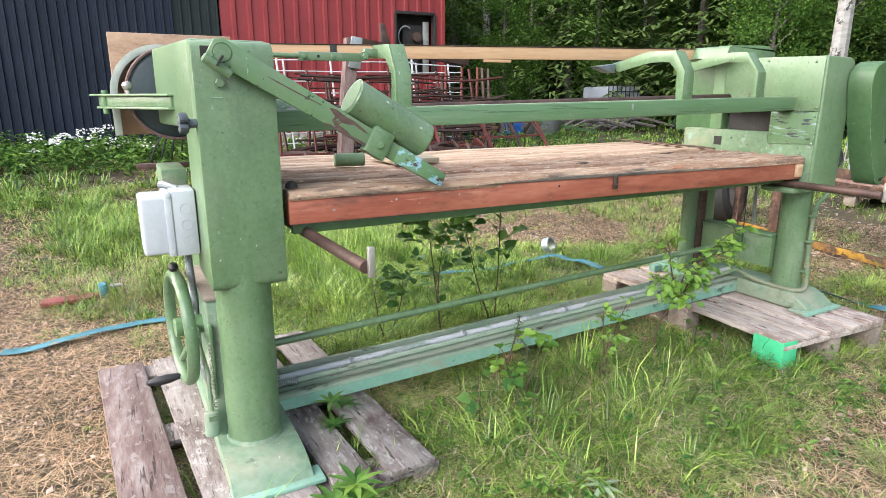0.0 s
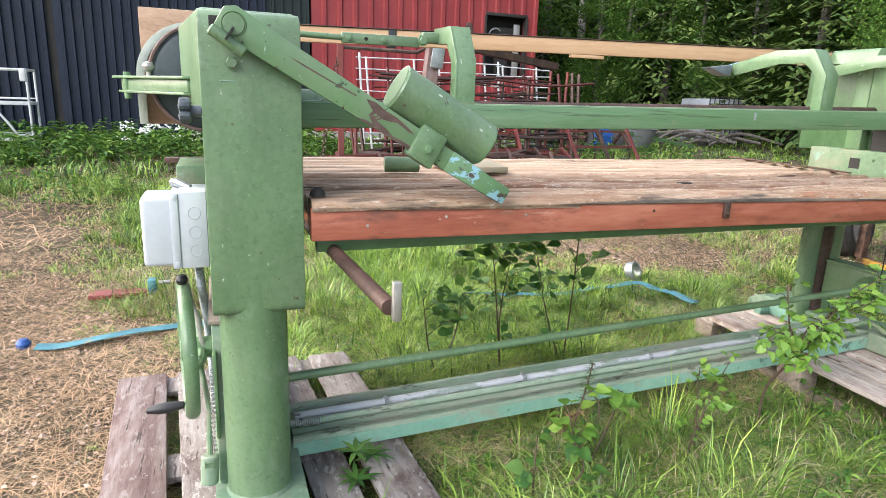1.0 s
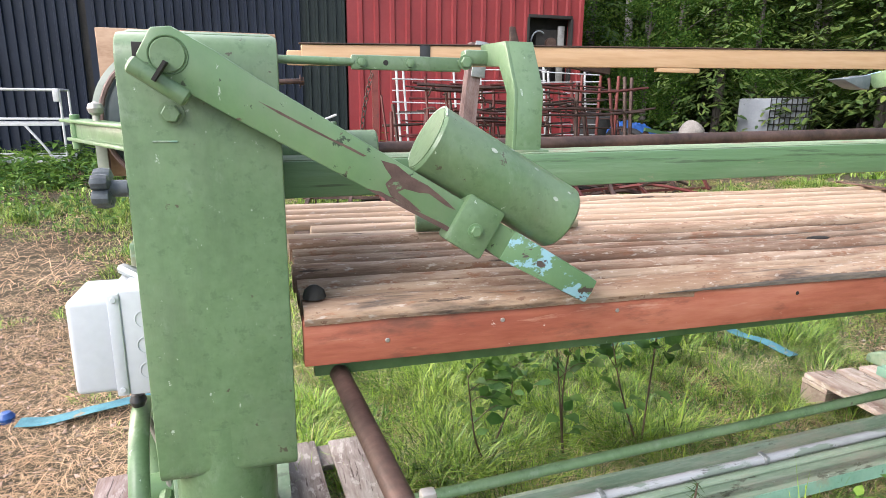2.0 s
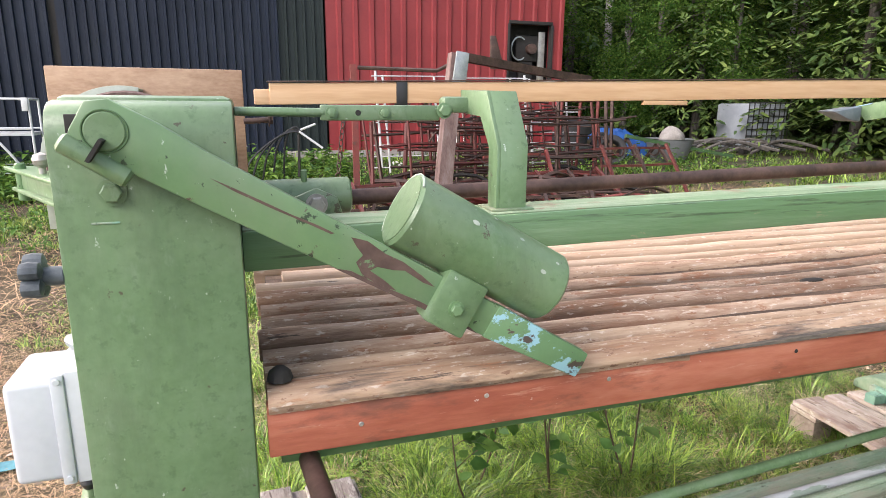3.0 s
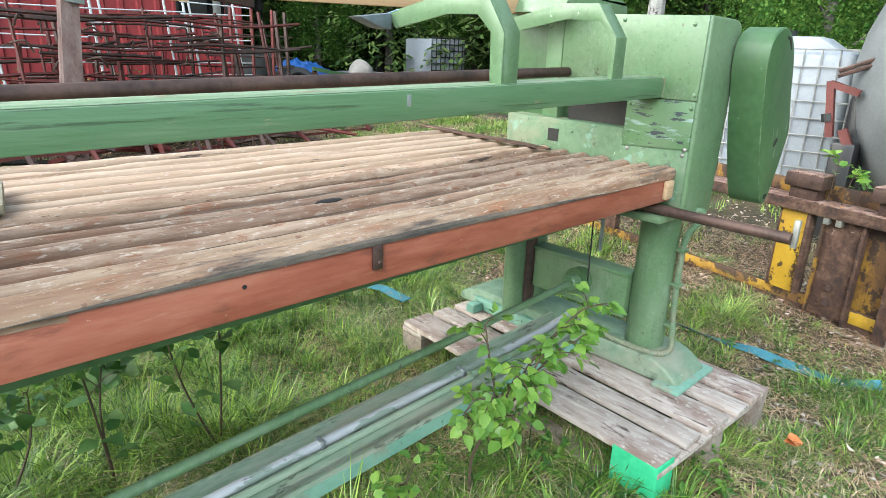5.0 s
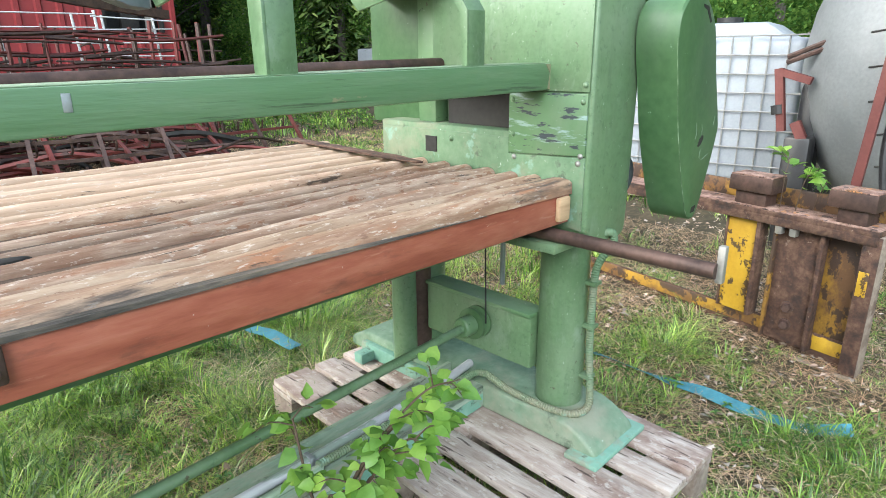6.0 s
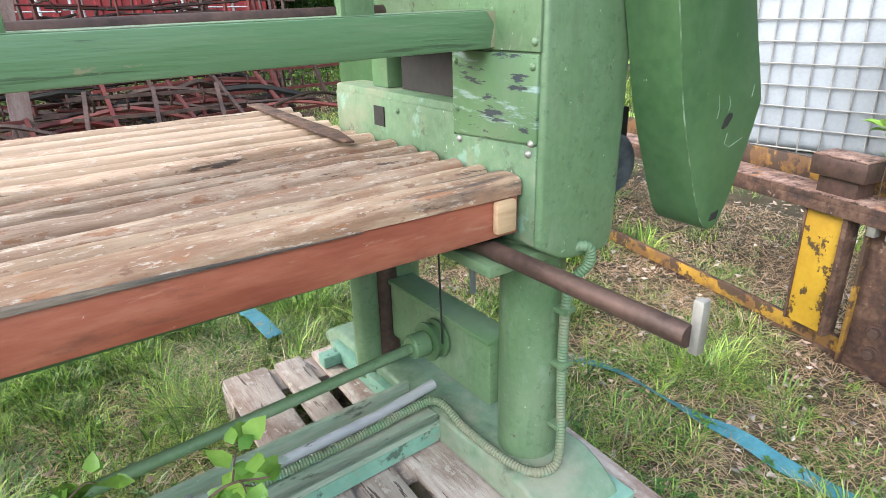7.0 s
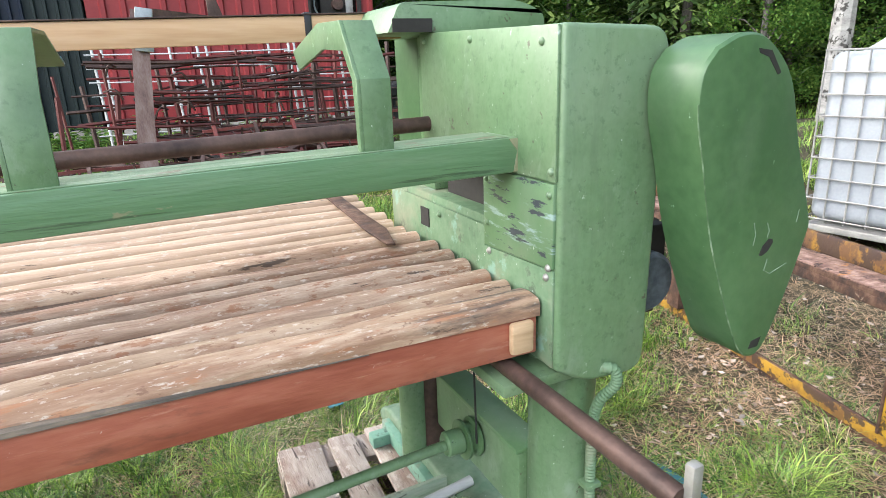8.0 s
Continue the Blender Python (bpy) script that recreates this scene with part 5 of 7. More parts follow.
def ibc():
    z0 = lie(5.9, .8)
    t = thing("water_tank", (6.0, .85, z0), "white plastic bulk tank in a wire cage on a pallet", "tank")
    m = Matrix.Translation((5.66, 1.42, z0)) @ Matrix.Rotation(radians(9), 4, "Z")
    W, D, H, B = 1.14, .96, 1.0, .15        # along -y, along x, height, base

    def P(u, v, z):
        return m @ Vector((v, -u, z))
    body = box((.012, -W + .012, B + .01), (D - .012, -.012, B + H - .01), .06, m, None, 4)
    part("bottle", body, TANK_WHITE, t)
    part("shoulder", prism([(-W + .10, B + H - .03), (-.10, B + H - .03), (-.28, B + H + .09), (-W + .28, B + H + .09)], "x", .12, D - .1, .03, None, m), TANK_WHITE, t)
    part("filler_cap", lathe([(.09, 0), (.09, .05), (0, .055)], 18, None, m @ Matrix.Translation((.4, -W / 2, B + H + .085))), BLACK, t)
    r = .0055
    for u in np.linspace(0, W, 11):
        for a, b in (((u, 0, B), (u, 0, B + H)), ((u, D, B), (u, D, B + H))):
            part("cage_bar", tube([P(*a), P(*b)], r, 6), WIRE, t)
    for v in np.linspace(D / 8, D * 7 / 8, 7):
        part("cage_bar", tube([P(0, v, B), P(0, v, B + H)], r, 6), WIRE, t)
    for z in np.linspace(B + .02, B + H, 9):
        part("cage_hoop", tube([P(0, -.008, z), P(W, -.008, z), P(W, D, z), P(0, D, z), P(0, -.008, z)], r, 6), WIRE, t)
    part("base_pallet", box((0, -W, .09), (D, 0, .13), .004, m), WIRE, t)
    for v in (.03, D / 2, D - .12):
        for u in (.03, W / 2, W - .12):
            part("base_block", box((v, -u - .10, -.02), (v + .10, -u, .09), .004, m), BLOCK_WOOD, t)


ibc()


def round_tank():
    c = (5.62, -.44, .42)
    t = thing("round_tank", c, "large weathered grey round plastic tank", "tank")
    m = Matrix.Translation(c) @ Matrix.Rotation(radians(-9), 4, "X")
    prof = [(0, -.02), (.16, .0), (.30, .08), (.42, .22), (.50, .40), (.545, .60), (.555, .80), (.53, 1.0), (.47, 1.2), (.38, 1.38), (.2, 1.5), (0, 1.54)]
    prof = [(p.x, p.y) for p in [Vector((a, b, 0)) for a, b in prof]]
    part("shell", lathe(prof, 48, None, m), TANK_GREY, t)
    for i in range(6):
        z = .34 + i * .17
        r = np.interp(z, [p[1] for p in prof], [p[0] for p in prof]) + .001
        a0 = radians(167)
        pts = [m @ Vector((r * math.cos(a0 + k * .02), r * math.sin(a0 + k * .02), z)) for k in range(7)]
        part("level_mark", tube(pts, .005, 6), DARK, t, "dark raised level mark")
    for a in (radians(140), radians(260)):
        q = (c[0] + .3 * math.cos(a), c[1] + .3 * math.sin(a))
        part("leg", box((q[0] - .05, q[1] - .05, lie(*q) - .05), (q[0] + .05, q[1] + .05, .56), .005), RUST, t)
    s = thing("red_implement", (5.15, -.35, lie(5.15, -.35)), "faded red steel implement with hoses beside the tank", "implement")
    part("bar", tube([(4.9, -.27, lie(4.9, -.27)), (4.9, -.262, .69), (4.9, -.30, 1.25), (4.9, -.31, 1.5)], .030, 4), RED_DARK, s)
    b = part("bracket", tube([(5.2, .262, 1.215), (5.2, .09, 1.165)], .028, 4), RED_DARK, s)
    part("bracket_leg", tube([(5.2, .262, 1.23), (5.2, .205, .885)], .030, 4), RED_DARK, s)
    part("bracket_foot", tube([(5.2, .14, .94), (5.2, .085, .835)], .036, 4), RED_DARK, s)
    part("ring", tube([(5.2, .245, 1.03), (5.2, .235, .98)], .036, 10), BLACK, s)
    for k in range(2):
        part("timber", tube([(5.24, .24, 1.262 + .03 * k), (5.24, .06, 1.335 + .035 * k)], .014, 6), RUST, s)
    part("dark_body", box((5.30, .04, .38), (5.42, .17, 1.16), .04), BLACK, s)
    part("stand", box((5.17, .04, lie(5.2, 0) - .05), (5.3, .18, .86), .02), BLACK, s)
    part("hose", tube(smoothline([(4.95, -.45, .35), (4.93, -.38, .62), (4.95, -.34, .9), (5.0, -.36, 1.2)], 6), .018, 8), BLACK, s)


round_tank()


def harrow():
    h = thing("scrap_rack", (3.2, 6.0, lie(3.2, 6.0)), "rack of rusty red harrow frames and pale tubes against the barn", "scrap")
    rng = random.Random(7)
    part("post", tube([(2.03, 5.4, .05), (2.10, 5.4, .95), (2.20, 5.4, 1.96)], [.115, .110, .095], 4), POST_BROWN, h, "thick weathered upright timber")
    part("post_cap", prism([(2.12, 1.62), (2.27, 1.60), (2.31, 1.96), (2.17, 1.98)], "y", 5.285, 5.315, .008), CONDUIT, h)
    part("beam", tube([(2.30, 5.45, 1.93), (3.4, 5.9, 1.83), (4.28, 6.2, 1.76)], .062, 4), RUST, h)
    part("red_upright", tube([(1.22, 5.9, .1), (1.20, 5.9, 1.85)], .045, 4), RED_STEEL, h)
    part("spike", prism([(2.85, 1.85), (3.02, 1.85), (2.90, 2.22), (2.84, 2.22)], "y", 6.0, 6.05, .004), RUST, h)
    part("top_rail", tube([(1.25, 5.9, 1.82), (2.1, 5.75, 1.80), (2.4, 5.6, 1.95)], .022, 6), RUST, h)
    for i in range(30):
        x = 1.4 + i * .13 + rng.uniform(-.09, .09)
        y = 6.0 + rng.uniform(-.4, .6) + .03 * i
        part("tine_frame", tube([(x, y, .15 + lie(x, y)), (x + rng.uniform(-.10, .10), y + .2, rng.uniform(1.2, 1.72))], rng.uniform(.014, .03), 5), RED_DARK if rng.random() < .6 else RUST, h)
    for i in range(105):
        z = rng.uniform(.30, 1.6)
        x0 = rng.uniform(1.4, 3.6)
        x1 = x0 + rng.uniform(.6, 1.8)
        y = 6.0 + rng.uniform(-.4, .6) + .05 * (x0 - 1.5) * 4
        part("tine_bar", tube(smoothline([(x0, y, z), ((x0 + x1) / 2, y + .1, z + rng.uniform(-.05, .03)), (x1, y + .25, z + rng.uniform(-.05, .05))], 3), rng.uniform(.008, .019), 5), RUST if rng.random() < .45 else RED_DARK, h)
    for i in range(34):
        x, z = rng.uniform(1.6, 4.9), rng.uniform(.45, 1.5)
        y = 5.95 + .2 * (x - 1.5)
        a = rng.uniform(0, 6.28)
        part("tine", tube(smoothline([(x, y, z), (x + .10 * math.cos(a), y - .1, z + .02), (x + .16 * math.cos(a), y - .08, z - .08)], 3), .011, 5), RUST, h)
    for i in range(46):
        x, y, z = rng.uniform(1.3, 4.8), rng.uniform(5.2, 6.6), rng.uniform(.05, .42)
        a, n = rng.uniform(-.5, .5), rng.uniform(.25, .7)
        g = lie(x, y)
        part("loose_bar", tube(smoothline([(x - n * math.cos(a), y - n * math.sin(a), g + z), (x, y, g + z + rng.uniform(-.03, .08)), (x + n * math.cos(a), y + n * math.sin(a), g + z * rng.uniform(.3, 1))], 3), rng.uniform(.012, .035), 5), RUST if rng.random() < .65 else RED_STEEL if rng.random() < .6 else DARK, h)
    # pale tube gates
    for k, (x0, w, y) in enumerate(((1.75, .95, 7.0), (2.85, 1.0, 7.1), (3.95, .8, 7.2))):
        g = part("tube_gate", tube([(x0, y, .62), (x0 - .05, y + .1, 1.85)], .016, 6), WHITE_PAINT, h, "pale white tube gate")
        for u in (.12, .85):
            part("upright", tube([(x0 + u * w, y, .55), (x0 + u * w - .07, y + .1, 1.8)], .015, 6), WHITE_PAINT, g)
        for j in range(9):
            z = .62 + j * .145
            part("rung", tube([(x0 - .12, y, z), (x0 + w, y, z + rng.uniform(-.03, .03))], .0085, 5), WHITE_PAINT, g)
    # far grid of thin red rods
    for i in range(3):
        x = 4.45 + i * .30
        part("grid_post", tube([(x, 7.2, .3), (x + .02, 7.2, 1.75)], .025, 5), RED_STEEL, h)
    for j in range(9):
        z = .45 + j * .14
        part("grid_rod", tube([(4.1, 7.2, z), (5.4, 7.25, z - .03)], .011, 5), RUST, h)


harrow()


def harrow_section(x, y, yaw, tip, w, d, mat, seed):
    """One section of a spike harrow: long bars, cross bars and curved tines, lying on edge or aslant."""
    rng = random.Random(seed)
    z = lie(x, y)
    t = thing("harrow_section", (x, y, z), "rusty dark red harrow section lying in the scrap", "harrow", "harrow sections")
    m = Matrix.Translation((x, y, z + .10)) @ pose(0, 0, 0, tip, 0, yaw)
    for k in range(4):
        v = d * k / 3
        bend = rng.uniform(-.03, .03)
        part("long_bar", tube([m @ Vector(q) for q in ((0, v, 0), (w * .5, v + bend, .02), (w, v, rng.uniform(-.02, .02)))], .020, 4), mat, t)
    for k in range(3):
        u = w * (.06 + .44 * k)
        part("cross_bar", tube([m @ Vector((u, -.04, .025)), m @ Vector((u + .05, d + .04, .025))], .024, 4), mat if k != 1 else RUST, t)
    for k in range(12):
        u, v = w * (k % 4 + .5) / 4 + rng.uniform(-.03, .03), d * (k // 4) / 2
        pts = [m @ Vector(q) for q in ((u, v, .03), (u + .01, v - .05, -.06), (u, v - .02, -.14), (u - .02, v + .05, -.17))]
        part("tine", tube(smoothline(pts, 3), [.011] * 6 + [.010, .008, .006, .004], 5), RUST, t)
    part("tow_eye", tube([m @ Vector((w / 2 + .06 * math.cos(a), -.09 + .06 * math.sin(a), .02)) for a in np.linspace(0, 2 * math.pi, 13)], .010, 6), RUST, t)


for hx, hy, hyaw, htip, hw, hd, hm in ((1.05, 4.75, 8, 28, 1.15, .75, RED_DARK), (2.35, 4.55, -6, 38, 1.2, .7, RUST), (3.35, 4.95, 12, 30, 1.1, .8, RED_DARK), (.30, 5.35, -14, 22, 1.0, .7, RUST), (4.35, 5.5, 4, 48, 1.2, .8, RED_DARK), (2.7, 5.25, 18, 62, 1.0, .7, RED_STEEL)):
    harrow_section(hx, hy, hyaw, htip, hw, hd, hm, int(hx * 100))


def junk():
    def tyre(c, r, tilt, yaw):
        m = Matrix.Translation(c) @ pose(0, 0, 0, tilt, 0, yaw)
        t = thing("tyre", c, "old black car tyre in the grass", "tyre", "old tyres")
        bm = lathe([(r * .60, -.07), (r * .66, -.095), (r * .9, -.10), (r, -.07), (r, .07), (r * .9, .10), (r * .66, .095), (r * .60, .07), (r * .60, -.07)], 28, None, m)
        part("casing", bm, TYRE, t)
    for c, r, tl, yw in (((5.72, 9.05, .46), .33, 8, 0), ((5.75, 9.02, .66), .33, 4, 20), ((5.70, 9.08, .87), .32, 6, 0), ((5.78, 9.05, 1.06), .32, 10, 0), ((6.45, 8.9, .62), .30, 68, -22), ((6.62, 9.5, .60), .33, 80, 15), ((4.62, 1.88, lie(4.62, 1.88) + .29), .31, 84, 18)):
        tyre(c, r, tl, yw)
    rng = random.Random(3)
    bm = bmesh.new()
    n = 26
    grid = [[bm.verts.new((6.55 + 1.75 * i / n, 9.75 + 1.0 * j / n, lie(7, 10) + .02 + (.72 - .34 * i / n) * max(0, math.sin(math.pi * i / n) * math.sin(math.pi * j / n)) ** .5 + .09 * noise.noise((i * .55, j * .55, 1)) + .04 * noise.noise((i * 1.6, j * 1.6, 5)))) for i in range(n + 1)] for j in range(n + 1)]
    for j in range(n):
        for i in range(n):
            bm.faces.new((grid[j][i], grid[j][i + 1], grid[j + 1][i + 1], grid[j + 1][i]))
    single("tarpaulin", bm, TARP, (7.4, 10.2, lie(7, 10)), "crumpled blue tarpaulin over a heap", "tarpaulin")
    z = lie(6.4, 9.4)
    k = thing("wicker_crate", (6.3, 9.6, z), "low brown wooden crate in front of the tarpaulin", "crate")
    for i in range(3):
        part("slat", box((6.0, 9.42, z + .02 + .14 * i), (7.0, 9.45, z + .14 + .14 * i), .004), BARE_BROWN, k)
        part("slat", box((6.0, 9.72, z + .02 + .14 * i), (7.0, 9.75, z + .14 + .14 * i), .004), BARE_BROWN, k)
    for x in (6.0, 6.95):
        part("end_board", box((x, 9.45, z), (x + .03, 9.72, z + .44), .004), BARE_BROWN, k)
    z = lie(8, 9)
    b = thing("wooden_trestle", (7.2, 9.0, z), "low trestle with a green top bar", "trestle")
    part("bar", tube([(6.72, 8.85, .90), (8.0, 8.95, .68), (9.35, 9.0, .47)], .045, 4), GREEN_DARK, b, "green painted top bar")
    for x, h in ((6.78, .86), (7.45, .74)):
        part("leg", tube([(x, 8.9, h), (x + .16, 8.62, z - .02)], .035, 5), RUST, b)
        part("leg", tube([(x, 8.9, h), (x - .10, 9.2, z - .02)], .035, 5), RUST, b)
    z = lie(8.0, 9.2)
    c = lathe([(0, 0), (.30, 0), (.33, .03), (.46, .44), (.48, .45), (.45, .44), (.30, .06), (0, .06)], 24, None, Matrix.Translation((8.0, 9.25, z - .02)))
    single("plastic_tub", c, TANK_GREY, (8.0, 9.25, z), "round grey plastic tub in the grass", "tub")
    bm = bmesh.new()
    bmesh.ops.create_icosphere(bm, subdivisions=3, radius=.24, matrix=Matrix.Translation((8.05, 9.25, z + .42)))
    for v in bm.verts:
        v.co += Vector((1, 1, .6)) * .16 * noise.noise(v.co * 3.5)
    single("stone", bm, STONE, (8.05, 9.25, z + .2), "pale broken stone lying in the tub", "stone")
    # caged tank far off among the trees
    z = lie(11, 10)
    t = thing("far_tank", (11.15, 10.5, z), "white caged tank standing among the trees", "tank")
    part("bottle", box((10.62, 10.02, z + .1), (11.72, 11.0, z + 1.1), .06), TANK_WHITE, t)
    part("pallet_base", box((10.58, 10.0, z - .02), (11.76, 11.02, z + .1), .01), DARK, t)
    for u in np.linspace(0, 1.14, 9):
        part("cage_bar", tube([(10.6 + u, 10.0, z), (10.6 + u, 10.0, z + 1.14)], .012, 5), DARK, t)
    for zz in np.linspace(.12, 1.12, 8):
        part("cage_bar", tube([(10.58, 9.99, z + zz), (11.76, 9.99, z + zz)], .012, 5), DARK, t)
    # pile of logs and bars behind the table
    for i in range(7):
        x = 10.2 + rng.uniform(-1, 1.2)
        y = 9.3 + rng.uniform(-.4, .5)
        g = lie(x, y)
        single("branch", tube(smoothline([(x - .9, y, g + .12), (x, y + .1, g + .3 + .1 * rng.random()), (x + 1.0, y - .2, g + .15)], 4), .035, 6), BARK, (x, y, g), "grey fallen branch on the heap", "branch", "heap of branches")


junk()


def shelf_trolley():
    x0, y0 = -3.75, 8.9
    z = lie(x0, y0)
    s = thing("metal_shelf", (x0, y0, z), "white tubular metal shelf standing by the shed", "shelf")
    X, Y, top = 1.06, .45, 1.46
    for x in (0, X):
        for y in (0, Y):
            part("post", tube([(x0 + x, y0 + y, z - .02), (x0 + x, y0 + y, top)], .017, 8), WHITE_PAINT, s)
    for h in (.46, .97):
        part("shelf_board", box((x0, y0, h), (x0 + X, y0 + Y, h + .045), .005), WHITE_PAINT, s)
        for y in (-.012, Y + .012):
            part("shelf_rail", tube([(x0, y0 + y, h + .09), (x0 + X, y0 + y, h + .09)], .010, 6), WHITE_PAINT, s)
    for y in (0, Y):
        part("top_rail", tube([(x0, y0 + y, top), (x0 + X, y0 + y, top)], .017, 8), WHITE_PAINT, s)
    for x in (0, X):
        part("end_rail", tube([(x0 + x, y0, top), (x0 + x, y0 + Y, top)], .017, 8), WHITE_PAINT, s)
    part("cloth", box((x0 + .98, y0 - .03, 1.30), (x0 + 1.06, y0 + .04, 1.48), .012), WHITE_PAINT, s, "white rag hung on the rail")
    part("hose", tube(smoothline([(x0 + .6, y0 - .02, .97), (x0 + .78, y0 - .03, .72), (x0 + .90, y0, .50)], 5), .018, 6), WHITE_PAINT, s)


shelf_trolley()


def wheel_wreck():
    x, y = .55, 7.6
    z = lie(x, y)
    w = thing("hay_rake_wheel", (x, y, z), "bent old rake wheel with loose black pipes", "wheel")
    for k in range(5):
        pts = [(x - .62 + .15 * k, y + .03 * k, z), (x - .42 + .11 * k, y, z + .42 + .05 * k), (x - .05 + .05 * k, y - .03, z + .72 + .03 * k), (x + .28, y - .05, z + .80 - .03 * k)]
        part("pipe", tube(smoothline(pts, 5), .014, 6), BLACK, w)
    part("stalk", tube([(x + .18, y, z), (x + .2, y - .03, z + .78)], .018, 6), DARK, w)
    part("pale_pipe", tube([(x + .20, y - .06, z + .78), (x + .50, y - .10, z + .56)], .016, 6), WHITE_PAINT, w)
    part("pale_pipe", tube([(x + .22, y - .06, z + .80), (x + .42, y - .08, z + .88)], .016, 6), WHITE_PAINT, w)
    c = thing("chain", (1.0, 5.85, lie(1, 5.85)), "rusty chain hanging from the rack", "chain")
    line = smoothline([(1.2, 5.9, 1.75), (1.08, 5.85, 1.3), (1.0, 5.8, .75), (.95, 5.8, .35)], 9)
    for i, (a, b) in enumerate(zip(line, line[1:])):
        m = along(a, b) @ Matrix.Rotation(radians(90 * (i % 2)), 4, "Z")
        n = (Vector(b) - Vector(a)).length
        ring = [m @ Vector((.026 * math.cos(t), 0, n * .5 + n * .62 * math.sin(t))) for t in np.linspace(0, 2 * math.pi, 11)]
        part("link", tube(ring, .007, 5), RUST, c)


wheel_wreck()


# ---- straps, coil and small litter on the ground ----
def ribbon(name, pts, width, mat, label, category, lift=.03, twist=.4, group=""):
    line = smoothline([(x, y, 0) for x, y in pts], 8)
    bm = bmesh.new()
    prev = None
    for i, p in enumerate(line):
        d = line[min(i + 1, len(line) - 1)] - line[max(i - 1, 0)]
        side = Vector((-d.y, d.x, 0)).normalized()
        a = twist * noise.noise((p.x * 2, p.y * 2, 7)) * 2
        side = side * math.cos(a) + Vector((0, 0, 1)) * math.sin(a)
        c = Vector((p.x, p.y, lie(p.x, p.y) + lift + .012 * noise.noise((p.x * 5, p.y * 5, 1)) + abs(math.sin(a)) * width / 2))
        up = Vector((0, 0, .002))
        ring = [bm.verts.new(c + side * width / 2), bm.verts.new(c - side * width / 2), bm.verts.new(c - side * width / 2 + up), bm.verts.new(c + side * width / 2 + up)]
        if prev:
            for k in range(4):
                bm.faces.new((prev[k], prev[(k + 1) % 4], ring[(k + 1) % 4], ring[k]))
        prev = ring
    return single(name, bm, mat, (pts[0][0], pts[0][1], lie(*pts[0])), label, category, group)


ribbon("lashing_strap", [(-1.10, 1.71), (-.96, 1.71), (-.73, 1.76), (-.48, 1.85), (-.30, 1.84)], .085, TEAL_STRAP, "faded blue lashing strap lying on dry grass", "strap", twist=.08, group="lashing straps")
ribbon("lashing_strap", [(.55, 2.0), (1.1, 1.95), (1.47, 1.83), (1.83, 1.76), (2.10, 1.77), (2.36, 1.82), (2.57, 1.85), (2.60, 1.62), (2.61, 1.34)], .065, TEAL_STRAP, "faded blue lashing strap in the grass behind the machine", "strap", lift=.06, twist=.15, group="lashing straps")
ribbon("lashing_strap", [(3.36, .95), (3.45, .63), (3.505, .38), (3.515, .06), (3.51, -.15), (3.495, -.32), (3.525, -.49), (3.60, -.62)], .05, TEAL_STRAP, "teal lashing strap twisting through the grass", "strap", lift=.012, twist=1.0, group="lashing straps")


def ground_bits():
    z = lie(2.68, 2.07)
    bm = lathe([(.055, -.03), (.07, -.03), (.07, .03), (.055, .03), (.055, -.03)], 20, None, Matrix.Translation((2.68, 2.07, z + .075)) @ pose(0, 0, 0, 70, 0, 25))
    single("pipe_ring", bm, CONDUIT, (2.68, 2.07, z), "short grey pipe ring lying on the ground", "pipe")
    z = lie(-.95, 2.44)
    p = thing("ratchet", (-.72, 2.44, z), "rusty flat iron with a blue ratchet", "ratchet")
    part("flat_iron", box((-.98, 2.38, z + .02), (-.66, 2.49, z + .05), .004), RED_STEEL, p)
    part("blue_clamp", box((-.66, 2.42, z + .02), (-.61, 2.50, z + .11), .01), TEAL_STRAP, p)
    part("screw", rod((-.61, 2.46, z + .08), (-.53, 2.46, z + .085), .014), STEEL, p)
    b = lie(-1.15, 1.8)
    bm = lathe([(0, 0), (.03, .005), (.035, .03), (.02, .05), (0, .055)], 10, None, Matrix.Translation((-1.17, 1.79, b)))
    single("blue_cap", bm, TARP, (-1.17, 1.79, b), "small blue plastic cap on the ground", "cap")


ground_bits()


# ---- plants ----
def leaf_faces(verts, faces, at, way, up, length, width, fold=.25, n=3):
    """Adds one pointed, folded leaf."""
    side = way.cross(up).normalized()
    b = len(verts)
    prof = ((.0, .0), (.3, 1.0), (.62, .8), (1.0, 0.0))
    verts.append(tuple(at))
    for u, w in prof[1:3]:
        c = at + way * length * u - up * length * .22 * u * u
        verts.append(tuple(c + side * width * .5 * w + up * width * fold * w))
        verts.append(tuple(c))
        verts.append(tuple(c - side * width * .5 * w + up * width * fold * w))
    verts.append(tuple(at + way * length - up * length * .25))
    faces.extend([(b, b + 2, b + 1), (b, b + 3, b + 2), (b + 1, b + 2, b + 5, b + 4), (b + 2, b + 3, b + 6, b + 5), (b + 4, b + 5, b + 7), (b + 5, b + 6, b + 7)])


def foliage(name, verts, faces, mat, parent):
    off = base_of(parent)
    me = bpy.data.meshes.new(name)
    me.from_pydata([tuple(Vector(v) - off) for v in verts], [], faces)
    me.materials.append(mat)
    me.polygons.foreach_set("use_smooth", [True] * len(me.polygons))
    ob = new(name, me)
    ob.parent = parent
    return ob


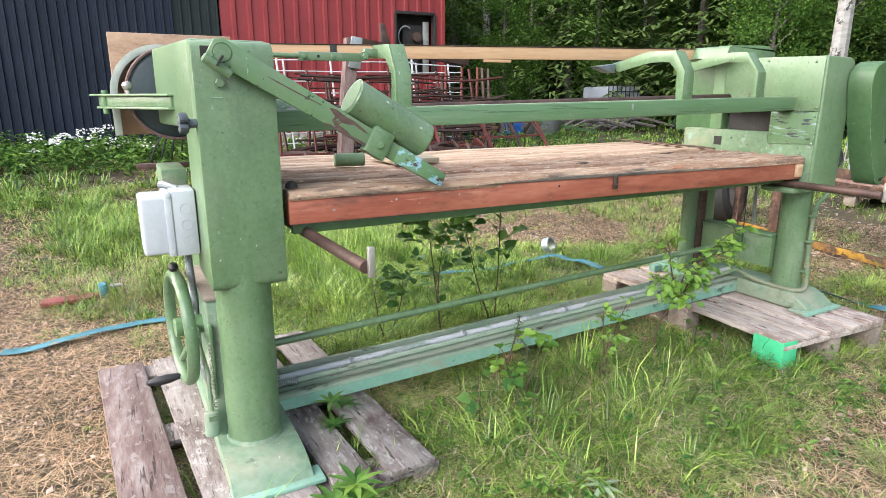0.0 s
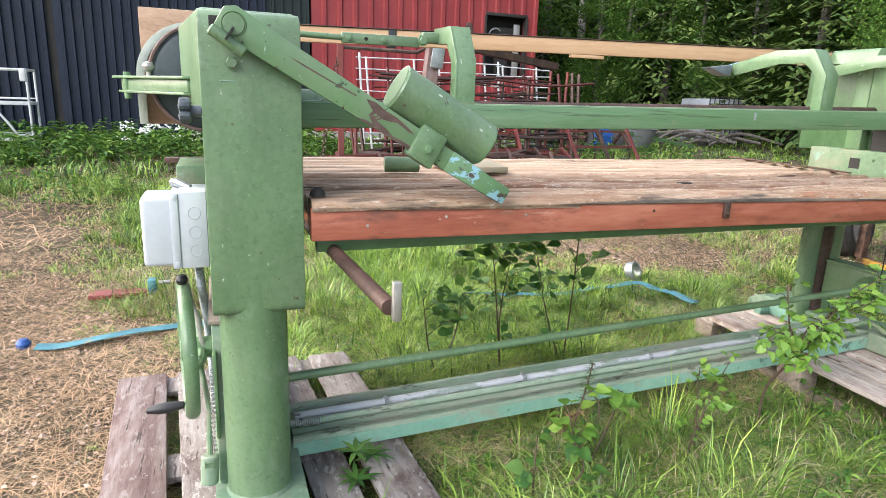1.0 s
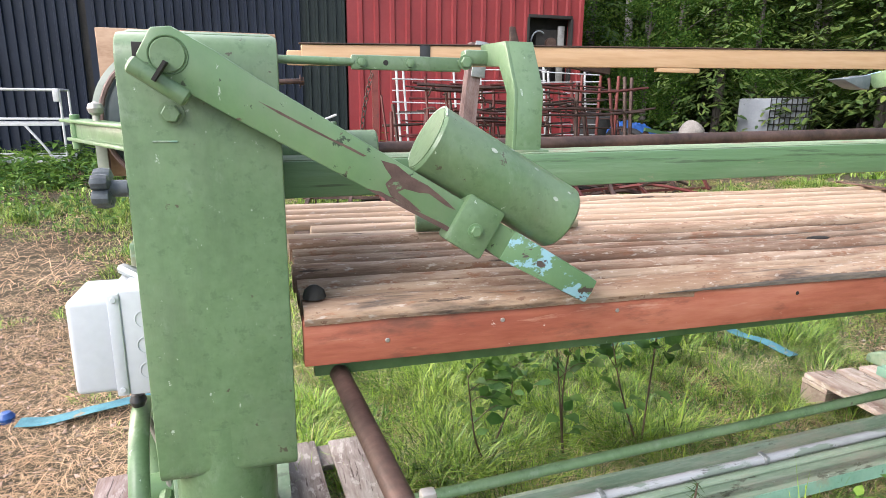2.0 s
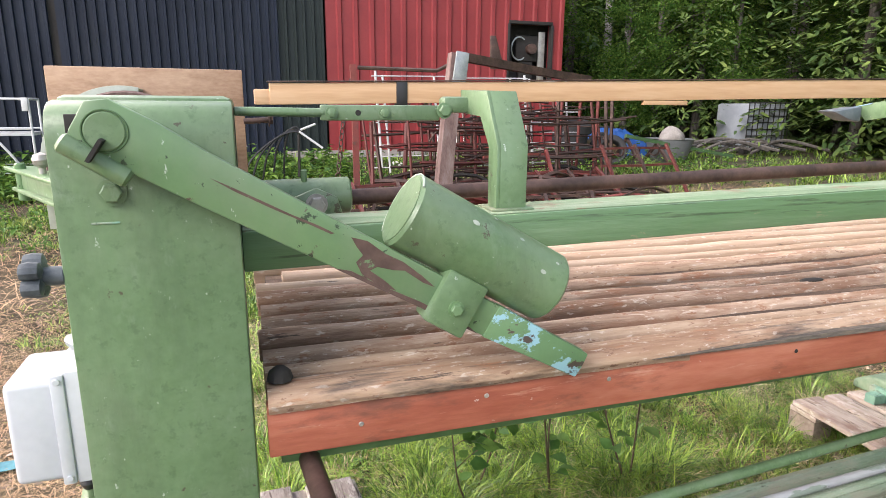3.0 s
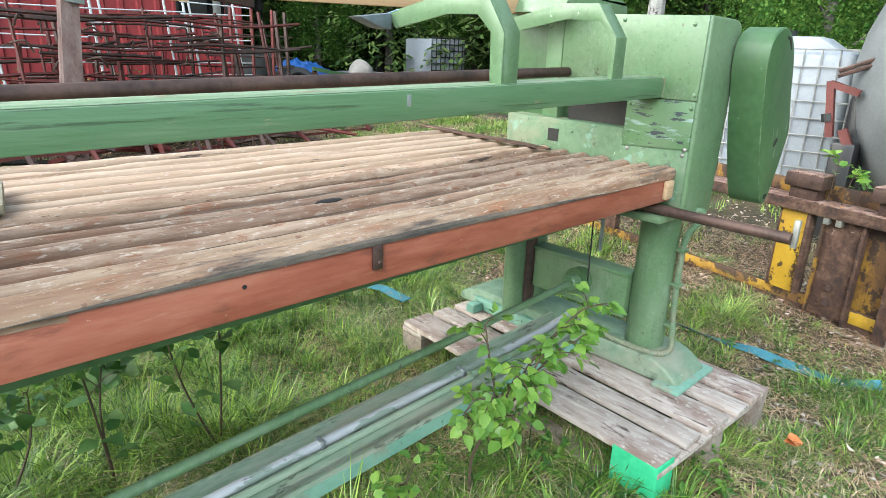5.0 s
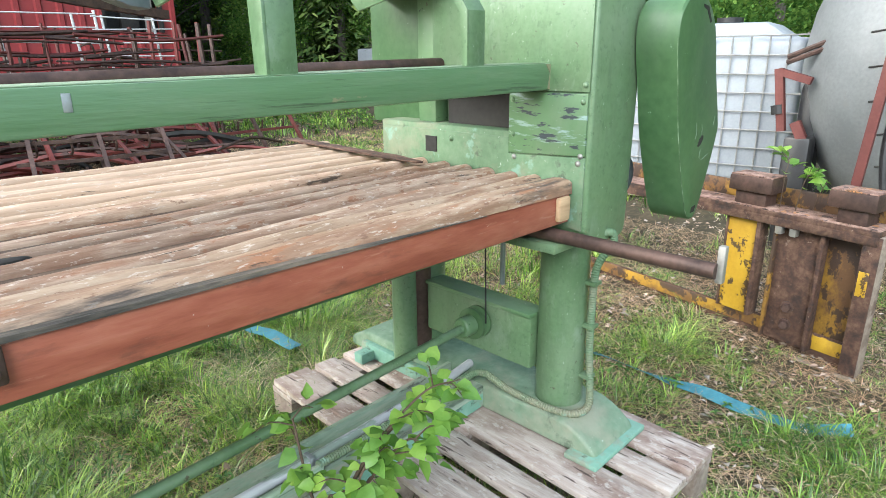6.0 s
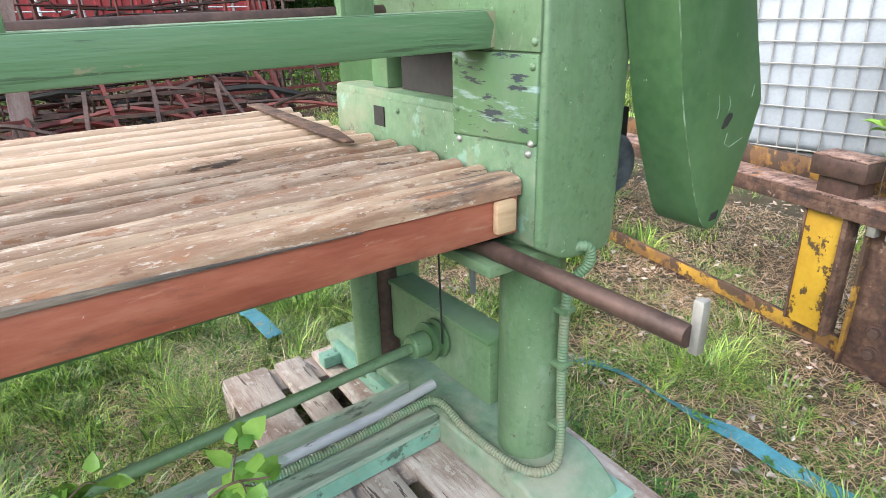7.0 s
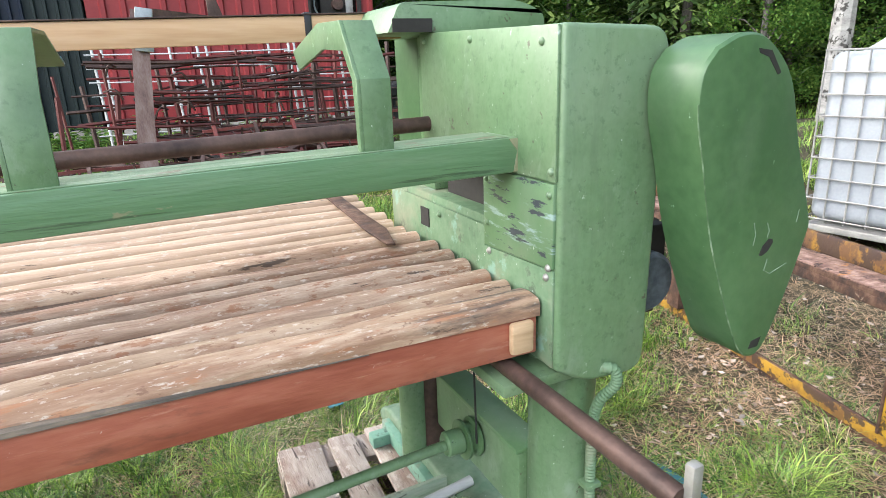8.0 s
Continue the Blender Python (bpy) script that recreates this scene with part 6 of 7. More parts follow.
def sapling(name, root, tips, leaf, count, mat, label, seed, spread=.04, group="", twigs=5, twig=.11, bow=.10, wide=.75, bare=.30, fork=None):
    """A small plant: curved stems, thin side twigs and leaves along both."""
    rng = random.Random(seed)
    z = lie(*root)
    t = thing(name, (*root, z), label, "plant", group)
    verts, faces = [], []

    def leaf_at(p, out, s):
        way = (out + Vector((rng.uniform(-.6, .6), rng.uniform(-.6, .6), rng.uniform(-.55, .25)))).normalized()
        up = Vector((rng.uniform(-.6, .6), rng.uniform(-.9, .2), 1)).normalized()
        up = (up - way * up.dot(way)).normalized()
        leaf_faces(verts, faces, p + way * spread * rng.uniform(.1, .5), way, up, s, s * rng.uniform(wide - .1, wide + .1), rng.uniform(.02, .25))
    a = Vector((*root, z - .02))
    if fork:
        b = Vector(fork)
        part("trunk", tube(smoothline([a, a.lerp(b, .5) + Vector((-.03, .02, .03)), b], 6), .0055, 6), STEM, t)
        a = b
    for tip in tips:
        b = Vector(tip)
        side = Vector((rng.uniform(-bow, bow), rng.uniform(-bow, bow), 0))
        line = smoothline([a, a.lerp(b, .4) + side + Vector((0, 0, .04)), a.lerp(b, .78) + side * .6 + Vector((0, 0, .05)), b], 7)
        part("stem", tube(line, list(np.linspace(.0045, .0013, len(line))), 5), STEM, t)
        heading = (line[-1] - line[-5]).normalized()
        for k in range(count):
            u = bare + (1 - bare) * (k + rng.random()) / count
            i = min(int(u * (len(line) - 1)), len(line) - 2)
            ang = rng.uniform(0, 6.283)
            leaf_at(line[i], Vector((math.cos(ang), math.sin(ang), .2)) + heading * .5, leaf * rng.uniform(.6, 1.15))
        for k in range(twigs):
            u = max(.35, bare) + (.97 - max(.35, bare)) * (k + rng.random()) / max(1, twigs)
            i = min(int(u * (len(line) - 1)), len(line) - 2)
            ang = rng.uniform(0, 6.283)
            out = (Vector((math.cos(ang), math.sin(ang), rng.uniform(-.1, .5))) + heading * .6).normalized()
            n = twig * rng.uniform(.5, 1.2)
            tw = smoothline([line[i], line[i] + out * n * .55 + Vector((0, 0, .012)), line[i] + out * n - Vector((0, 0, n * .12))], 3)
            part("twig", tube(tw, list(np.linspace(.002, .0009, len(tw))), 4), STEM, t)
            for j in range(6):
                v = .25 + .75 * (j + rng.random()) / 6
                leaf_at(tw[min(int(v * len(tw)), len(tw) - 1)], out + Vector((rng.uniform(-.8, .8), rng.uniform(-.8, .8), 0)), leaf * rng.uniform(.55, 1.1))
    foliage("leaves", verts, faces, mat, t)
    return t


sapling("birch_sapling", (1.85, .12), [(2.09, -.15, .69), (2.06, -.10, .61), (2.0, -.14, .58), (1.93, -.08, .55), (1.84, -.06, .49), (1.74, -.04, .45), (1.66, -.02, .45), (1.85, .10, .60), (1.80, -.08, .35), (1.95, -.04, .40)], .045, 13, LEAF_BRIGHT, "young birch sapling with bright fresh green leaves", 1, .035, "", 4, .085, .03, bare=.22, fork=(1.86, .02, .33))
sapling("birch_sapling", (1.36, -.02), [(1.42, -.08, .36), (1.30, -.06, .37), (1.34, -.12, .30)], .036, 10, LEAF_BRIGHT, "small birch shoot with bright leaves in the grass", 2, .04, "", 3, .07)
sapling("bramble", (.95, .04), [(.90, -.04, .36), (.82, .0, .30), (1.02, -.04, .33)], .062, 6, LEAF_BRIGHT, "raspberry shoot with toothed green leaves by the beam", 3, .05, "", 1, .06)
sapling("bramble", (.72, -.02), [(.68, -.08, .26), (.78, -.1, .22)], .062, 5, LEAF_DARK, "low raspberry shoot beside the beam", 4, .05, "", 1, .06)
sapling("tall_herb", (1.02, .88), [(.90, .85, .78), (1.12, .98, .60)], .075, 14, LEAF_DARK, "tall dark leafy herb behind the machine", 5, .08, "", 7, .15, .06, bare=.12)
sapling("tall_herb", (1.35, .86), [(1.36, .82, .84), (1.22, .98, .58)], .08, 14, LEAF_DARK, "tall dark leafy herb under the table", 6, .08, "", 7, .15, .06, bare=.12)
sapling("tall_herb", (.72, .95), [(.62, .9, .40), (.84, 1.0, .36)], .065, 8, LEAF_DARK, "low dark leafy herb under the table", 7, .08, "", 4, .14, .15)


def dead_sprig():
    """A broken pine twig with brown and green needles hung over the beam."""
    rng = random.Random(12)
    t = thing("pine_sprig", (.92, .12, .20), "broken pine sprig with brown needles lying against the beam", "plant")
    for line, mat in (([(1.06, .20, .33), (1.0, .14, .28), (.95, .10, .20)], NEEDLE), ([(1.0, .14, .28), (1.03, .10, .22), (1.02, .08, .16)], NEEDLE), ([(.95, .10, .20), (.89, .08, .19), (.84, .06, .17)], STRAW_BROWN)):
        line = smoothline(line, 4)
        part("twig", tube(line, .003, 5), STEM, t)
        verts, faces = [], []
        for p in line:
            for k in range(16):
                d = Vector((rng.uniform(-1, 1), rng.uniform(-1, 1), rng.uniform(-1, .6))).normalized() * rng.uniform(.025, .045)
                q = d.orthogonal().normalized() * .0011
                b = len(verts)
                verts.extend([tuple(p - q), tuple(p + q), tuple(p + d)])
                faces.append((b, b + 1, b + 2))
        foliage("needles", verts, faces, mat, t)


STRAW_BROWN = material("brown_needles", [(0.25, 0.12, 0.05), (0.36, 0.19, 0.09)], 0.8, scale=9, bump=0, island=0.3)
dead_sprig()


def rosette(name, root, n, length, mat, label, seed, lift=.4, levels=4):
    rng = random.Random(seed)
    z = lie(*root)
    t = thing(name, (*root, z), label, "plant")
    verts, faces = [], []
    for s in range(levels):
        c = Vector((root[0] + rng.uniform(-.06, .06), root[1] + rng.uniform(-.05, .05), z + .05 + .04 * s))
        for i in range(n):
            a = 2 * math.pi * i / n + rng.uniform(-.1, .1)
            way = Vector((math.cos(a), math.sin(a), lift + rng.uniform(-.2, .15))).normalized()
            up = (Vector((0, 0, 1)) - way * way.z).normalized()
            leaf_faces(verts, faces, c, way, up, length * rng.uniform(.8, 1.1), length * .22, .1)
    foliage("leaves", verts, faces, mat, t)


LEAF_PALE = material("pale_downy_leaf", [(0.26, 0.36, 0.20), (0.34, 0.44, 0.27)], 0.7, scale=14, bump=0.05, translucent=0.2)
rosette("lupin", (.06, -.36), 11, .10, LEAF_HERB, "young lupin with finger leaves beside the pallet", 1)
rosette("lupin", (.20, .12), 9, .08, LEAF_DARK, "small lupin growing through the pallet", 2)
rosette("thistle", (.86, -.62), 7, .085, LEAF_PALE, "small pale thistle rosette in the grass", 3, .15, 1)
sapling("goat_willow_shoot", (4.24, -.22), [(4.10, -.24, .87), (4.16, -.14, .90), (4.12, -.30, .82)], .055, 6, LEAF_BRIGHT, "bright green shoot growing up behind the yellow frame", 8, .05, "", 1, .06, .05, bare=.75)


def herb_bank(name, spots, height, mat, label, seed, leaf=.09, flowers=0):
    """Many leafy stems of one kind of weed."""
    rng = random.Random(seed)
    verts, faces = [], []
    fv, ff = [], []
    for x, y in spots:
        z = lie(x, y)
        h = height * rng.uniform(.35, 1.3)
        top = Vector((x + rng.uniform(-.1, .1), y + rng.uniform(-.1, .1), z + h))
        base = Vector((x, y, z))
        b = len(verts)
        verts.extend([tuple(base), tuple(base + Vector((.012, 0, 0))), tuple(top)])
        faces.append((b, b + 1, b + 2))
        for k in range(9):
            p = base.lerp(top, .2 + .8 * rng.random())
            a = rng.uniform(0, 6.283)
            way = Vector((math.cos(a), math.sin(a), rng.uniform(-.3, .6))).normalized()
            up = (Vector((0, 0, 1)) - way * way.z).normalized()
            s = leaf * rng.uniform(.7, 1.4)
            leaf_faces(verts, faces, p, way, up, s, s * .5)
        if rng.random() < flowers:
            for k in range(15):
                c = top + Vector((rng.uniform(-.09, .09), rng.uniform(-.09, .09), rng.uniform(-.02, .05)))
                b = len(fv)
                r = rng.uniform(.010, .024)
                fv.extend([tuple(c + Vector((r, 0, 0))), tuple(c + Vector((0, r, r * .6))), tuple(c - Vector((r, 0, 0))), tuple(c - Vector((0, r, r * .6)))])
                ff.append((b, b + 1, b + 2, b + 3))
    raw(name, verts, faces, mat, label, "plants", "stuff")
    if fv:
        raw("cow_parsley_flowers", fv, ff, PETAL, "white umbels of cow parsley", "flowers", "stuff")


_r = random.Random(21)
herb_bank("weeds_by_the_shed", [(_r.uniform(-3.6, 1.6), _r.uniform(7.2, 9.9)) for _ in range(520)], .31, LEAF_HERB, "tall green weeds by the shed", 22, .11)
herb_bank("weeds_left", [(_r.uniform(-4.5, -1.2), _r.uniform(4.5, 8.5)) for _ in range(110)], .30, LEAF_HERB, "low green weeds on the dry meadow", 23, .07)
herb_bank("weeds_by_the_rack", [(_r.uniform(1.6, 8.5), _r.uniform(6.4, 9.8)) for _ in range(260)], .38, LEAF_HERB, "green weeds growing round the scrap", 24, .08, .01)
herb_bank("cow_parsley", [(x + _r.gauss(0, .17), 8.8 + _r.gauss(0, .25)) for x in (-1.42, -1.2, -.85, -.45, -.25, -.1) for _ in range(5)], .36, LEAF_HERB, "flowering cow parsley by the shed", 26, .10, 1.0)
herb_bank("weeds_near", [(_r.uniform(.45, 2.6), _r.uniform(-.75, .25)) for _ in range(150)], .085, LEAF_HERB, "small broad-leaved weeds in the grass", 25, .032)
herb_bank("clover", [(_r.uniform(-.2, 3.6), _r.uniform(-.9, 1.9)) for _ in range(420)], .05, LEAF_DARK, "low clover and seedlings between the grass", 27, .020)


# ---- grass ----
def lush(x, y):
    """How much green grass stands at a place, 0 to 1."""
    n = noise.noise((x * .55, y * .55, 5.0)) * .45 + noise.noise((x * 1.9, y * 1.9, 8.0)) * .55 + noise.noise((x * 5.5, y * 5.5, 3.0)) * .45
    v = .60 + n
    v -= 1.35 * math.exp(-(((x + 1.25) / .75) ** 2 + ((y - .9) / 1.9) ** 2))
    v -= .9 * math.exp(-(((x + 2.4) / 1.3) ** 2 + ((y - 3.4) / 1.6) ** 2))
    v -= .6 * math.exp(-(((x - 3.0) / 1.1) ** 2 + ((y - 2.6) / .6) ** 2))
    v -= .40 * math.exp(-(((x - 4.9) / .9) ** 2 + ((y - 1.2) / .9) ** 2))
    v += .20 * math.exp(-(((x - 1.2) / 1.2) ** 2 + ((y - 1.1) / .7) ** 2))
    v += .45 * math.exp(-(((x - .7) / .9) ** 2 + ((y - 2.4) / .9) ** 2))
    v -= .20 * math.exp(-(((x - 4.0) / 1.0) ** 2 + ((y - .3) / 1.3) ** 2))
    v -= .62 * math.exp(-(((x - 1.3) / 1.5) ** 2 + ((y + .85) / .35) ** 2))
    v += .6 * math.exp(-(((x + .7) / .55) ** 2 + ((y - 4.0) / 2.0) ** 2))
    v += .5 * math.exp(-(((x - 1.3) / .8) ** 2 + ((y + .28) / .35) ** 2))
    v -= .8 * math.exp(-(((x - 3.4) / 2.2) ** 2 + ((y - 5.9) / .9) ** 2))
    return v


def sampler(fn, region, step):
    """The values of fn on a grid, to be read between its points by numpy."""
    x0, x1, y0, y1 = region
    nx, ny = int((x1 - x0) / step) + 2, int((y1 - y0) / step) + 2
    g = np.array([[fn(x0 + i * step, y0 + j * step) for i in range(nx)] for j in range(ny)])

    def at(x, y):
        u, v = np.clip((x - x0) / step, 0, nx - 1.001), np.clip((y - y0) / step, 0, ny - 1.001)
        i, j = u.astype(int), v.astype(int)
        u, v = u - i, v - j
        return g[j, i] * (1 - u) * (1 - v) + g[j, i + 1] * u * (1 - v) + g[j + 1, i] * (1 - u) * v + g[j + 1, i + 1] * u * v
    return at


def pick(rng, count, region, want):
    """Places in a region, thick where want(x, y) is high."""
    x0, x1, y0, y1 = region
    xs, ys = np.empty(0), np.empty(0)
    while len(xs) < count:
        x, y = x0 + (x1 - x0) * rng.rand(count * 2), y0 + (y1 - y0) * rng.rand(count * 2)
        keep = rng.rand(count * 2) < want(x, y)
        xs, ys = np.append(xs, x[keep]), np.append(ys, y[keep])
    return xs[:count], ys[:count]


def sward(name, x, y, z, h, turn, lean, width, mat, label):
    """One bent, tapered blade at each place."""
    n = len(x)
    d = np.stack([np.cos(turn), np.sin(turn)], 1)
    s = np.stack([-d[:, 1], d[:, 0]], 1)
    co = np.zeros((n, 5, 3))
    for k, (u, w) in enumerate(((0, .85), (.55, 1.0), (1.0, 0))):
        run, rise = h * lean * u ** 1.7, h * (u - .42 * np.minimum(lean, 1.6) * u ** 2.2)
        mid = np.stack([x, y], 1) + d * run[:, None]
        off = s * (width * w)[:, None]
        i = 2 * k
        co[:, i, :2], co[:, i, 2] = mid - off, z + rise
        if k < 2:
            co[:, i + 1, :2], co[:, i + 1, 2] = mid + off, z + rise
    base = np.arange(n)[:, None] * 5
    loops = np.concatenate([base + np.array((0, 1, 3, 2)), base + np.array((2, 3, 4))], 1).astype(np.int32)
    me = bpy.data.meshes.new(name)
    me.vertices.add(n * 5)
    me.vertices.foreach_set("co", co.ravel())
    me.loops.add(n * 7)
    me.loops.foreach_set("vertex_index", loops.ravel())
    me.polygons.add(n * 2)
    me.polygons.foreach_set("loop_start", (np.arange(n)[:, None] * 7 + np.array((0, 4))).ravel().astype(np.int32))
    me.polygons.foreach_set("loop_total", np.tile((4, 3), n).astype(np.int32))
    me.update(calc_edges=True)
    me.materials.append(mat)
    return tagged(new(name, me), label, "grass", "", "stuff")


def tufts(name, clumps, each, region, size, width, mat, label, seed, radius=.035, lean=.8, dry=False):
    rng = np.random.RandomState(seed)
    cx, cy = pick(rng, clumps, region, (lambda x, y: np.clip(.75 - LUSH(x, y), .02, 1)) if dry else (lambda x, y: np.clip(LUSH(x, y) * 1.2, 0, 1)))
    vigour = np.clip(LUSH(cx, cy), .25, 1.1) * (.55 + .75 * rng.rand(clumps))
    comb = 6.283 * rng.rand(clumps)
    k = np.repeat(np.arange(clumps), rng.randint(max(1, each // 2), each * 3 // 2 + 1, clumps))
    n = len(k)
    a = 6.283 * rng.rand(n)
    r = radius * np.sqrt(rng.rand(n))
    x, y = cx[k] + r * np.cos(a), cy[k] + r * np.sin(a)
    turn = np.arctan2(np.sin(a) + .9 * np.sin(comb[k]), np.cos(a) + .9 * np.cos(comb[k])) + rng.normal(0, .5, n)
    h = size * vigour[k] * (.35 + .85 * rng.rand(n))
    sward(name, x, y, GROUND(x, y) - .004, h, turn, lean * (.35 + 1.1 * rng.rand(n)), width * (.6 + .8 * rng.rand(n)), mat, label)


def flat_straw(name, count, region, size, width, mat, label, seed):
    """Dead stalks lying criss-cross on the ground."""
    rng = np.random.RandomState(seed)
    x, y = pick(rng, count, region, lambda x, y: np.clip(1.0 - LUSH(x, y), .11, 1))
    h = size * (.3 + .9 * rng.rand(count))
    sward(name, x, y, GROUND(x, y) + .012 * rng.rand(count), h * .25, 6.283 * rng.rand(count), 2.5 + 2 * rng.rand(count), width * (.6 + .8 * rng.rand(count)), mat, label)


GRASS_FRESH = material("fresh_grass_blades", [(0.13, 0.25, 0.032), (0.21, 0.36, 0.055), (0.33, 0.47, 0.11)], 0.36, scale=2.2, bump=0, island=0.7, translucent=0.25, swing=0.03)
STRAW_PALE = material("pale_dead_stalks", [(0.32, 0.245, 0.14), (0.62, 0.52, 0.36)], 0.7, scale=2, bump=0, island=0.75, translucent=0.15, swing=0.015)
GRASS_PALE = material("yellowish_grass_blades", [(0.22, 0.30, 0.06), (0.32, 0.40, 0.10), (0.42, 0.43, 0.16)], 0.5, scale=2.2, bump=0, island=0.5, translucent=0.3, swing=0.03)
WIDE, NEAR = (-10, 17, -7.5, 13), (-3, 7, -2, 6.2)
lush_wide, lush_near = sampler(lush, WIDE, .25), sampler(lush, NEAR, .07)
lie_wide, lie_near = sampler(lie, WIDE, .25), sampler(lie, NEAR, .07)


def LUSH(x, y):
    return np.where((x > -2.9) & (x < 6.9) & (y > -1.9) & (y < 6.1), lush_near(x, y), lush_wide(x, y))


def GROUND(x, y):
    return np.where((x > -2.9) & (x < 6.9) & (y > -1.9) & (y < 6.1), lie_near(x, y), lie_wide(x, y))


tufts("grass_near", 8200, 16, (-1.2, 4.6, -1.35, 1.7), .118, .0014, GRASS, "fresh green meadow grass round the machine", 31, .04, 1.3)
tufts("grass_short", 13000, 5, (-1.4, 5.0, -1.35, 2.6), .07, .0013, GRASS_PALE, "short yellowish grass between the tufts", 37, .03, 1.5)
tufts("grass_tall", 560, 22, (-1.0, 5.0, -.9, 2.4), .23, .0020, GRASS, "taller green grass tufts round the machine", 38, .05, 1.1)
tufts("dead_stalks", 19000, 4, (-1.4, 5.2, -1.35, 3.0), .14, .0010, STRAW_PALE, "dead pale stalks among the green grass", 40, .05, 1.9)
tufts("grass_behind_table", 850, 17, (.0, 2.2, .85, 1.62), .19, .0019, GRASS_FRESH, "tall fresh grass behind and under the table", 51, .045, .9)
tufts("grass_by_frame", 230, 15, (2.95, 3.95, -.8, 1.3), .21, .0017, GRASS, "tall fresh grass along the yellow frame", 52, .045, .9)
tufts("grass_by_tyre", 150, 15, (3.3, 4.5, .75, 1.75), .27, .0022, GRASS_FRESH, "tall fresh grass round the tyre", 53, .05, .7)
tufts("grass_past_table", 1000, 16, (.6, 3.3, 1.55, 3.2), .20, .0024, GRASS_FRESH, "tall fresh grass beyond the table", 54, .06, .9)
tufts("grass_middle", 3800, 18, (-4.0, 7.5, 1.7, 6.0), .19, .0025, GRASS, "green meadow grass behind the machine", 32, .07, .85)
tufts("grass_middle_pale", 6500, 7, (-4.0, 7.5, 1.7, 6.5), .12, .0024, GRASS_PALE, "yellowish grass behind the machine", 39, .06, 1.1)
tufts("grass_far", 2000, 16, (-9, 16, 6.0, 12.0), .22, .007, GRASS, "green grass towards the sheds and the wood", 33, .14, .7)
tufts("grass_side", 1300, 16, (4.6, 11, -4, 5), .15, .0032, GRASS, "green grass beside the tank", 34, .09, .9)
tufts("grass_round", 2800, 9, (-7, 9, -7, -1.3), .16, .003, GRASS, "meadow grass on the near side of the machine", 43, .08, .9)
tufts("grass_round_pale", 3400, 6, (-7, 9, -7, -1.3), .11, .003, GRASS_PALE, "yellowish grass on the near side of the machine", 44, .08, 1.2)
tufts("grass_outer", 2600, 9, (-9.5, -1.2, -1.3, 6.5), .15, .003, GRASS_PALE, "thin grass on the dry meadow", 45, .07, 1.0)
flat_straw("straw_round", 13000, (-7, 9, -7, -1.3), .2, .0025, STRAW, "dry straw on the near side of the machine", 46)
flat_straw("straw_outer", 22000, (-8, -2.7, -1.4, 7), .2, .0025, STRAW, "dry straw on the bare meadow", 47)
tufts("grass_through_pallet", 34, 12, (-.45, .32, -.30, .45), .24, .0016, GRASS, "grass growing up between the pallet boards", 48, .02, .6)
flat_straw("straw_near", 110000, (-2.8, 5.2, -1.35, 3.4), .12, .0012, STRAW, "dry straw lying on the ground", 35)
flat_straw("straw_far", 24000, (-6, 8, 3.4, 9), .24, .003, STRAW, "dry straw on the meadow", 36)


def straw_fringe(name, count, mat, label, seed):
    """Dead stalks that thin out away from the trodden place."""
    rng = np.random.RandomState(seed)
    x, y = pick(rng, count, (-6.0, 8.5, -5.0, -1.3), lambda x, y: np.exp(-np.maximum(0, np.maximum(-1.35 - y, np.maximum(-2.8 - x, x - 5.2))) / .8) * np.clip(1.0 - LUSH(x, y), .11, 1))
    h = .13 * (.3 + .9 * rng.rand(count))
    sward(name, x, y, GROUND(x, y) + .012 * rng.rand(count), h * .25, 6.283 * rng.rand(count), 2.5 + 2 * rng.rand(count), .0013 * (.6 + .8 * rng.rand(count)), mat, label)


straw_fringe("straw_fringe", 24000, STRAW, "dry straw thinning out on the near side", 55)
tufts("grass_fringe", 3000, 10, (-2.6, 5.6, -2.5, -1.3), .12, .0018, GRASS, "green grass on the near side", 56, .05, 1.2)


def litter(name, count, region, size, mat, label, seed):
    rng = np.random.RandomState(seed)
    x, y = pick(rng, count, region, lambda x, y: np.clip(.80 - LUSH(x, y), .03, 1))
    z = GROUND(x, y) + .004 + .022 * rng.rand(count)
    verts, faces = [], []
    for i in range(count):
        s, a = size * (.5 + rng.rand()), 6.283 * rng.rand()
        c, d, e, f = math.cos(a) * s, math.sin(a) * s, s * (rng.rand() - .4), s * (rng.rand() - .4)
        w, k = .35 + .4 * rng.rand(), len(verts)
        px, py, pz = x[i], y[i], z[i]
        verts.extend([(px - c, py - d, pz), (px - d * w, py + c * w, pz + e), (px + c, py + d, pz + f), (px + d * w, py - c * w, pz + e * .6), (px, py, pz + .004)])
        faces.extend([(k, k + 1, k + 4), (k + 1, k + 2, k + 4), (k + 2, k + 3, k + 4), (k + 3, k, k + 4)])
    raw(name, verts, faces, mat, label, "leaf litter", "stuff")


litter("leaf_litter", 9000, (-1.6, 6.5, -1.35, 4.5), .013, LITTER, "dead brown leaves and chips on the ground", 41)
litter("pale_chips", 1500, (2.6, 6.0, -1.0, 3.4), .014, material("pale_bark_chips", [(0.30, 0.25, 0.21), (0.50, 0.44, 0.38)], 0.85, scale=6, bump=0, island=0.5, swing=0.01), "pale bark chips and dead leaves by the frame", 42)


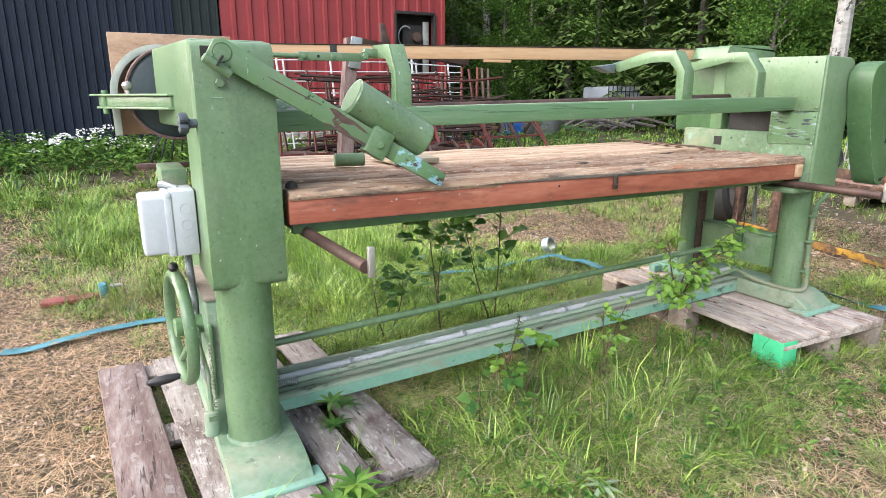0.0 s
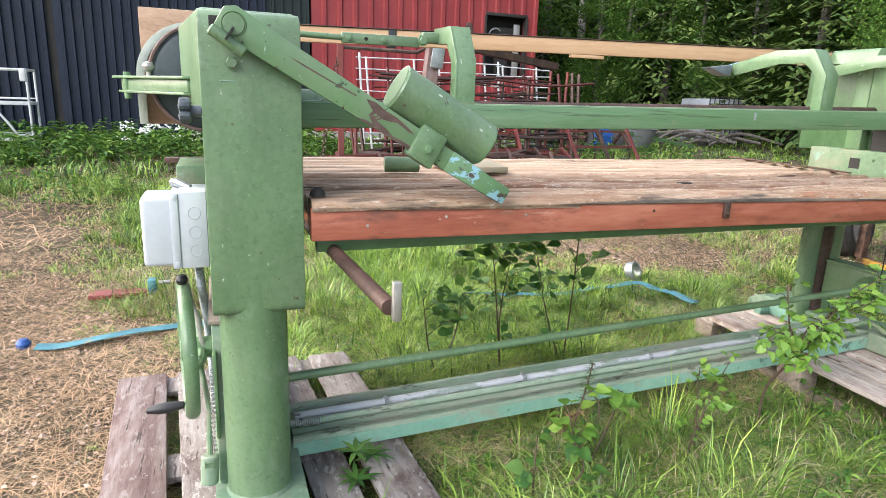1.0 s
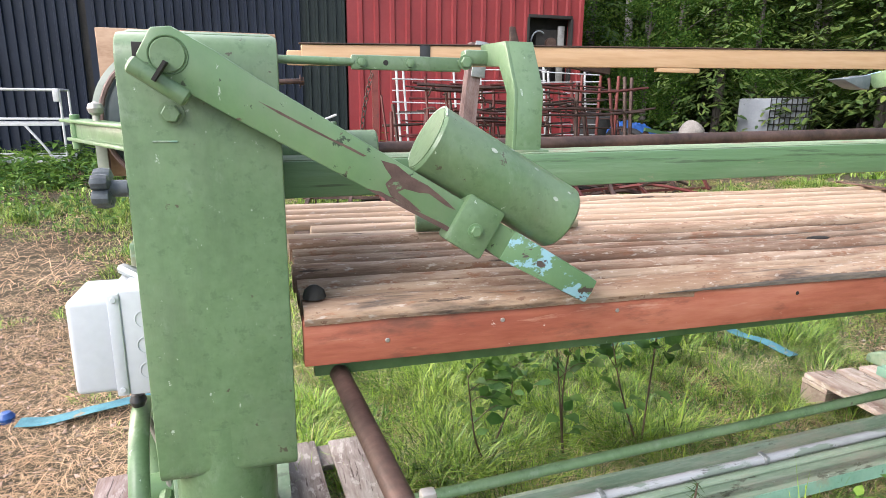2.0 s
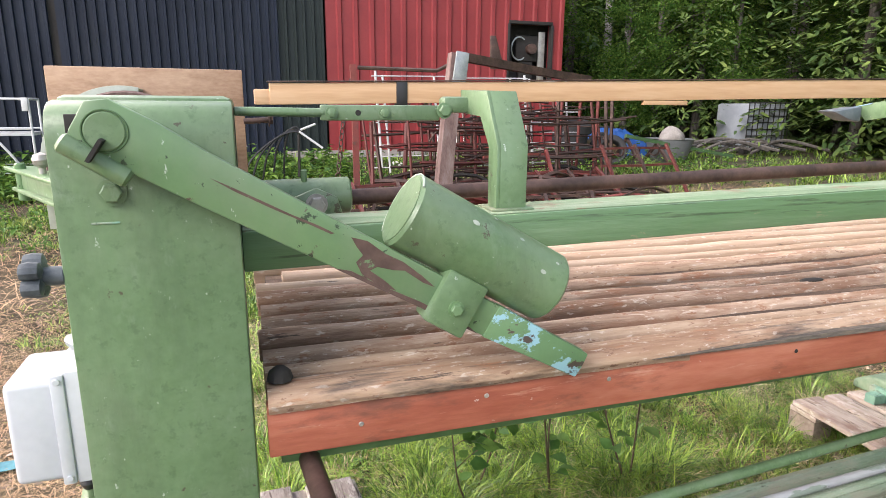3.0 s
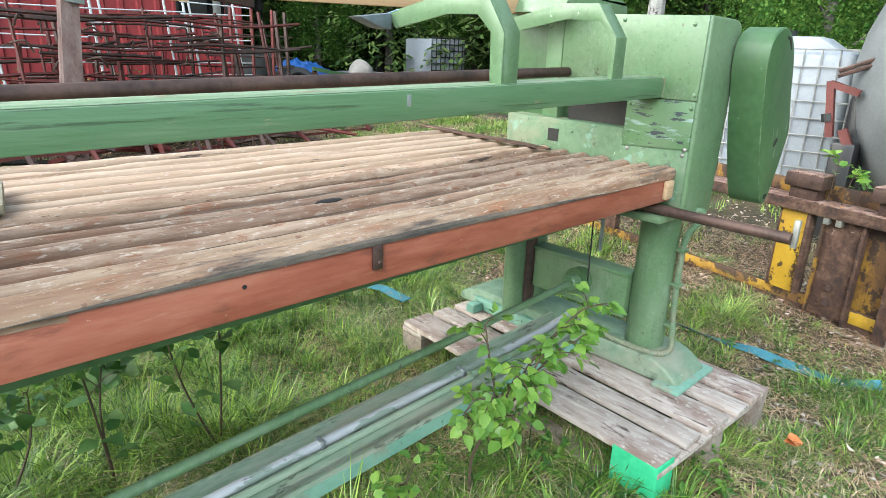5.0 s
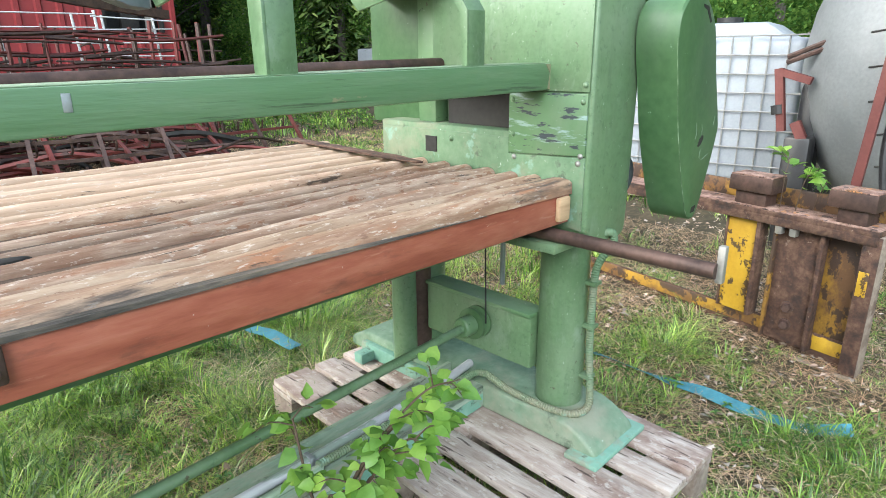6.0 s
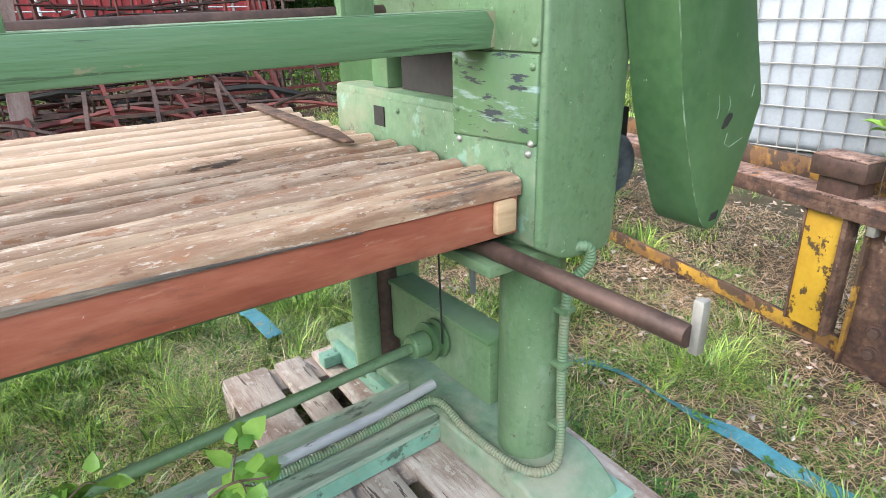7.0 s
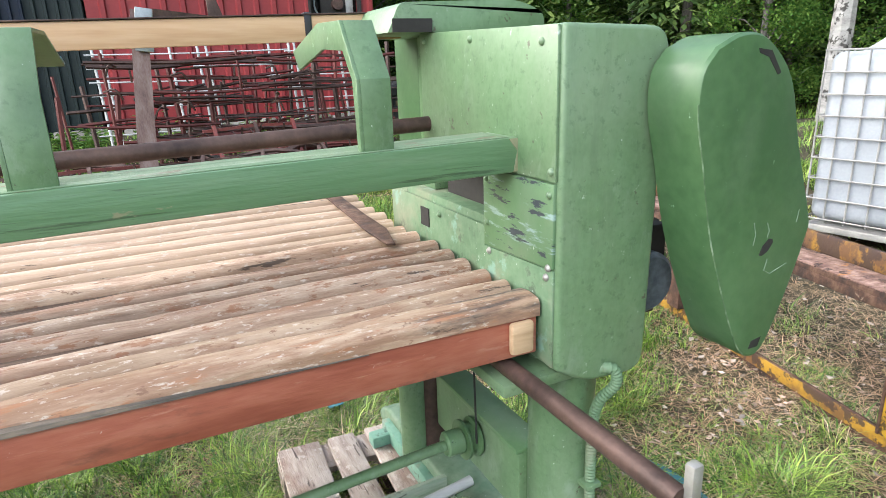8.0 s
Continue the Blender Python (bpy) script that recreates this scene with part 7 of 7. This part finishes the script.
# ---- woodland ----
def spruce(x, y, h, seed, reach=1.0, needles=NEEDLE, whorl=8):
    rng = random.Random(seed)
    z = lie(x, y)
    t = thing("spruce", (x, y, z), "dark green spruce with drooping branches", "tree", "trees of the wood")
    part("trunk", tube([(x, y, z - .1), (x + .05, y, z + h * .5), (x, y, z + h)], [h * .011, h * .008, .02], 8), BARK, t)
    verts, faces = [], []
    lev = z + .5
    while lev < z + min(h, 9.5):
        f = 1 - (lev - z) / h
        n = whorl
        for i in range(n):
            a = 6.283 * (i + rng.random()) / n
            L = reach * (0.5 + f * h * .19) * rng.uniform(.7, 1.15)
            d = Vector((math.cos(a), math.sin(a), 0))
            s = Vector((-d.y, d.x, 0))
            for k in range(int(9 + L * 7)):
                u = rng.random() ** .7
                c = Vector((x, y, lev)) + d * L * u + s * rng.uniform(-.28, .28) * (1.1 - u * .5) + Vector((0, 0, -.28 * L * u * u + rng.uniform(-.05, .05)))
                w = d * rng.uniform(.5, 1) + s * rng.uniform(-.9, .9) + Vector((0, 0, -rng.uniform(.1, .6)))
                w = w.normalized() * rng.uniform(.14, .30)
                q = w.cross(Vector((rng.uniform(-.4, .4), rng.uniform(-.4, .4), 1))).normalized() * rng.uniform(.02, .045)
                b = len(verts)
                verts.extend([tuple(c - q), tuple(c + q), tuple(c + w * .6 + q), tuple(c + w), tuple(c + w * .6 - q)])
                faces.append((b, b + 1, b + 2, b + 3, b + 4))
        lev += rng.uniform(.26, .42)
    foliage("crown", verts, faces, needles, t)


def leafy(name, x, y, h, r, count, seed, trunk, leafmat, label, low=.3, leaf=.15, rad=.10, lean=0.0):
    rng = random.Random(seed)
    z = lie(x, y)
    t = thing(name, (x, y, z), label, "tree", "trees of the wood")
    top = Vector((x + lean * h, y, z + h))
    part("trunk", tube(smoothline([(x, y, z - .1), (x + lean * h * .4, y + .05, z + h * .4), tuple(top)], 6), list(np.linspace(rad, rad * .25, 13)), 9), trunk, t)
    verts, faces = [], []
    clumps = []
    for i in range(int(12 + h * 2.2)):
        u = low + (1 - low) * rng.random()
        a = rng.uniform(0, 6.283)
        rr = r * (1.1 - .7 * u) * rng.uniform(.25, 1.0)
        p0 = Vector((x + lean * h * u, y, z + h * u * .93))
        c = p0 + Vector((math.cos(a) * rr, math.sin(a) * rr, rr * .35))
        clumps.append((c, rng.uniform(.28, .62) * (r / 1.6)))
        part("limb", tube([p0 - Vector((0, 0, .2)), p0.lerp(c, .5) + Vector((0, 0, .05)), c], [rad * .22, rad * .14, .008], 5), trunk, t)
    for k in range(count):
        c, s = clumps[k % len(clumps)]
        v = Vector((rng.gauss(0, 1), rng.gauss(0, 1), rng.gauss(0, .7))) * s * .62
        p = c + v
        way = Vector((rng.uniform(-1, 1), rng.uniform(-1, 1), rng.uniform(-.8, .4))).normalized()
        up = way.orthogonal().normalized()
        q = way.cross(up) * leaf * rng.uniform(.28, .4)
        w = way * leaf * rng.uniform(.7, 1.3)
        b = len(verts)
        verts.extend([tuple(p), tuple(p + w * .5 + q), tuple(p + w), tuple(p + w * .5 - q)])
        faces.append((b, b + 1, b + 2, b + 3))
    foliage("crown", verts, faces, leafmat, t)


spruce_spots = [(9.2, 15.5, 13), (12.0, 13.8, 12), (14.6, 12.6, 13), (17.5, 12.0, 14), (13.4, 17.0, 15), (17.0, 16.0, 15), (20.0, 10.5, 14), (15.6, 9.2, 12), (18.6, 7.4, 13), (16.5, 5.0, 12), (19.5, 3.2, 13), (15.2, 2.4, 10), (21.0, 14.0, 15), (10.6, 19.5, 15), (17.0, -.5, 12), (20.0, -3, 13)]
for i, (sx, sy, sh) in enumerate(spruce_spots):
    spruce(sx, sy, sh, 100 + i, 1.05)
NEEDLE_LIGHT = material("fresh_spruce_needles", [(0.05, 0.10, 0.022), (0.12, 0.19, 0.045)], 0.6, scale=0.8, bump=0, island=0.5, translucent=0.2)
for i, (sx, sy, sh) in enumerate([(12.9, 9.3, 11), (14.6, 8.0, 12), (11.4, 12.6, 11)]):
    spruce(sx, sy, sh, 150 + i, 1.15, NEEDLE_LIGHT, 15)
leafy_spots = [(7.6, 14.5, 9, 1.8), (8.6, 17.5, 11, 2.2), (10.4, 13.0, 7, 1.7), (11.6, 11.6, 5, 1.5), (12.2, 6.8, 3.2, 1.3), (14.0, 6.4, 5.5, 1.8), (13.4, 4.0, 4.8, 1.7), (11.8, 2.6, 3.8, 1.5), (12.6, .8, 4.4, 1.7), (11.2, -1.2, 4.2, 1.7), (7.0, 19.0, 11, 2.4), (14.2, 10.8, 6, 1.8), (9.2, 12.6, 3.2, 1.3), (9.6, 1.6, 2.6, 1.2), (9.8, -.6, 2.6, 1.2)]
for i, (sx, sy, sh, sr) in enumerate(leafy_spots):
    leafy("deciduous_tree" if sh > 4 else "bush", sx, sy, sh, sr, 16000, 200 + i, BARK, LEAF_WOOD, "leafy green tree at the edge of the wood" if sh > 4 else "leafy green bush at the edge of the wood", .08 if sh < 5 else .18, .058)
for i, (sx, sy, sr) in enumerate([(10.2, 15.0, .15), (11.9, 16.6, .09), (11.35, 4.95, .17), (13.6, 14.4, .10), (15.0, 13.2, .09)]):
    leafy("birch_tree", sx, sy, 12, 1.8, 1800, 300 + i, BIRCH_BARK, LEAF_WOOD, "birch tree with a white trunk", .45, .09, sr, .045 if sy < 6 else -.02)


def far_wood():
    """The dense wood behind the trees, one mass of leaves."""
    rng = np.random.RandomState(9)
    verts, faces = [], []
    for i in range(60000):
        a = radians(-35 + 120 * rng.rand())
        d = 20 + 8 * rng.rand()
        x, y = 1.5 + d * math.cos(a), d * math.sin(a)
        if x < 6.6:
            continue
        z = lie(x, y) + 13 * rng.rand() ** 1.2
        s = .20 + .22 * rng.rand()
        w = rng.normal(size=3)
        w /= np.linalg.norm(w)
        q = np.cross(w, rng.normal(size=3))
        q /= np.linalg.norm(q)
        p = np.array((x, y, z))
        b = len(verts)
        verts.extend([tuple(p), tuple(p + w * s * .5 + q * s * .4), tuple(p + w * s), tuple(p + w * s * .5 - q * s * .4)])
        faces.append((b, b + 1, b + 2, b + 3))
    raw("far_wood", verts, faces, FAR_LEAF, "dense dark wood in the distance", "wood", "stuff")
    verts, faces = [], []
    n = 40
    for i in range(n + 1):
        a = radians(-60 + 165 * i / n)
        verts.extend([(1.5 + 30 * math.cos(a), 30 * math.sin(a), -1), (1.5 + 30 * math.cos(a), 30 * math.sin(a), 16)])
    for i in range(n):
        faces.append((2 * i, 2 * i + 2, 2 * i + 3, 2 * i + 1))
    raw("backdrop", verts, faces, FAR_LEAF, "dark depth of the wood", "backdrop", "structure")


far_wood()


def fallen_leaf():
    """One curled orange leaf lying by the pallet."""
    x, y = 2.87, -.48
    z = lie(x, y) + .045
    verts, faces = [], []
    leaf_faces(verts, faces, Vector((x, y, z)), Vector((.5, -.8, .2)).normalized(), Vector((-.3, -.3, 1)).normalized(), .07, .055, .3)
    leaf_faces(verts, faces, Vector((x + .01, y, z)), Vector((-.3, -.8, .35)).normalized(), Vector((.4, -.3, 1)).normalized(), .06, .04, .3)
    raw("fallen_leaf", verts, faces, material("orange_dead_leaf", [(0.40, 0.12, 0.03), (0.55, 0.20, 0.06)], 0.7, scale=30, bump=0.1), "orange dead leaf lying in the grass by the pallet", "leaf")


fallen_leaf()
